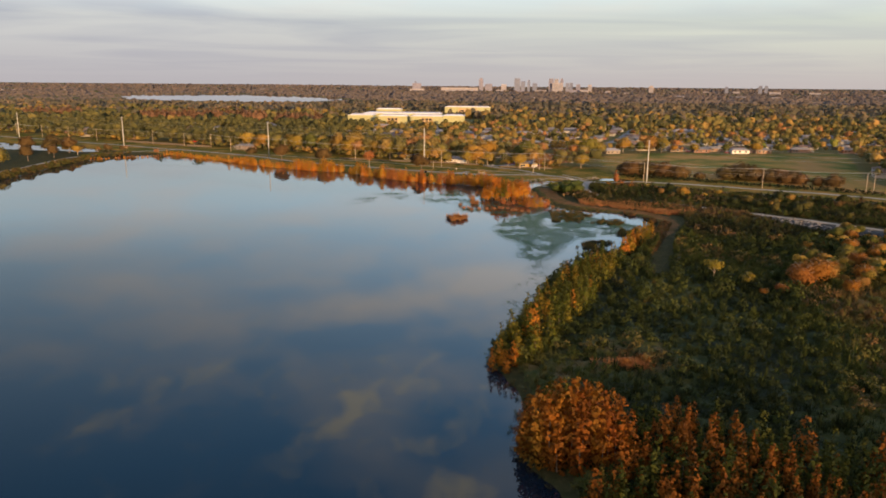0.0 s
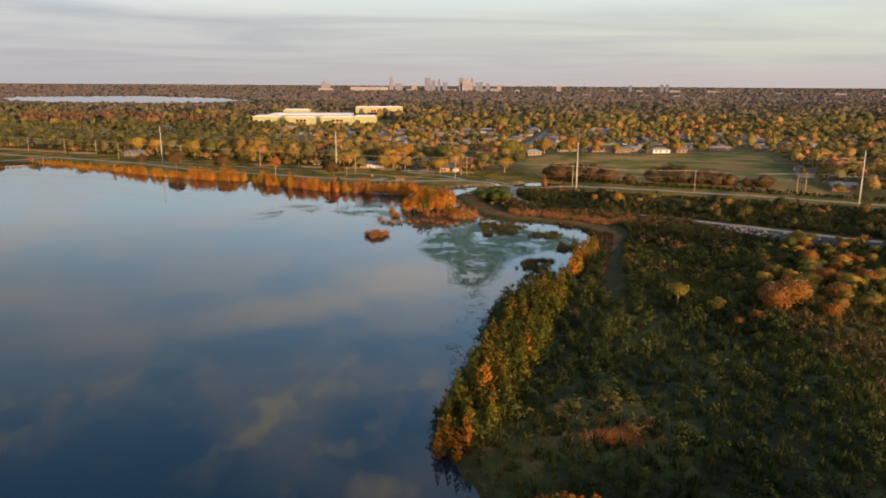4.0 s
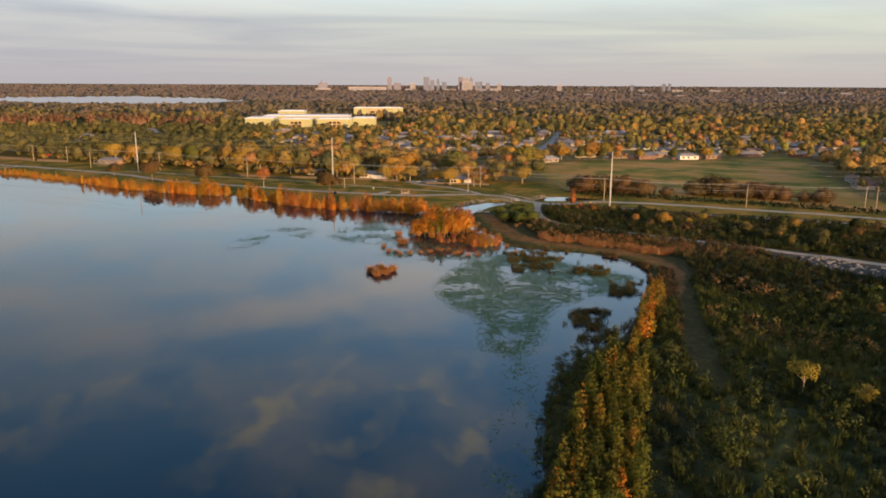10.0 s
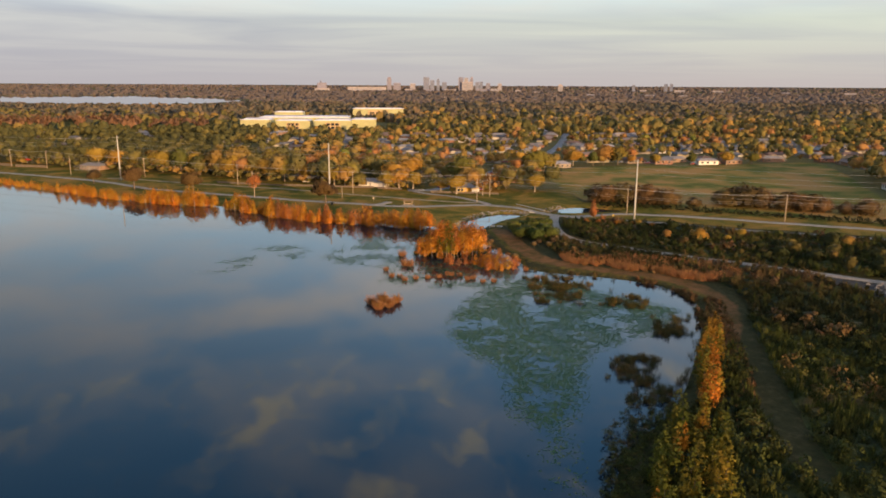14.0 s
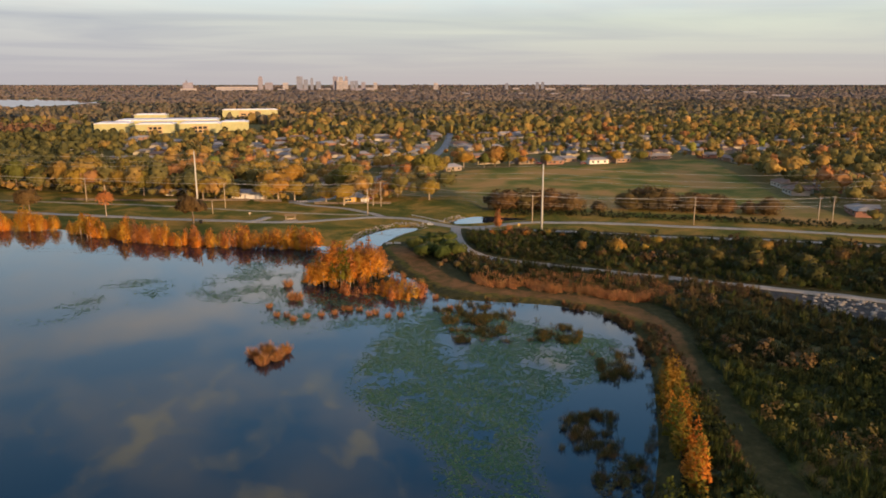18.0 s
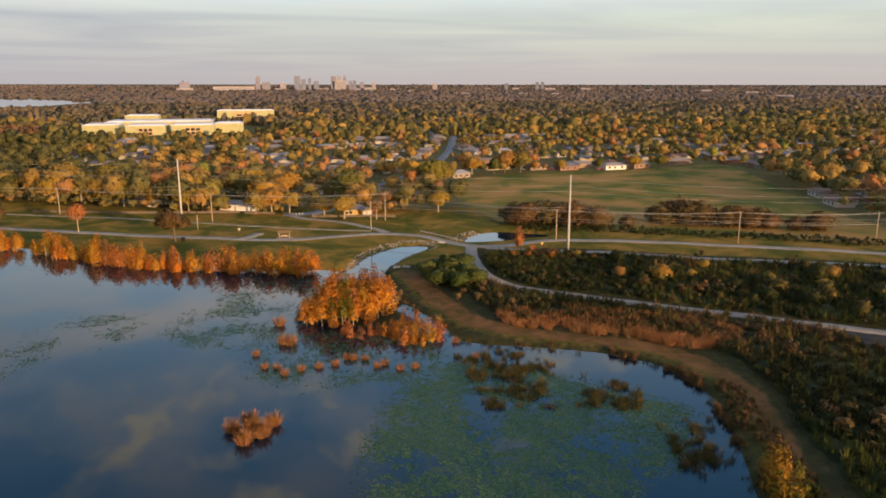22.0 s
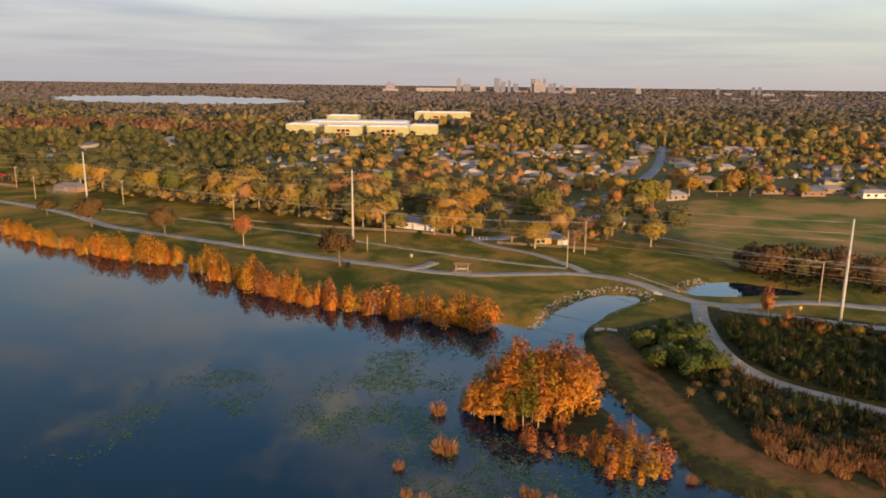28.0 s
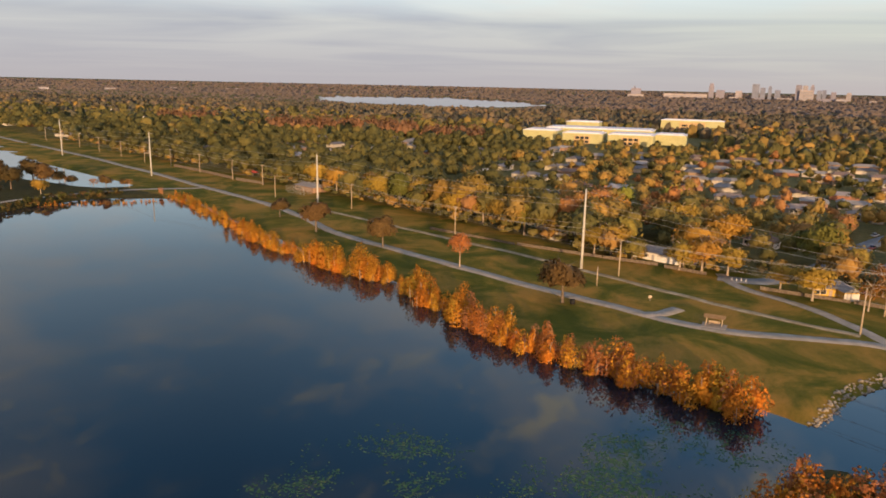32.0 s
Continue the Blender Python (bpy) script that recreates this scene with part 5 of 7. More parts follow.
# brush thinned by the row, so darker growth stands in for shade
keep = rng.random(len(x)) > 0.6 * smooth(84, 62, x) * smooth(250, 215, y)
x, y = x[keep], y[keep]
drift = np.array([noise.noise((a * 0.035, b * 0.022, 9.0)) + 0.5 * noise.noise((a * 0.13, b * 0.09, 4.0)) for a, b in zip(x, y)])
# tone falls in the south, by the row and past y 222: painted shade
tone = np.clip(0.40 + 0.75 * drift + rng.normal(0, 0.10, len(x)) + 0.14 * smooth(60, 110, x) * smooth(150, 190, y) - 0.12 * smooth(160, 120, y) - 0.28 * smooth(90, 58, x) * smooth(265, 225, y) - 0.24 * smooth(222, 258, y), 0, 1)
marsh = ((y > 312) | ((y > 285) & (x > 86))) & (rng.random(len(x)) < np.where(inside(BELT, x, y), 0.35, 0.8))
for name, k, leaves, text in (("brush", ~marsh, SHRUB, "coarse olive and brown brush between the shrubs"), ("marsh_brush", marsh, MARSH, "coarse tan and olive marsh growth beside the trails")):
    stuff(name, BRUSH, x[k], y[k], ground_z(x[k], y[k]) + 0.3, rng.uniform(0.5, 1.15, k.sum()), tone[k], leaves, text, "brush")
# rusty growth on the bay's shore
x, y = scattered(5000, 50, 84, 298, 356, lambda x, y: (np.abs(shore(x, y) + 0.3) < 1.3) & (np.array([noise.noise((a * 0.16, b * 0.16, 3.0)) for a, b in zip(x, y)]) > 0.0))
stuff("shore_growth", BRUSH, x, y, np.maximum(ground_z(x, y), -0.1), rng.uniform(0.35, 0.8, len(x)), rng.uniform(0.55, 1.0, len(x)), MARSH, "rusty growth along the shore of the bay", "brush")
# a strip of pale seed heads between the row and the mown way
x, y = scattered(9000, 40, 92, 215, 330, lambda x, y: (line_distance([(81.5, 318), (69.5, 280), (59, 254), (51.5, 234)], x, y) < 2.6) & (shore(x, y) < -0.5))
stuff("seed_heads", BRUSH, x, y, ground_z(x, y), rng.uniform(0.3, 0.6, len(x)), rng.uniform(0.35, 1.0, len(x)), MARSH, "tan seed heads in a strip beside the mown way", "brush")
# dark growth in the ditch along the meadow
x, y = scattered(9000, 96, 330, 340, 486, lambda x, y: (line_distance([(100, 476), (130, 463), (170, 444), (226, 410), (320, 362)], x, y) < 5) & (shore(x, y) < -0.5))
stuff("ditch_growth", MARSH_SHRUBS, x, y, ground_z(x, y) - 0.2, rng.uniform(0.4, 0.95, len(x)), rng.uniform(0.0, 0.5, len(x)) ** 1.3, MARSH, "dark growth along the ditch beside the meadow", "shrubs")
x, y = scattered(1000, 20, 50, 216, 268, lambda x, y: inside([(24.7, 232), (29.5, 245), (40.6, 258.8), (46, 265), (46.7, 252), (38.8, 243), (32.6, 234.7), (24.5, 221), (22.6, 222)], x, y))
stuff("marsh_bushes", FINE_SHRUBS, x, y, np.zeros(len(x)) - 0.2, rng.uniform(0.3, 0.6, len(x)), rng.uniform(0.45, 0.95, len(x)), SHRUB, "dark green bushes standing in the marsh", "shrubs")
# rushes in the shallows
REEDS = [[(34, 349), (46, 351), (54, 340), (49, 331), (46, 319), (33, 322)], [(50, 319), (57, 332), (66, 325), (61, 314)], [(36, 269), (38.5, 278), (48, 283), (52, 279), (48, 268), (41, 267)], [(54, 292), (61, 305), (65, 300), (58, 290)], [(36, 256), (44, 268), (50, 268), (47, 256)], [(60, 310), (71, 308), (66, 293), (60, 293)]]
x, y = scattered(60000, 0, 90, 100, 360, lambda x, y: np.any([inside(p, x, y) for p in REEDS], axis=0))
sel = np.array([noise.noise((a * 0.2, b * 0.2, 0.0)) + 0.8 * noise.noise((a * 0.55, b * 0.55, 3.0)) for a, b in zip(x, y)]) > 0.0
x, y = x[sel][:3200], y[sel][:3200]
bx, by = scattered(9000, 0, 90, 90, 440, lambda x, y: (shore(x, y) < 1.5) & (shore(x, y) > -1.2) & (x > 6) & ~inside([(-5, 425), (40, 425), (60, 470), (-5, 470)], x, y))
x, y = np.r_[x, bx], np.r_[y, by]
stuff("rushes", TUFTS, x, y, np.maximum(ground_z(x, y), -0.1), rng.uniform(0.4, 0.95, len(x)), 0.12 + rng.random(len(x)) ** 1.8 * 0.75, RUSHES, "olive and tan rushes standing in shallow water", "reeds")
# dark clumps standing off the east bank
for cx, cy, n in ((10, 165, 10), (13.5, 176, 14), (16, 184, 12), (19, 193, 16), (21, 203, 14), (25, 212, 12), (14, 190, 8), (27, 222, 14)):
    x, y = cx + rng.normal(0, 0.9, n), cy + rng.normal(0, 1.6, n)
    stuff("reed_clump", TUFTS, x, y, np.zeros(n) - 0.1, rng.uniform(0.6, 1.2, n), rng.uniform(0, 0.25, n), RUSHES, "dark clump of reeds off the east bank", "reeds")
# lone tufts standing in the water
for x, y in ((-9, 360.4), (-7.2, 352.3), (-4.7, 351.4), (-3.2, 347.7), (0.2, 349.3), (4.1, 349.9), (7.6, 350.5), (11.8, 352.8), (14.3, 351.8), (16.3, 347.3), (18.1, 348.1), (20.8, 344.7), (24.1, 344.9), (10.5, 353.5),
             (-3.3, 380.3), (-1.1, 365.7), (-2.5, 366.5), (-11, 319), (-8, 321), (-13, 324), (-6, 325), (-9.5, 323), (-10, 327), (36.5, 358), (38, 347)):
    big = 1.0 + 0.7 * (y < 330 or y > 362)
    v, f = blade_proto(int(900 + x * 7 + y), 170, 1.7, 0.6, 0.035)
    ob = new("grass_tuft", mesh_of("grass_tuft", v, f, RUST_GRASS, tone=np.repeat(rng.random(170), 4)))
    ob.matrix_basis = pose(x, y, -0.15) @ Matrix.Scale(big, 4)
    tagged(ob, "tan tuft of marsh grass standing in the water", "grass tuft", "tufts in the bay")

# lily pads
PADS = []
for k in range(4):
    a = np.linspace(0.25, 2 * np.pi - 0.25, 6)
    PADS.append((np.column_stack([0.22 * np.cos(a) * (1 + 0.12 * k), 0.22 * np.sin(a), 0.012 + 0.01 * np.sin(a * 2 + k)]), np.arange(6)[None]))
PATCHES = [rounded([(8, 303), (14, 322), (23, 338), (34, 346), (50, 334), (60, 322), (70, 312), (60, 300), (50, 293), (37, 286), (32, 276), (28, 262), (22, 248), (16, 252), (19, 272), (10, 290)], 1, True),
           rounded([(-30, 378), (-27, 392), (-17, 412), (-3, 410), (-2, 395), (-5, 375), (-9, 366), (-21, 370)], 1, True),
           rounded([(-62, 392), (-48, 402), (-36, 392), (-42, 374), (-58, 378)], 1, True), rounded([(-72, 362), (-60, 380), (-54, 372), (-62, 360)], 1, True),
           rounded([(-10, 340), (30, 340), (30, 362), (10, 372), (-8, 372)], 1, True), rounded([(14, 420), (-10, 424), (-12, 412), (10, 408)], 1, True), rounded([(8, 190), (14, 184), (22, 240), (20, 246)], 1, True)]
LIMITS = [-0.22, 0.0, 0.2, 0.2, 0.0, 0.25, 0.1]
CROWDED = [21, 14, 14, 14, 12, 14, 10]
xs, ys = [], []
for poly, limit, crowd in zip(PATCHES, LIMITS, CROWDED):
    px, py = np.array(poly).T
    x, y = scattered(int(crowd * (px.max() - px.min()) * (py.max() - py.min())), px.min() - 4, px.max() + 4, py.min() - 4, py.max() + 4, lambda x, y: (depth_in(poly, x, y) > -4 * rng.random(len(x)) ** 2) & (shore(x, y) > 0.5))
    nz = np.array([noise.noise((a * 0.11, b * 0.11, 5.0)) + 0.6 * noise.noise((a * 0.5, b * 0.5, 1.0)) for a, b in zip(x, y)])
    k = nz + rng.normal(0, 0.2, len(x)) > limit
    xs.append(x[k]), ys.append(y[k])
x, y = np.concatenate(xs), np.concatenate(ys)
stuff("lily_pads", PADS, x, y, np.zeros(len(x)) + 0.004, rng.uniform(0.45, 1.0, len(x)), rng.random(len(x)) ** 1.5, PAD, "green lily pads floating on the bay", "water plants")

# single trees
OAKS = [tree_kind("oak", 1000 + k, oak_points, 1200, 0.52, OAK, BARK, h_, 0.4, limbs=8, spread=5.0, width=w_, lobes=14, base=0.1) for k, (h_, w_) in enumerate(((12, 14), (13.5, 13), (11, 15.5)))]
GOLDS = [tree_kind("gold", 1010 + k, oak_points, 1200, 0.5, OAK_GOLD, PALE_BARK, h_, 0.38, limbs=9, spread=5.2, width=w_, lobes=13, base=0.16) for k, (h_, w_) in enumerate(((12, 15), (11, 13)))]
DARKS = [tree_kind("dark", 1020 + k, oak_points, 1500, 0.42, OAK_DARK, BARK, 10.5, 0.32, limbs=7, spread=3.6, width=11, lobes=12, base=0.18) for k in range(2)]
BUSHES = [tree_kind("bush", 1040 + k, oak_points, 1100, 0.42, OAK_DARK, BARK, 7.5, 0.3, limbs=7, spread=3.6, width=12, lobes=13, base=0.0) for k in range(2)]
TAWNY = [tree_kind("tawny", 1050 + k, oak_points, 1500, 0.24, RUST_LEAF, PALE_BARK, 7, 0.22, limbs=12, spread=3.4, dense=0.66, width=9, lobes=34, base=0.05) for k in range(2)]
BARES = [tree_kind("bare", 1030 + k, oak_points, 330, 0.42, RUST_LEAF, PALE_BARK, 12, 0.32, limbs=16, spread=5.2, dense=0, width=12, lobes=12, base=0.3) for k in range(2)]
for x, y, kind, s, label in (
        (-161, 630, 0, 1.0, ""), (-133, 618, 1, 1.0, ""), (-103, 610, 0, 1.1, ""), (-85, 618, 0, 0.95, ""), (-120, 625, 1, 0.9, ""), (-62, 580, 3, 0.95, "pale leafless tree behind the levee"), (-40, 605, 1, 1.05, ""), (-12, 592, 1, 1.1, ""),
        (5, 580, 1, 0.9, ""), (-4, 552, 1, 0.9, ""), (35, 561, 0, 1.05, ""), (49, 530, 3, 0.9, "nearly bare tree beside the yellow house"), (60, 544, 3, 1.0, "nearly bare reddish tree near the houses"), (72, 522, 1, 0.95, "wide pale golden tree at the meadow edge"), (87, 603, 0, 1.5, ""),
        (96, 612, 0, 1.2, ""), (126, 652, 1, 1.0, ""), (150, 657, 0, 1.25, ""), (160, 655, 0, 1.2, ""), (83, 633, 1, 1.1, ""), (240, 650, 1, 0.95, ""), (105, 489, 4, 1.12, ""), (112, 486, 3, 0.7, "rusty bare thicket at the meadow edge"), (118, 483, 4, 1.00, ""), (168, 476, 4, 1.38, ""), (182, 462, 4, 1.12, ""), (188, 459, 4, 1.00, ""), (98, 490, 4, 1.12, ""), (101, 487, 4, 1.25, ""), (109, 485, 4, 1.31, ""), (115, 482, 4, 1.19, ""), (121, 480, 4, 1.25, ""), (129, 476, 4, 1.06, ""), (158, 474, 4, 1.12, ""), (166, 471, 4, 1.31, ""), (173, 468, 4, 1.25, ""), (186, 462, 4, 1.19, ""), (193, 459, 4, 1.12, ""), (212, 446, 4, 1.00, ""), (124, 478, 4, 0.94, ""), (175, 470, 4, 1.12, ""), (161, 474, 4, 1.00, ""), (140, 470, 4, 0.62, ""), (196, 455, 4, 0.88, ""), (205, 450, 4, 0.75, ""), (-335, 584, 2, 1.3, ""), (-352, 592, 2, 1.4, ""), (-345, 572, 2, 1.2, ""), (-370, 585, 2, 1.3, ""), (-318, 566, 1, 0.5, ""), (-300, 604, 2, 0.5, ""), (-325, 545, 2, 1.0, ""), (-330, 520, 2, 1.2, ""), (-326, 480, 0, 0.9, ""), (-330, 440, 2, 1.1, ""), (-325, 405, 2, 0.9, ""), (-345, 380, 0, 1.0, ""),
        (-178, 564, 2, 0.85, ""), (-148.5, 543.5, 2, 1.3, ""), (-113, 529.5, 2, 1.15, ""), (-38.5, 486.5, 2, 1.3, ""), (-120, 545, 2, 0.7, ""), (-39, 551, 1, 0.7, ""), (-9, 539, 1, 0.75, ""), (-2, 540, 1, 0.8, ""), (6, 539, 1, 0.75, ""), (20.6, 525, 1, 0.62, ""), (-13.5, 589, 1, 0.95, ""), (7.5, 582, 1, 0.9, ""), (36.6, 567, 0, 1.0, ""), (42, 512, 3, 0.8, ""), (28.5, 517, 1, 0.7, ""), (140, 649, 0, 0.8, ""), (189, 655, 1, 0.7, ""), (214, 651, 0, 0.7, ""), (262, 656, 0, 0.8, ""), (238, 655, 3, 0.6, ""), (172, 660, 1, 0.6, ""), (-25, 545, 0, 0.6, ""), (-33, 552, 1, 0.75, ""), (-8, 540, 1, 0.65, ""), (-46, 562, 1, 0.85, "")):
    kinds, lab = ((OAKS, "broad autumn oak with olive and brown leaves"), (GOLDS, "golden autumn tree with a pale trunk"), (DARKS, "round dark-leaved tree on the grass"), (BARES, "nearly bare autumn tree"), (BUSHES, "broad brown bush at the meadow edge"))[kind]
    s *= 1.32 if kind < 2 and x < 60 else (1.2 if kind == 4 else 1.0)
    plant(kinds[int(rng.integers(len(kinds)))], "tree", x, y, s, label or lab, sink=1.3 * s if kind == 4 else 0.0)
ROSY = tree_kind("rosy", 1075, oak_points, 1700, 0.2, CYPRESS_RED, PALE_BARK, 10.5, 0.2, limbs=12, spread=2.6, dense=0, width=7.2, lobes=22, base=0.2)
plant(ROSY, "tree", -77.5, 512.5, 1.2, "airy rust-orange tree standing alone on the levee")
plant(CYP_RUST[2], "cypress_tree", 82.6, 442, 1.0, "rust-orange cypress beside the trail junction")
THICKETS = [tree_kind("thicket", 1060 + k, oak_points, 1000, 0.38, THICKET, BARK, 6, 0.2, limbs=6, spread=2.6, width=9, lobes=14, base=0.0) for k in range(2)]
for x, y, s in ((-70, 572, 0.85), (-80, 580, 0.9), (-92, 588, 1.0), (-104, 592, 0.95), (-116, 600, 1.0), (-128, 606, 0.9), (-142, 614, 1.0), (-156, 622, 0.95), (-172, 630, 0.9), (-56, 566, 0.7), (58, 534, 0.7), (-190, 640, 0.9), (-208, 652, 0.95)):
    kinds = (OAKS, GOLDS)[int(rng.random() < 0.4)]
    plant(kinds[int(rng.integers(len(kinds)))], "tree", x, y, 1.3 * s, "olive-gold autumn tree at the edge of the levee grass", group="trees along the levee edge")
# the bushy islet
for x, y, s in ((-11, 320, 0.32), (-8, 321.5, 0.36), (-9.5, 324, 0.38), (-6, 325, 0.3), (-12.5, 323.5, 0.3), (-10, 326.5, 0.3)):
    plant(TAWNY[int(rng.integers(2))], "bush", x, y, s, "tawny bush on the grassy islet", "bush", "bushes on the islet", sink=-1.5)
# round tan bushes at the isle and on the bank
TANS = [tree_kind("tan_bush", 1070 + k, oak_points, 1100, 0.26, TAN_LEAF, PALE_BARK, 7, 0.22, limbs=12, spread=3.4, width=9, lobes=16, base=0.03) for k in range(2)]
for x, y, s in ((26.8, 394, 0.36), (29, 393.5, 0.34), (24.5, 395, 0.3), (30.5, 397, 0.3), (35.4, 371.5, 0.4), (32.3, 386.3, 0.14), (-3.1, 379.6, 0.24), (45, 387.5, 0.3), (49.9, 385, 0.36), (53, 391, 0.32), (55, 396, 0.34), (55.8, 384, 0.34), (51.5, 399, 0.3), (47.5, 391, 0.28), (58, 379, 0.3)):
    plant(TANS[int(rng.integers(2))], "bush", x, y, s, "round tan bush beside the water", "bush", "tan bushes", sink=-0.1)
# trees in the scrub
YELLOWS = [tree_kind("yellow", 1065 + k, oak_points, 800, 0.24, YELLOW_LEAF, PALE_BARK, 6.2, 0.16, limbs=8, spread=2.4, dense=0, width=7.0, lobes=10, base=b_) for k, b_ in enumerate((0.5, 0.15))]
for x, y, kind, s, label in ((73, 222, YELLOWS[0], 1.0, "small flat-topped yellow tree in the scrub"), (80.6, 215, YELLOWS[1], 0.8, "small yellow-green tree in the scrub"), (96, 214, TAWNY[0], 1.15, "wide rusty tree in the scrub"), (102, 218, TAWNY[1], 1.25, "wide rusty tree in the scrub"),
                             (99, 222, TAWNY[0], 0.9, "wide rusty tree in the scrub"), (118, 222, TAWNY[1], 0.9, "tawny tree in the scrub"), (128, 232, GOLDS[0], 0.5, "tawny tree in the scrub"), (112, 230, TAWNY[0], 0.8, "tawny tree in the scrub"), (125, 240, TAWNY[1], 0.9, "tawny tree in the scrub"), (135, 236, TAWNY[0], 0.9, "tawny tree in the scrub"), (108, 208, TAWNY[1], 0.7, "tawny tree in the scrub"), (88, 208, TAWNY[0], 0.5, "rusty bush in the scrub"), (82, 205, TAWNY[1], 0.4, "rusty bush in the scrub"), (102, 175, BARES[0], 0.5, "bare spreading tree in the scrub"),
                             (32, 148, TAWNY[0], 0.35, "rusty bush in the scrub"), (36, 149, TAWNY[1], 0.4, "rusty bush in the scrub"), (108, 389, GOLDS[1], 0.6, "golden bushy tree between the trails"), (130, 401, GOLDS[0], 0.32, "golden bush between the trails"),
                             (46, 405, THICKETS[0], 0.92, "dense green thicket beside the trail"), (50, 412, THICKETS[1], 0.98, "dense green thicket beside the trail"), (53, 406, THICKETS[0], 0.98, "dense green thicket beside the trail"), (48, 398, THICKETS[1], 0.92, "dense green thicket beside the trail"), (46, 418, THICKETS[0], 0.80, "dense green thicket beside the trail"), (54, 400, THICKETS[1], 0.86, "dense green thicket beside the trail"), (42, 414, THICKETS[1], 0.80, "dense green thicket beside the trail"), (43, 403, THICKETS[0], 0.86, "dense green thicket beside the trail"), (55, 418, THICKETS[1], 0.92, "dense green thicket beside the trail"), (51, 422, THICKETS[0], 0.86, "dense green thicket beside the trail"),
                             (76, 430, TAWNY[0], 0.4, "rusty bush beside the trail"), (81, 429, TAWNY[1], 0.36, "rusty bush beside the trail"), (88, 425, TAWNY[0], 0.42, "rusty bush beside the trail"), (94, 423, TAWNY[1], 0.38, "rusty bush beside the trail"), (101, 420, TAWNY[0], 0.34, "rusty bush beside the trail"), (120, 392, GOLDS[1], 0.3, "golden bush between the trails"), (140, 382, OAKS[2], 0.35, "olive bush between the trails"), (150, 372, GOLDS[0], 0.3, "golden bush between the trails"), (160, 380, OAKS[0], 0.4, "olive tree between the trails"), (98, 396, OAKS[1], 0.35, "olive bush between the trails"), (89, 428, CYP_RUST[3], 0.45, "rusty bush beside the trail"), (84, 434, CYP_RUST[1], 0.45, "rusty bush beside the trail"), (97, 425, GOLDS[1], 0.28, "golden bush beside the trail")):
    plant(kind, "tree", x, y, s, label)
for x, y, s in within([(100, 226), (112, 214), (150, 214), (190, 250), (190, 300), (150, 300), (118, 268)], 100, 0.35, 0.85, 2.6):
    kind = (TAWNY[0], OAKS[0], GOLDS[1], OAKS[2], GOLDS[0], OAKS[1])[int(rng.integers(6))]
    plant(kind, "tree", x, y, s * (1 if kind in TAWNY else 0.6), "tawny or olive young tree rising from the scrub", group="young trees in the scrub")
# bushes of the belt between the trails
BELT_BUSHES = [tree_kind("belt_bush", 1080 + k, oak_points, 560, 0.34, BELT_LEAF, BARK, h_, 0.16, limbs=6, spread=2.0, width=w_, lobes=15, base=0.0) for k, (h_, w_) in enumerate(((5.2, 6.0), (6.2, 5.2), (4.2, 6.6), (5.6, 4.4)))]
for x, y, s in within([(68, 432), (66, 406), (76, 394), (98, 377), (132, 349), (162, 328), (235, 268), (300, 232), (300, 315), (190, 378), (147, 402), (112, 420), (82, 434)], 150, 0.42, 1.0, 4.2):
    if line_distance(CURVE_TRAIL, x, y) > 4.5 and line_distance(EAST_TRAIL, x, y) > 4.5:
        plant(BELT_BUSHES[int(rng.integers(4))], "bush", x, y, s * (0.9 + 0.4 * smooth(80, 150, x)), "olive or brown bush in the belt between the trails", "bush", "bushes between the trails", sink=0.3)
# dark trees and rusty bushes round the west pond
for x, y, kind, s, label in ((-312, 603, DARKS[0], 0.75, "dark round tree beside the west pond"), (-297, 604, BARES[0], 0.45, "small rusty bare tree beside the west pond"), (-353, 610, DARKS[1], 0.8, "dark round tree beside the west pond"), (-333, 600, DARKS[0], 0.6, "dark round tree beside the west pond"), (-322, 604, BARES[1], 0.5, "small bare tree beside the west pond"),
                             (-343, 606, BARES[1], 0.55, "small bare tree beside the west pond"), (-372, 615, DARKS[1], 0.8, "dark round tree beside the west pond"), (-264, 591, CYP_RUST[1], 0.5, "rust-orange bushy cypress by the trail bend"), (-268, 594, CYP_RUST[3], 0.42, "rust-orange bushy cypress by the trail bend"), (-280, 557, CYP_RUST[3], 0.42, "rust-orange bush at the west bank"), (-271, 561, DARKS[0], 0.42, "dark bush at the west bank"),
                             (-262, 567, CYP_RUST[0], 0.36, "rust-orange bush at the west bank"), (-257, 571, CYP_RUST[2], 0.36, "rust-orange bush at the west bank"), (-290, 549, CYP_RUST[0], 0.36, "rust-orange bush at the west bank")):
    plant(kind, "tree", x, y, s, label)
# tawny growth along the west bank
x, y = scattered(1500, -312, -284, 380, 590, lambda x, y: (shore(x, y) < 0.5) & (shore(x, y) > -8))
stuff("west_bank_scrub", SHRUBS, x, y, ground_z(x, y) - 0.2, rng.uniform(0.5, 1.2, len(x)), rng.uniform(0.55, 1.0, len(x)), SHRUB, "tawny scrub along the west bank", "shrubs")

# ---- poles and wires ----
TALL = [(-458, 712), (-320.6, 648.5), (-168.9, 581.5), (-39.7, 526.6), (99.6, 438), (232, 387.5), (365, 336)]
shaft = Build().tube([(0, 0, -1), (0, 0, 9), (0, 0, 18), (0, 0, 26.6)], [0.46, 0.40, 0.32, 0.24], 12).mesh("shaft", CONCRETE, True)
cap_me = Build().tube([(0, 0, 26.6), (0, 0, 26.75)], [0.30, 0.22], 12).mesh("cap", CONCRETE)
arm_me = Build().tube([(-0.2, 0, 0), (1.6, 0, 0.15)], [0.07, 0.04], 6).mesh("insulator", WIRE)
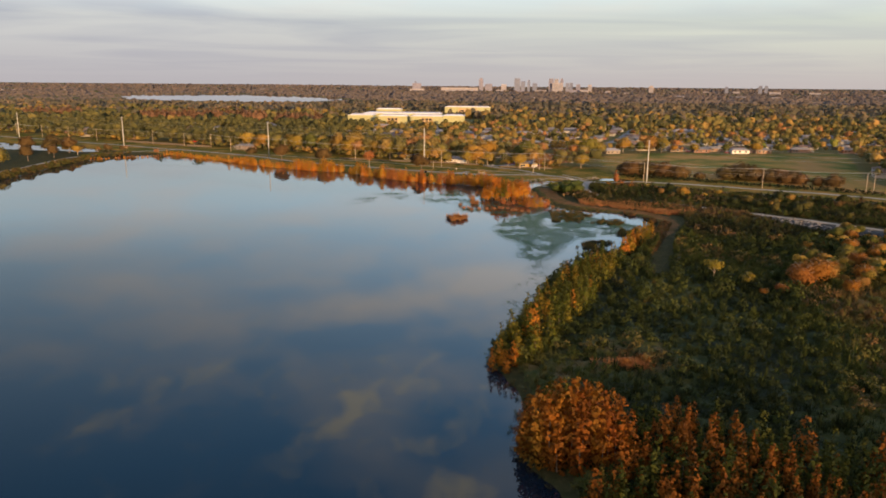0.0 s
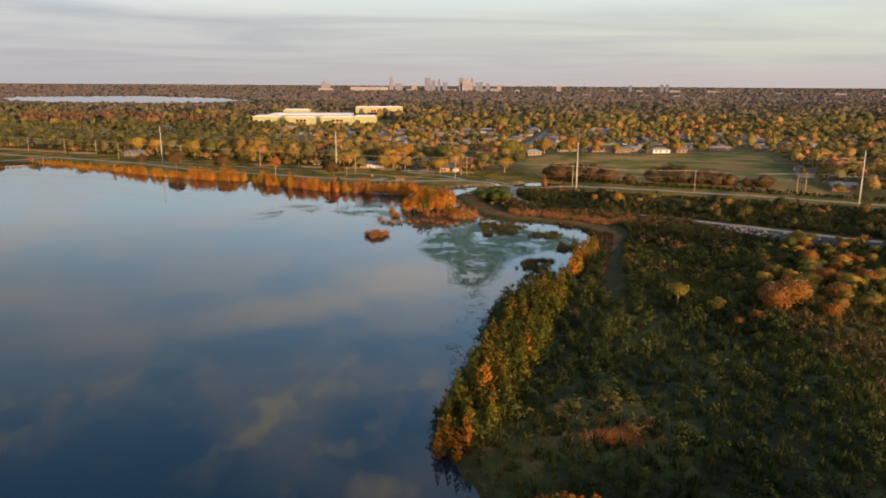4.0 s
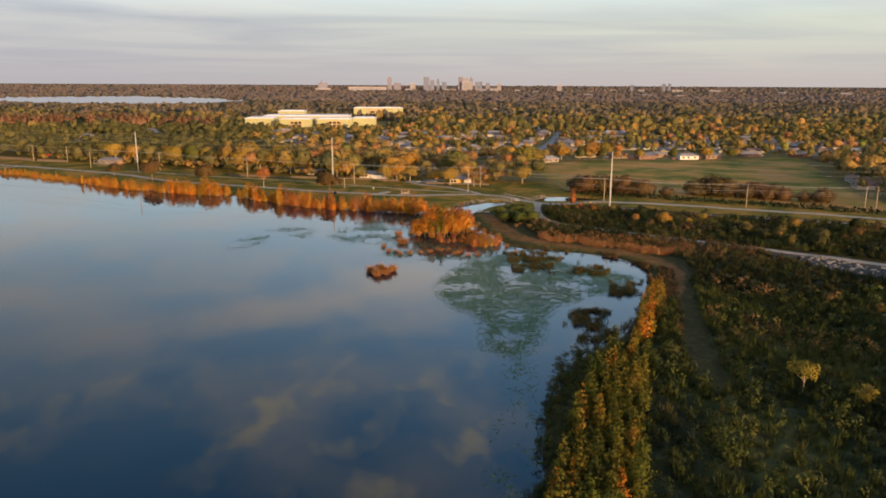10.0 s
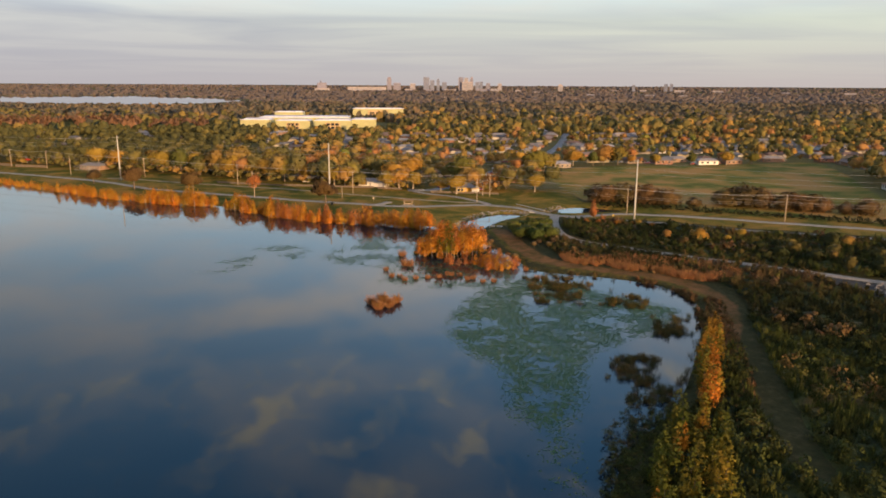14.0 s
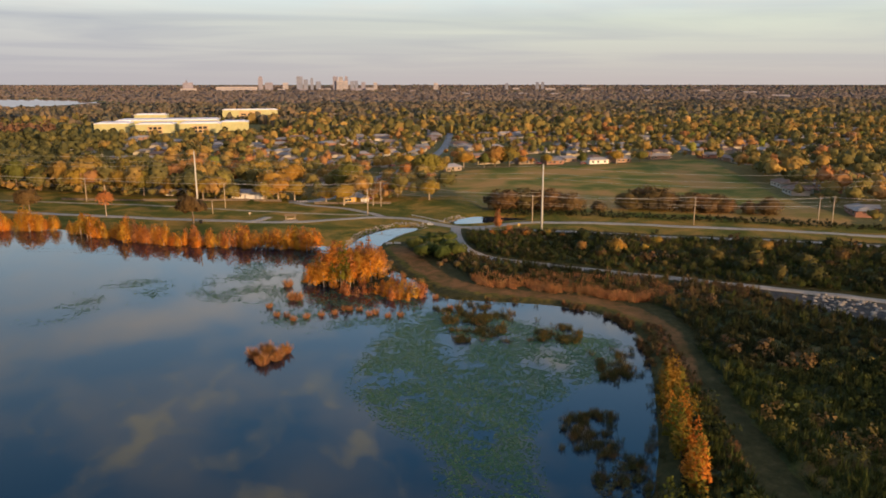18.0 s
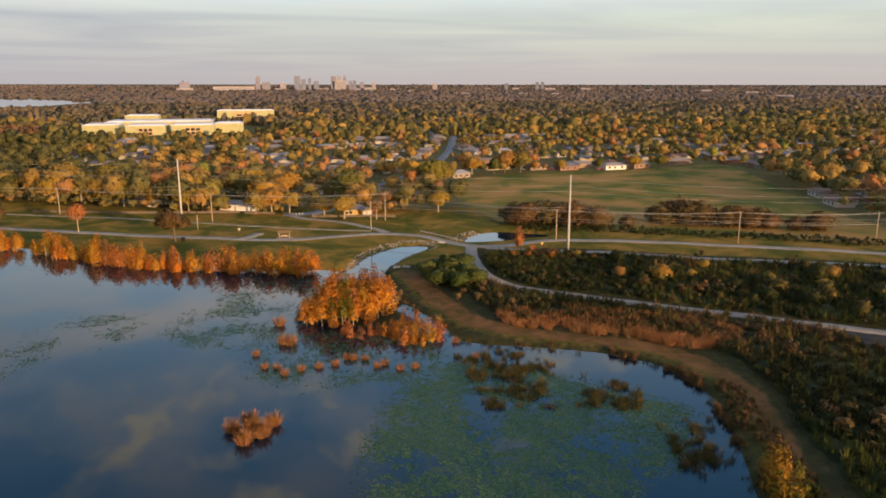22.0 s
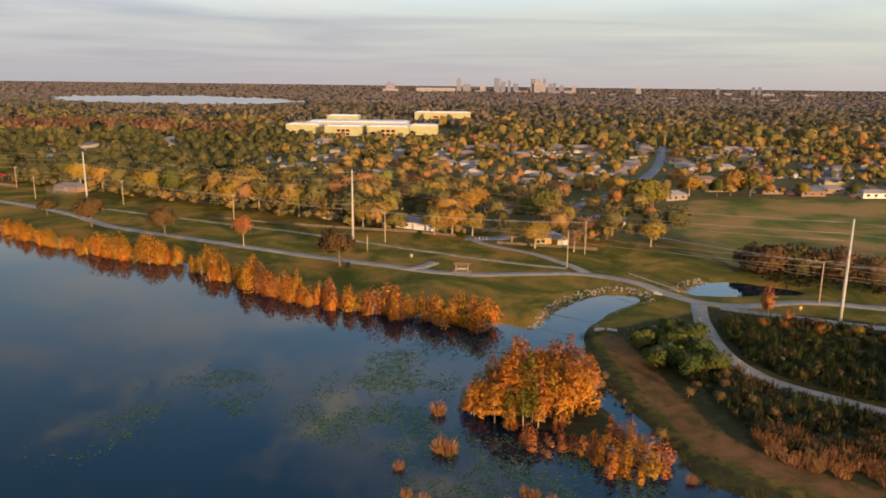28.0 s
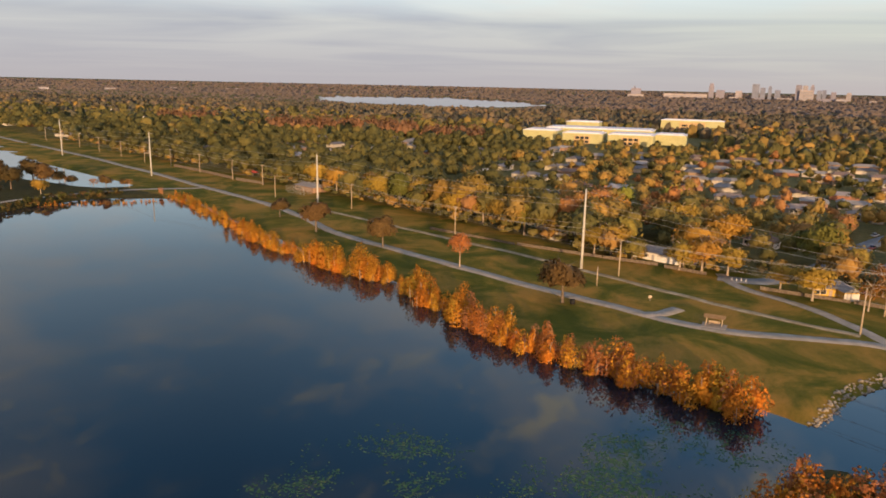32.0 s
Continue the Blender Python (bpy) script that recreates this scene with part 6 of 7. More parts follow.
plate_me = Build().box(-0.45, 0.45, -0.45, 0.45, -0.3, 0.12, 0.05).mesh("base_plate", CONCRETE)
ARMS = [(1, 25.6), (-1, 23.2), (1, 20.8), (1, 15.0), (-1, 14.0)]
tall_pole = None
for k, (x, y) in enumerate(TALL):
    x2, y2 = TALL[min(k + 1, len(TALL) - 1)]
    x1, y1 = TALL[max(k - 1, 0)]
    turn = math.degrees(math.atan2(y2 - y1, x2 - x1)) + 90
    z = float(ground_z(x, y))
    if tall_pole is None:
        tall_pole = thing("transmission_pole", x, y, z, turn, "tall pale concrete transmission pole on the levee", "pole", "transmission poles")
        piece("shaft", shaft, tall_pole), piece("cap", cap_me, tall_pole), piece("base_plate", plate_me, tall_pole)
        for side, h in ARMS:
            a = piece("insulator", arm_me, tall_pole)
            a.matrix_basis = pose(0, 0, h, 0, 0, 0 if side > 0 else 180)
    else:
        copy_thing(tall_pole, pose(x, y, z, 0, 0, turn))

WOODEN = [(-571.7, 801.4), (-531.9, 782), (-493, 763), (-453, 743), (-414.6, 724.8), (-375, 704.5), (-343.5, 693.6), (-305.7, 675), (-268.8, 657.5), (-239, 644), (-160, 598), (-95.3, 560), (-27, 522), (45.2, 508), (101, 452.5), (165, 432), (221, 418), (290, 384)]
pole_me = Build().tube([(0, 0, -1), (0, 0, 6), (0, 0, 12)], [0.24, 0.2, 0.15], 9).mesh("shaft", WOOD, True)
cross_me = Build().box(-1.2, 1.2, -0.06, 0.06, 11.2, 11.35).mesh("crossarm", WOOD)
knob_me = Build().tube([(0, 0, 11.35), (0, 0, 11.6)], [0.06, 0.05], 6).mesh("insulator", WIRE)
wooden = None
for k, (x, y) in enumerate(WOODEN):
    x2, y2 = WOODEN[min(k + 1, len(WOODEN) - 1)]
    x1, y1 = WOODEN[max(k - 1, 0)]
    turn, z = math.degrees(math.atan2(y2 - y1, x2 - x1)) + 90, float(ground_z(x, y))
    if wooden is None:
        wooden = thing("utility_pole", x, y, z, turn, "weathered wooden utility pole with a crossarm", "pole", "utility poles")
        piece("shaft", pole_me, wooden), piece("crossarm", cross_me, wooden)
        for off in (-1.0, 0.5, 1.0):
            piece("insulator", knob_me, wooden).location.x = off
    else:
        copy_thing(wooden, pose(x, y, z, 0, 0, turn))
for x, y, h, lab in ((36, 488, 1.0, "wooden utility pole beside the trail fork"), (-31.9, 507.5, 0.5, "short wooden post on the levee grass"), (221, 426, 0.9, "wooden utility pole beside the meadow"), (-210, 611, 0.95, "wooden pole near the trail bend")):
    e = thing("utility_pole", x, y, float(ground_z(x, y)), 0, lab, "pole", "utility poles")
    e.scale = (1, 1, h)
    piece("shaft", pole_me, e)


def cable(a, b, sag, radius, group):
    pts = [Vector(a).lerp(Vector(b), t) - Vector((0, 0, 4 * sag * t * (1 - t))) for t in [k / 10 for k in range(11)]]
    ob = new("power_cable", Build().tube(pts, [radius] * 11, 4).mesh("power_cable", WIRE, True))
    return tagged(ob, "thin grey power cable sagging between poles", "cable", group)


for line, spots, sag, rad, group in ((TALL, [(1.6 * s, h) for s, h in ARMS], 2.6, 0.034, "cables of the transmission line"), (WOODEN, [(-1.0, 11.6), (0.5, 11.6), (1.0, 11.6), (0.2, 8.5), (0.2, 7.6)], 0.9, 0.03, "cables of the utility line")):
    for (ax, ay), (bx, by) in zip(line, line[1:]):
        d = Vector((bx - ax, by - ay, 0)).normalized()
        side = Vector((-d.y, d.x, 0))
        for off, h in spots:
            p, q = Vector((ax, ay, float(ground_z(ax, ay)) + h)) + side * off, Vector((bx, by, float(ground_z(bx, by)) + h)) + side * off
            cable(p, q, sag, rad, group)

# ---- houses ----


def house_kind(w_, d_, h, wing, wall, roof_m):
    """Meshes of one ranch house: (part name, mesh, offset)."""
    out = []
    b = Build().box(-w_ / 2, w_ / 2, -d_ / 2, d_ / 2, -0.5, h)
    if wing:
        b.box(w_ * 0.12, w_ / 2 - 0.3, -d_ / 2 - wing, -d_ / 2, -0.5, h - 0.01)
    out.append(("wall", b.mesh("wall", wall), (0, 0, 0)))
    e, t, rise = 0.6, 0.14, d_ * 0.19
    r = Build()
    ins = d_ * 0.30
    o = [(-w_ / 2 - e, -d_ / 2 - e), (w_ / 2 + e, -d_ / 2 - e), (w_ / 2 + e, d_ / 2 + e), (-w_ / 2 - e, d_ / 2 + e)]
    v = [(*p, h) for p in o] + [(*p, h + t) for p in o] + [(-w_ / 2 + ins, 0, h + t + rise), (w_ / 2 - ins, 0, h + t + rise)]
    r.add(v, [(3, 2, 1, 0), (0, 1, 5, 4), (1, 2, 6, 5), (2, 3, 7, 6), (3, 0, 4, 7), (4, 5, 9, 8), (6, 7, 8, 9), (5, 6, 9), (7, 4, 8)])
    if wing:
        x0, x1, y0 = w_ * 0.12 - e, w_ / 2 - 0.3 + e, -d_ / 2 - wing - e
        m_ = (x0 + x1) / 2
        r.add([(x0, y0, h + 0.02), (x1, y0, h + 0.02), (x1, 0, h + 0.02), (x0, 0, h + 0.02), (m_, y0, h + rise * 0.8), (m_, 0, h + rise * 0.8)], [(0, 1, 4), (1, 2, 5, 4), (3, 0, 4, 5), (0, 3, 2, 1)])
    out.append(("roof", r.mesh("roof", roof_m), (0, 0, 0)))
    win = Build().box(-0.8, 0.8, -0.06, 0.03, 0, 1.2).mesh("window", GLASS)
    frame_me = Build().box(-0.9, 0.9, -0.04, 0.04, -0.1, 0.0).box(-0.9, 0.9, -0.04, 0.04, 1.2, 1.3).box(-0.9, -0.8, -0.04, 0.04, 0, 1.2).box(0.8, 0.9, -0.04, 0.04, 0, 1.2).mesh("window_frame", TRIM)
    door = Build().box(-0.5, 0.5, -0.05, 0.03, 0, 2.1).mesh("door", DOOR)
    for k, x in enumerate((-w_ * 0.38, -w_ * 0.22)):
        out.append((("window", win, (x, -d_ / 2 - 0.02, 1.0), frame_me)))
    for x in (-w_ * 0.3, w_ * 0.05, w_ * 0.32):
        out.append((("window", win, (x, d_ / 2 + 0.02, 1.0), frame_me)))
    out.append(("door", door, (-w_ * 0.04, -d_ / 2 - 0.02, 0.05)))
    if wing:
        out.append(("garage_door", Build().box(-2.2, 2.2, -0.05, 0.03, 0, 2.2).mesh("garage_door", TRIM), ((w_ * 0.12 + w_ / 2 - 0.3) / 2, -d_ / 2 - wing - 0.02, 0.05)))
    else:
        out.append(("chimney", Build().box(-0.4, 0.4, -0.4, 0.4, h, h + rise + 0.9).mesh("chimney", STONE), (w_ * 0.2, 0.6, 0)))
    return out


def put_house(kind, x, y, turn, label, group="houses of the suburb"):
    e = thing("house", x, y, float(ground_z(x, y)), turn, label, "house", group)
    for p in kind:
        ob = piece(p[0], p[1], e)
        ob.location = p[2]
        if len(p) > 3:
            piece("window_frame", p[3], ob)
    return e


KINDS = [house_kind(15, 9, 2.7, 4, STUCCO, SHINGLE), house_kind(17, 8.5, 2.7, 0, STUCCO, SHINGLE), house_kind(13, 9.5, 2.8, 5, STUCCO, SHINGLE)]
SPECIAL = {0: (house_kind(12, 8.5, 2.7, 4, YELLOW_WALL, DARK_ROOF), "yellow single-storey house with a pale hipped roof"), 1: (house_kind(17, 8.5, 2.7, 0, WHITE_WALL, DARK_ROOF), "white single-storey house behind the levee trees"),
           2: (house_kind(12, 8, 2.8, 0, WHITE_WALL, BROWN_ROOF), "small white house with a brown roof"), 7: (house_kind(15, 8, 2.8, 0, WHITE_WALL, SHINGLE), "cream single-storey house facing the meadow")}
plain = [[p[:3] for p in kind if p[0] in ("wall", "roof")] for kind in KINDS]
first = {}
order = sorted(range(20, len(HOUSES)), key=lambda k: HOUSES[k][1])
FAR_HOUSES = [HOUSES[k] for k in order[270:]]
HOUSES = HOUSES[:20] + [HOUSES[k] for k in order[:270]]
HOUSE_LABELS = ("low stucco house with a garage wing and shingle roof", "long low stucco house with a hipped roof", "square stucco house with a gabled garage wing")
for k, (x, y, turn, kind) in enumerate(HOUSES):
    near = y < 690
    if k in SPECIAL:
        put_house(SPECIAL[k][0], x, y, turn, SPECIAL[k][1])
    elif (kind, near) not in first:
        first[kind, near] = put_house((KINDS if near else plain)[kind], x, y, turn, HOUSE_LABELS[kind])
    else:
        copy_thing(first[kind, near], pose(x, y, float(ground_z(x, y)), 0, 0, turn))


# the houses beyond those: walls and hipped roofs only
for part_name, mat in (("wall", STUCCO), ("roof", FAR_ROOF)):
    b = Build()
    for x, y, turn, kind in FAR_HOUSES:
        m = pose(x, y, float(ground_z(x, y)), 0, 0, turn)
        src = KINDS[kind][0 if part_name == "wall" else 1][1]
        b.add([m @ v.co for v in src.vertices], [tuple(p.vertices) for p in src.polygons])
    if part_name == "wall":
        far_houses = tagged(new("houses_far", b.mesh("houses_far", mat)), "far low houses among the trees", "houses", kind="stuff")
    else:
        tagged(new("house_roofs_far", b.mesh("house_roofs_far", mat)), "far pale shingle roofs among the trees", "roofs", kind="stuff")


# ---- the school ----


def school_block(x0, x1, y0, y1, h, label, bays=True):
    e = thing("school_building", (x0 + x1) / 2, (y0 + y1) / 2, 0.8, 0, label, "building", "school buildings")
    w_, d_ = x1 - x0, y1 - y0
    piece("wall", Build().box(-w_ / 2, w_ / 2, -d_ / 2, d_ / 2, -1, h).mesh("wall", SCHOOL_WALL), e)
    piece("roof", Build().box(-w_ / 2 - 0.4, w_ / 2 + 0.4, -d_ / 2 - 0.4, d_ / 2 + 0.4, h, h + 0.5, 0.15).mesh("roof", SCHOOL_ROOF), e)
    piece("parapet", Build().box(-w_ / 2 + 3, w_ / 2 - 3, -d_ / 2 + 3, d_ / 2 - 3, h + 0.5, h + 1.4, 0.3).mesh("parapet", SCHOOL_ROOF), e)
    if bays:
        piece("bay", Build().box(-w_ * 0.2, w_ * 0.2, -d_ / 2 - 0.35, -d_ / 2 + 0.1, -1, h - 2.2).mesh("bay", TAN_BAY), e)
        for kx in (-0.12, 0.0, 0.12):
            for z in (1.0, 5.0):
                o = piece("window", Build().box(-w_ * 0.045, w_ * 0.045, -0.15, 0.1, 0, 2.6).mesh("window", GLASS), e)
                o.location = (kx * w_, -d_ / 2 - 0.35, z)
    return e


school_block(-146, -105, 1060, 1096, 10.5, "cream two-storey school block with a white roof")
school_block(-99, -54, 1060, 1098, 10.7, "cream two-storey school block with recessed windows")
school_block(-55, -23, 1090, 1122, 10.5, "cream school wing with a white roof", False)
school_block(-196, -158, 1092, 1130, 10, "low school hall with a white roof", False)
school_block(-180, -60, 1135, 1180, 11, "long white-roofed school building behind the blocks", False)
school_block(-173, -132, 1230, 1258, 14, "cream rear school building", False)
school_block(-67, 19, 1400, 1432, 13, "long yellow three-storey building beyond the school")

# ---- distant buildings and skyline ----
FRONT = Vector((-5, 150, 0))


def tower(px_deg, dist, wide, top, mat, label, crown=0, deep=None):
    """A far tower by its bearing (degrees to the right of +y)."""
    a = radians(px_deg)
    x, y = FRONT.x + dist * math.sin(a), FRONT.y + dist * math.cos(a)
    z0 = float(ground_z(x, y))
    d_ = deep or wide
    e = thing("tower_block", x, y, z0, -px_deg, label, "building", "far buildings")
    h = top - z0
    b = Build().box(-wide / 2, wide / 2, -d_ / 2, d_ / 2, -2, h * (0.86 if crown else 1.0), 0.6)
    if crown:
        b.box(-wide * 0.34, wide * 0.34, -d_ * 0.34, d_ * 0.34, h * 0.86, h, 0.8)
    piece("wall", b.mesh("wall", mat), e)
    rows = max(1, int(h / 7))
    for k in range(rows):
        z = 3 + k * 7
        if z + 3 < h * (0.86 if crown else 1.0):
            piece("window", Build().box(-wide * 0.46, wide * 0.46, -d_ / 2 - 0.3, -d_ / 2 + 0.2, z, z + 2.4).mesh("window", TOWER_B), e)
    return e


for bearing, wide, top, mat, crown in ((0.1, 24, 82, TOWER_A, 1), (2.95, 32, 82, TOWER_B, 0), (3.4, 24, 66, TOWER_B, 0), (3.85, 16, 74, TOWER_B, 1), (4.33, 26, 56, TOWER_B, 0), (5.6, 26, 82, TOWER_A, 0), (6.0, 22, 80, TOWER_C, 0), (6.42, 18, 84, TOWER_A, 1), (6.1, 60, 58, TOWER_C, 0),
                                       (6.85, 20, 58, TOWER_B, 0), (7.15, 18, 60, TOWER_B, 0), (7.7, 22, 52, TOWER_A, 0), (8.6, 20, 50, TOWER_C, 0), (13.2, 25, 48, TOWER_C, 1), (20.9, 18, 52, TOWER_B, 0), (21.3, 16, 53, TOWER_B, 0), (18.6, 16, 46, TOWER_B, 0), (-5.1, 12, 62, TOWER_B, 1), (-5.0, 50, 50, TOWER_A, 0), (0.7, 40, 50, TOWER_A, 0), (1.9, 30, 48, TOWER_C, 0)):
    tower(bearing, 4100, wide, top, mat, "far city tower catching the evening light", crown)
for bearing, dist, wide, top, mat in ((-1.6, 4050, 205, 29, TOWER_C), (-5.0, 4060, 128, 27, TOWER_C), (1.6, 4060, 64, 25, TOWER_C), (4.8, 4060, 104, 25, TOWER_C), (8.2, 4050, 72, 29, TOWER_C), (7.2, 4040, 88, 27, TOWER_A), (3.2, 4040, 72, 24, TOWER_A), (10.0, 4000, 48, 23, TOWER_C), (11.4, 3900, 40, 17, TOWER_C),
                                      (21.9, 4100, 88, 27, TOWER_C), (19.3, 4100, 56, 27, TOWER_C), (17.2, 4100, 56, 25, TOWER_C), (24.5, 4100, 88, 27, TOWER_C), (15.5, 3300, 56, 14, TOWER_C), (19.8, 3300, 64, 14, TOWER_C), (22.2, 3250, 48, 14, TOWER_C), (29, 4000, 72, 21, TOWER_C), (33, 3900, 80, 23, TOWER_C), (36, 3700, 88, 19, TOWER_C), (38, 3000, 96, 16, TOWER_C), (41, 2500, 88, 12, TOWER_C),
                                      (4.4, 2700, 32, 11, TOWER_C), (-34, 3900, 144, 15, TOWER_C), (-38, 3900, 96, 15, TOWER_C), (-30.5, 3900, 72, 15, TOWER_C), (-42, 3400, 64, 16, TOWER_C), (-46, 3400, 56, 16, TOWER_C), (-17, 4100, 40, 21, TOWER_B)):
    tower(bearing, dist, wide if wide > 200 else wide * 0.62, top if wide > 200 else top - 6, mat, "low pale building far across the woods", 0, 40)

# ---- rocks, shelter and small things ----
ROCKS = []
for k in range(6):
    r = np.random.default_rng(1500 + k)
    bm = bmesh.new()
    bmesh.ops.create_icosphere(bm, subdivisions=1, radius=0.5)
    for v in bm.verts:
        v.co *= r.uniform(0.7, 1.15)
        v.co.z *= 0.65
    me = bpy.data.meshes.new("stone")
    bm.to_mesh(me), bm.free()
    me.materials.append(STONE)
    ROCKS.append(me)


def riprap(name, line, width, count, label, size=(0.35, 1.0)):
    """A bank of loose stones, each its own piece."""
    x0, y0 = line[len(line) // 2]
    e = thing(name, x0, y0, 0, 0, label, "stones")
    r = np.random.default_rng(int(x0 * 10 + y0))
    seg = [math.dist(a, b) for a, b in zip(line, line[1:])]
    for k in range(count):
        t = r.random() * sum(seg)
        for a, b, s in zip(line, line[1:], seg):
            if t < s:
                break
            t -= s
        t = min(t, s)
        d = ((b[0] - a[0]) / s, (b[1] - a[1]) / s)
        off = (r.random() - 0.5) * width
        x, y = a[0] + d[0] * t - d[1] * off, a[1] + d[1] * t + d[0] * off
        q = r.uniform(*size)
        ob = piece("stone", ROCKS[int(r.integers(6))], e)
        ob.matrix_basis = pose(x - x0, y - y0, max(float(ground_z(x, y)), -0.1) + 0.1 * q, *r.uniform(-25, 25, 2), r.uniform(0, 360)) @ Matrix.Scale(q, 4)
    return e


riprap("stone_bank", [(19.5, 429.5), (27, 448), (37, 460), (47, 465.5), (54, 462), (55.5, 457)], 3.4, 300, "bank of pale broken stones along the channel")
riprap("stone_bank", [(34, 431), (43, 444.5), (51, 451.5), (56, 455)], 2.0, 90, "low edge of pale stones along the channel", (0.3, 0.75))
riprap("stone_bank", [(65, 464), (70, 472), (77, 477)], 4.5, 110, "pale stones round the small pond")
rx_, ry_ = np.meshgrid(np.arange(118, 196, 0.8), np.arange(276, 350, 0.8))
fx, fy = rx_.ravel(), ry_.ravel()
ok = depth_in(RUBBLE_FIELD, fx, fy)
fz = ground_z(fx, fy) + smooth(-0.5, 2.5, ok) * (0.15 + 0.35 * np.array([max(0.0, noise.noise((a * 0.35, b * 0.35, 2.0))) + 0.5 * noise.noise((a * 1.1, b * 1.1, 5.0)) for a, b in zip(fx, fy)]))
i_ = np.arange(fx.size).reshape(rx_.shape)
f = np.stack([i_[:-1, :-1], i_[:-1, 1:], i_[1:, 1:], i_[1:, :-1]], -1).reshape(-1, 4)
f = f[(ok > -0.8)[f].all(1)]
used, f = np.unique(f, return_inverse=True)
tagged(new("rubble_field", mesh_of("rubble_field", np.column_stack([fx, fy, fz])[used], f.reshape(-1, 4), RUBBLE)), "grey field of broken rubble beside the trail", "rubble", kind="stuff")
riprap("rock_pile", [(131, 330), (142, 318), (160, 302)], 18.0, 160, "dark rocky rubble beside the trail", (0.6, 1.8))

# small shelter with a bench on the levee
e = thing("picnic_shelter", 1.6, 480.8, float(ground_z(1.6, 480.8)), -6, "small wooden shelter with a tan roof over a bench", "shelter")
for sx in (-1.9, 1.9):
    for sy in (-0.9, 0.9):
        piece("post", Build().box(sx - 0.07, sx + 0.07, sy - 0.07, sy + 0.07, -0.3, 2.3).mesh("post", WOOD), e)
piece("roof", Build().add([(-2.6, -1.5, 2.2), (2.6, -1.5, 2.2), (2.6, 1.5, 2.2), (-2.6, 1.5, 2.2), (-2.6, 0, 2.9), (2.6, 0, 2.9)], [(0, 1, 5, 4), (2, 3, 4, 5), (1, 2, 5), (3, 0, 4), (0, 3, 2, 1)]).mesh("roof", TAN_ROOF), e)
piece("bench_seat", Build().box(-1.4, 1.4, 0.1, 0.55, 0.42, 0.5).mesh("bench_seat", WOOD), e)
piece("bench_back", Build().box(-1.4, 1.4, 0.55, 0.62, 0.5, 1.0).mesh("bench_back", WOOD), e)
for sx in (-1.2, 1.2):
    piece("bench_leg", Build().box(sx - 0.06, sx + 0.06, 0.12, 0.55, -0.2, 0.42).mesh("bench_leg", WOOD), e)
slab = tagged(new("pavement_slab", Build().box(-3, 3, -2, 2, -0.3, 0.16, 0.03).mesh("slab", GRAVEL)), "pale concrete slab under the shelter", "pavement", kind="structure")
slab.matrix_basis = pose(1.6, 480.2, float(ground_z(1.6, 480.2)), 0, 0, -6)
# dark bin beside the levee tree
e = thing("trash_bin", -35.6, 486.3, float(ground_z(-35.6, 486.3)), 10, "dark round-cornered bin beside the levee tree", "bin")
piece("body", Build().tube([(0, 0, -0.2), (0, 0, 1.2)], [0.65, 0.75], 12).mesh("body", RUBBER, True), e)
piece("lid", Build().tube([(0, 0, 1.2), (0, 0, 1.3), (0, 0, 1.45)], [0.8, 0.8, 0.3], 12).mesh("lid", RUBBER, True), e)
# little trail sign posts
for x, y, lab in ((-15.5, 497, "small pale trail marker post"), (92, 444, "small yellow trail sign on a post")):
    e = thing("sign_post", x, y, float(ground_z(x, y)), 20, lab, "sign")
    piece("post", Build().box(-0.05, 0.05, -0.05, 0.05, -0.3, 1.7).mesh("post", WOOD), e)
    piece("panel", Build().box(-0.45, 0.45, -0.1, -0.05, 0.9, 1.7).mesh("panel", YELLOW_WALL if x > 0 else WOOD), e)
# gate rails where the trails meet
for x, y, turn in ((62, 433, 80), (57, 461, -40)):
    e = thing("trail_gate", x, y, float(ground_z(x, y)), turn, "pale metal trail gate beside the path", "gate")
    for sx in (-1.8, 1.8):
        piece("post", Build().tube([(sx, 0, -0.4), (sx, 0, 1.1)], [0.07, 0.07], 8).mesh("post", TRIM, True), e)
    for z in (0.5, 1.0):
        piece("rail", Build().tube([(-1.8, 0, z), (1.8, 0, z)], [0.05, 0.05], 6).mesh("rail", TRIM, True), e)


# ---- along the gardens ----
FENCES = [[(-341, 693.5), (-301.6, 675), (-265.6, 656), (-238.7, 647)], [(-109, 568), (-68, 552), (-35, 544), (-14, 540.5), (1, 535)], [(15, 524), (27, 521), (39.5, 518), (52, 514)]]
panel_me = Build().box(-1.2, 1.2, 0.02, 0.05, 1.35, 1.45).mesh("rail", BARK)
post_me = Build().box(-0.06, 0.06, -0.06, 0.06, -0.4, 1.9).mesh("post", BARK)
board_me = Build().box(-1.19, 1.19, -0.015, 0.015, 0.05, 1.78).mesh("panel", BARK)
for (ax, ay), (bx, by) in [ends for line in FENCES for ends in zip(line, line[1:])]:
    length = math.dist((ax, ay), (bx, by))
    turn = math.degrees(math.atan2(by - ay, bx - ax))
    e = thing("garden_fence", ax, ay, float(ground_z(ax, ay)), turn, "weathered board fence at the garden edge", "fence", "garden fences")
    e.scale.z = 1.0 if ax < -150 else 0.62
    for k in range(int(length / 2.4)):
        piece("panel", board_me, e).location.x = 1.2 + 2.4 * k
        piece("rail", panel_me, e).location.x = 1.2 + 2.4 * k
        piece("post", post_me, e).location = (2.4 * k, 0.1, 0)

# white bollards at the street's end
bollard_me = Build().tube([(0, 0, -0.3), (0, 0, 0.95), (0, 0, 1.02)], [0.11, 0.11, 0.05], 10).mesh("post", WHITE_WALL, True)
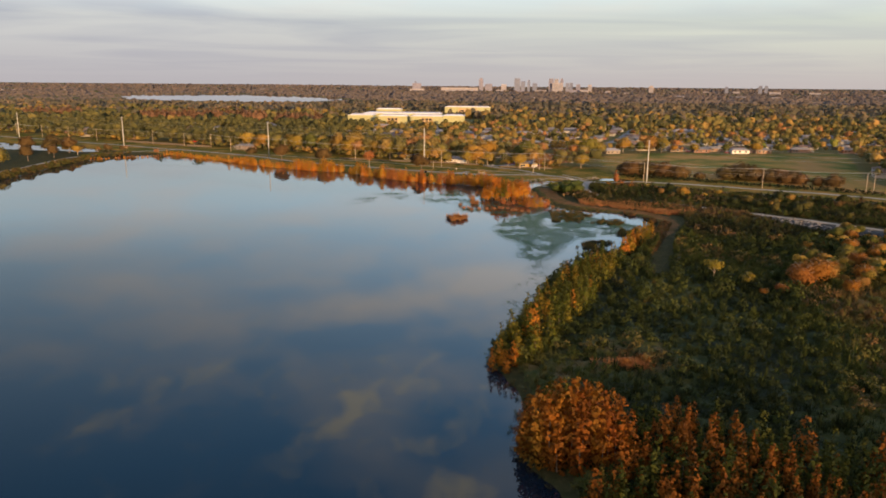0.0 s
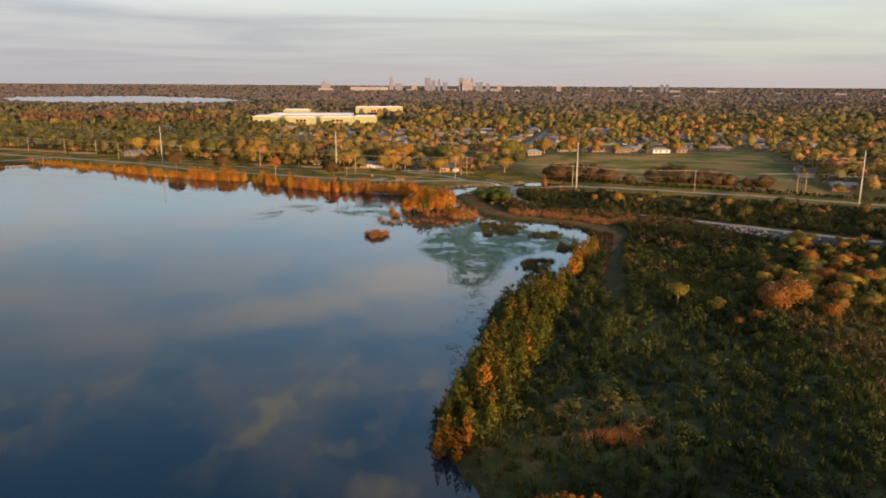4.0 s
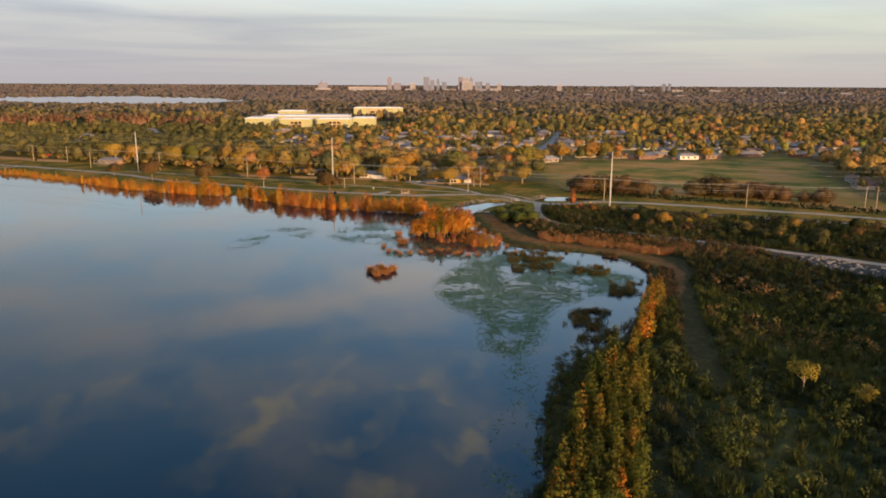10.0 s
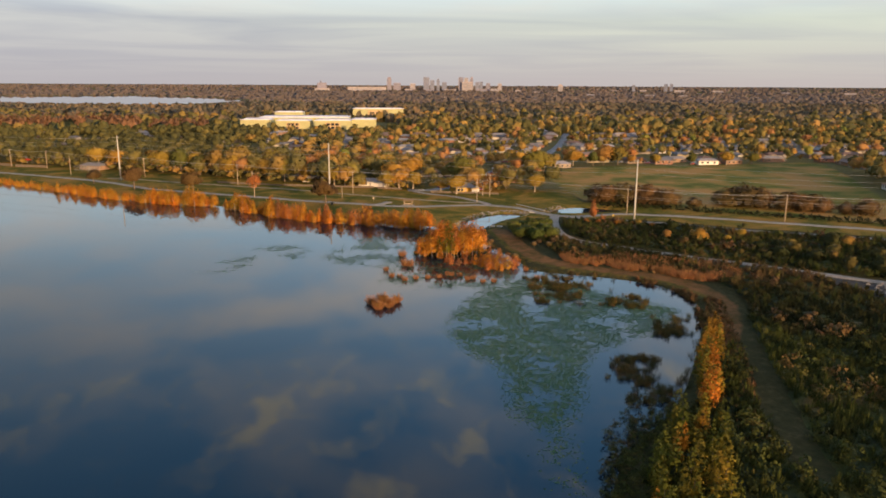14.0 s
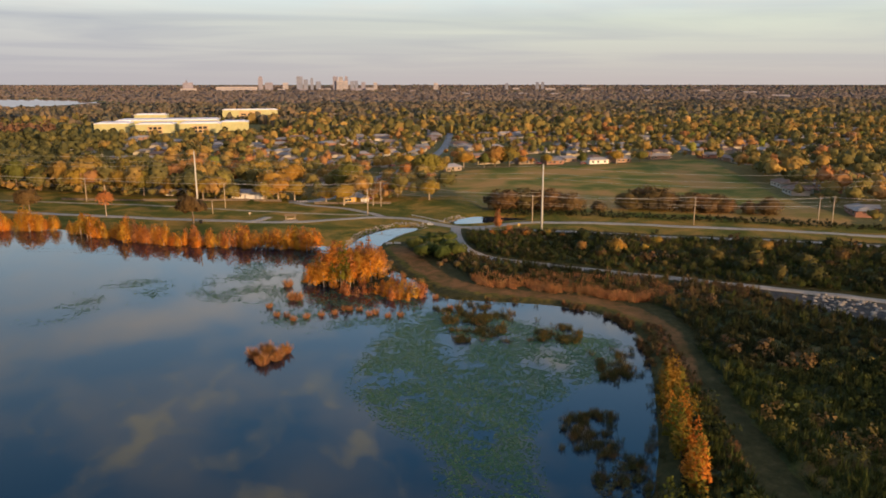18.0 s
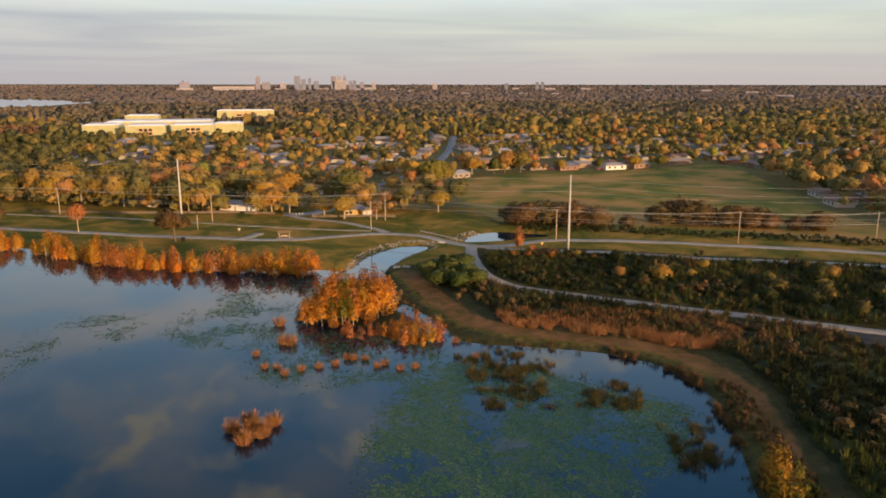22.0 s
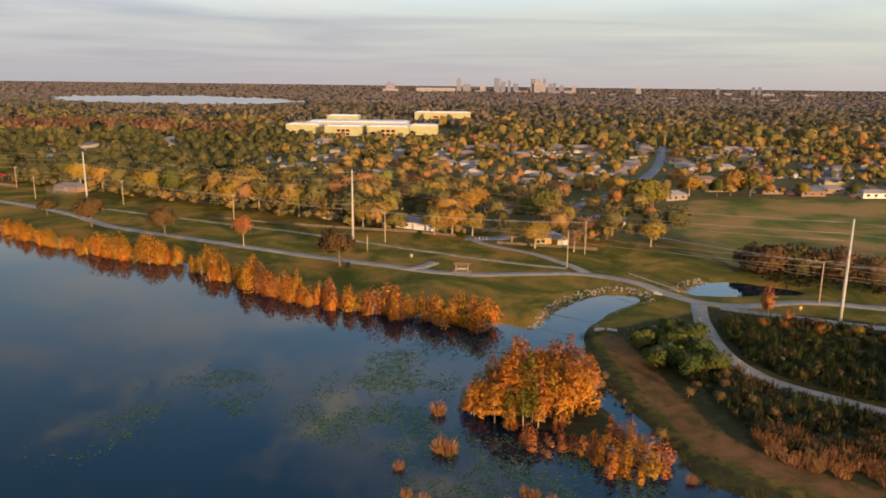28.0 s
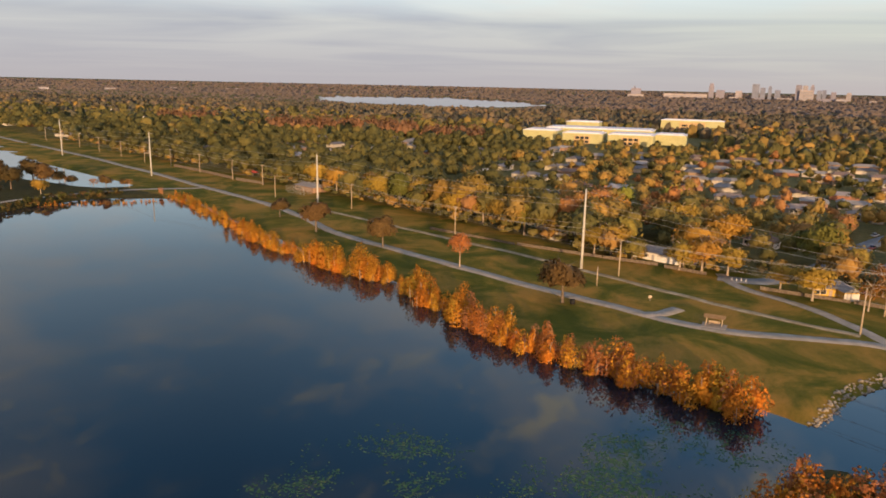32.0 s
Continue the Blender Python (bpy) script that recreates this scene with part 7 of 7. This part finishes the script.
for x, y in ((7.2, 532.4), (8.6, 532.3), (10, 532.3), (11.4, 532.2)):
    e = thing("bollard", x, y, float(ground_z(x, y)), 0, "short white bollard closing the street's end", "bollard", "bollards")
    piece("post", bollard_me, e)
    piece("collar", Build().tube([(0, 0, 0.72), (0, 0, 0.84)], [0.125, 0.125], 10).mesh("collar", ASPHALT), e)
# guard rail over the culvert
e = thing("guard_rail", 55, 481, float(ground_z(55, 481)), math.degrees(math.atan2(-18.5, 10)), "pale guard rail beside the trail over the culvert", "rail")
for k in range(8):
    piece("post", Build().box(3 * k - 0.07, 3 * k + 0.07, -0.07, 0.07, -0.5, 0.85).mesh("post", WOOD), e)
piece("rail", Build().box(-0.3, 21.3, -0.13, -0.07, 0.5, 0.82, 0.02).mesh("rail", TRIM), e)

# red garden canopy
CANOPY_RED = speckled("red_canvas", (0.42, 0.05, 0.03), (0.5, 0.07, 0.04), 1.0, bump=0)
e = thing("garden_canopy", -268, 678, float(ground_z(-268, 678)), -26, "red canvas garden canopy on four posts", "canopy")
piece("roof", Build().add([(-3, -2, 2.3), (3, -2, 2.3), (3, 2, 2.3), (-3, 2, 2.3), (-1.2, 0, 3.5), (1.2, 0, 3.5)], [(0, 1, 5, 4), (2, 3, 4, 5), (1, 2, 5), (3, 0, 4), (0, 3, 2, 1)]).mesh("roof", CANOPY_RED), e)
for sx in (-2.9, 2.9):
    for sy in (-1.9, 1.9):
        piece("post", Build().box(sx - 0.06, sx + 0.06, sy - 0.06, sy + 0.06, -0.3, 2.3).mesh("post", WIRE), e)
# grey netted cage
e = thing("ball_cage", -207, 629, float(ground_z(-207, 629)), -28, "grey netted ball cage on thin posts", "cage")
for kx in range(6):
    for sy in (-2.2, 2.2):
        piece("post", Build().tube([(-9 + 3.6 * kx, sy, -0.3), (-9 + 3.6 * kx, sy, 3.2)], [0.05, 0.05], 5).mesh("post", WIRE), e)
    piece("crossbar", Build().tube([(-9 + 3.6 * kx, -2.2, 3.2), (-9 + 3.6 * kx, 2.2, 3.2)], [0.04, 0.04], 5).mesh("crossbar", WIRE), e)
net = Build()
for sy in (-2.2, 2.2):
    for k in range(41):
        net.box(-9 + 0.45 * k - 0.012, -9 + 0.45 * k + 0.012, sy - 0.01, sy + 0.01, 0, 3.2)
    for k in range(8):
        net.box(-9, 9, sy - 0.01, sy + 0.01, 0.05 + 0.44 * k, 0.075 + 0.44 * k)
piece("net", net.mesh("net", WIRE), e)
# white churches with steeples, far off
for x, y, s, turn in ((-633, 1003, 0.62, 12), (-801, 1133, 0.62, -20)):
    e = thing("church", x, y, float(ground_z(x, y)), turn, "white church with a pointed steeple among the trees", "church", "churches")
    e.scale = (s, s, s)
    piece("wall", Build().box(-6, 6, -12, 12, -0.5, 6).mesh("wall", WHITE_WALL), e)
    piece("roof", Build().add([(-6.6, -12.5, 6), (6.6, -12.5, 6), (6.6, 12.5, 6), (-6.6, 12.5, 6), (0, -12.5, 10.5), (0, 12.5, 10.5)], [(0, 1, 4), (1, 2, 5, 4), (2, 3, 5), (3, 0, 4, 5), (0, 3, 2, 1)]).mesh("roof", DARK_ROOF), e)
    piece("tower", Build().box(-1.7, 1.7, -14, -10.6, -0.5, 13, 0.1).box(-1.2, 1.2, -13.5, -11.1, 13, 15, 0.1).mesh("tower", WHITE_WALL), e)
    piece("spire", Build().add([(-1.3, -13.6, 15), (1.3, -13.6, 15), (1.3, -11, 15), (-1.3, -11, 15), (0, -12.3, 22)], [(0, 1, 4), (1, 2, 4), (2, 3, 4), (3, 0, 4), (0, 3, 2, 1)]).mesh("spire", WHITE_WALL), e)
    for sy in (-8, -3, 2, 7):
        piece("window", Build().box(-6.05, -5.9, sy - 0.6, sy + 0.6, 1.5, 4.5).mesh("window", GLASS), e)

# ---- parked cars ----
body_me = Build().box(-0.9, 0.9, -2.25, 2.25, 0.3, 0.85, 0.12).mesh("body", CAR_PAINT)
cabin_me = Build().add([(-0.82, -1.4, 0.85), (0.82, -1.4, 0.85), (0.82, 1.7, 0.85), (-0.82, 1.7, 0.85), (-0.65, -0.6, 1.45), (0.65, -0.6, 1.45), (0.65, 1.1, 1.45), (-0.65, 1.1, 1.45)],
                       [(0, 1, 5, 4), (1, 2, 6, 5), (2, 3, 7, 6), (3, 0, 4, 7), (4, 5, 6, 7), (0, 3, 2, 1)]).mesh("cabin", GLASS)
roof_me = Build().box(-0.66, 0.66, -0.62, 1.12, 1.45, 1.5, 0.03).mesh("roof", CAR_PAINT)
wheel_me = Build().tube([(-0.1, 0, 0), (0.1, 0, 0)], [0.33, 0.33], 12).mesh("wheel", RUBBER)
lamp_me = Build().box(-0.75, -0.45, -2.28, -2.2, 0.6, 0.75).box(0.45, 0.75, -2.28, -2.2, 0.6, 0.75).mesh("headlight", TRIM)
parked = None
spots = [(22, 541, 60), (35, 556, 62), (47, 573, 65), (52, 586, 65), (60, 606, 66), (71, 626, 60), (66, 634, 240), (88, 655, 55), (102, 681, 62), (26, 545, 62)]
near_houses = sorted((h for h in HOUSES if h[0] > -40 and h[1] < 760), key=lambda h: h[1])[:34]
spots += [(hx + 10.5 * math.cos(math.radians(turn)) , hy + 10.5 * math.sin(math.radians(turn)), turn) for hx, hy, turn, _ in near_houses]
for x, y, turn in spots:
    if depth_in(MEADOW, x, y) > -3:
        continue
    z = float(ground_z(x, y)) + 0.1
    if parked is None:
        parked = thing("car", x, y, z, turn, "parked car near the houses", "car", "parked cars")
        for name, me in (("body", body_me), ("cabin", cabin_me), ("roof", roof_me), ("headlight", lamp_me)):
            piece(name, me, parked)
        for sx in (-0.85, 0.85):
            for sy in (-1.4, 1.4):
                piece("wheel", wheel_me, parked).location = (sx, sy, 0.33)
    else:
        copy_thing(parked, pose(x, y, z, 0, 0, turn - 90))

# concrete headwalls at the channel mouth
for x, y, turn in ((35.2, 427, 10), (38.2, 426.4, -20), (58.2, 459.4, -35)):
    e = thing("headwall", x, y, float(ground_z(x, y)), turn, "pale concrete headwall block at the channel", "headwall", "headwalls")
    piece("block", Build().box(-1.2, 1.2, -0.3, 0.3, -0.8, 0.55, 0.06).mesh("block", CONCRETE), e)
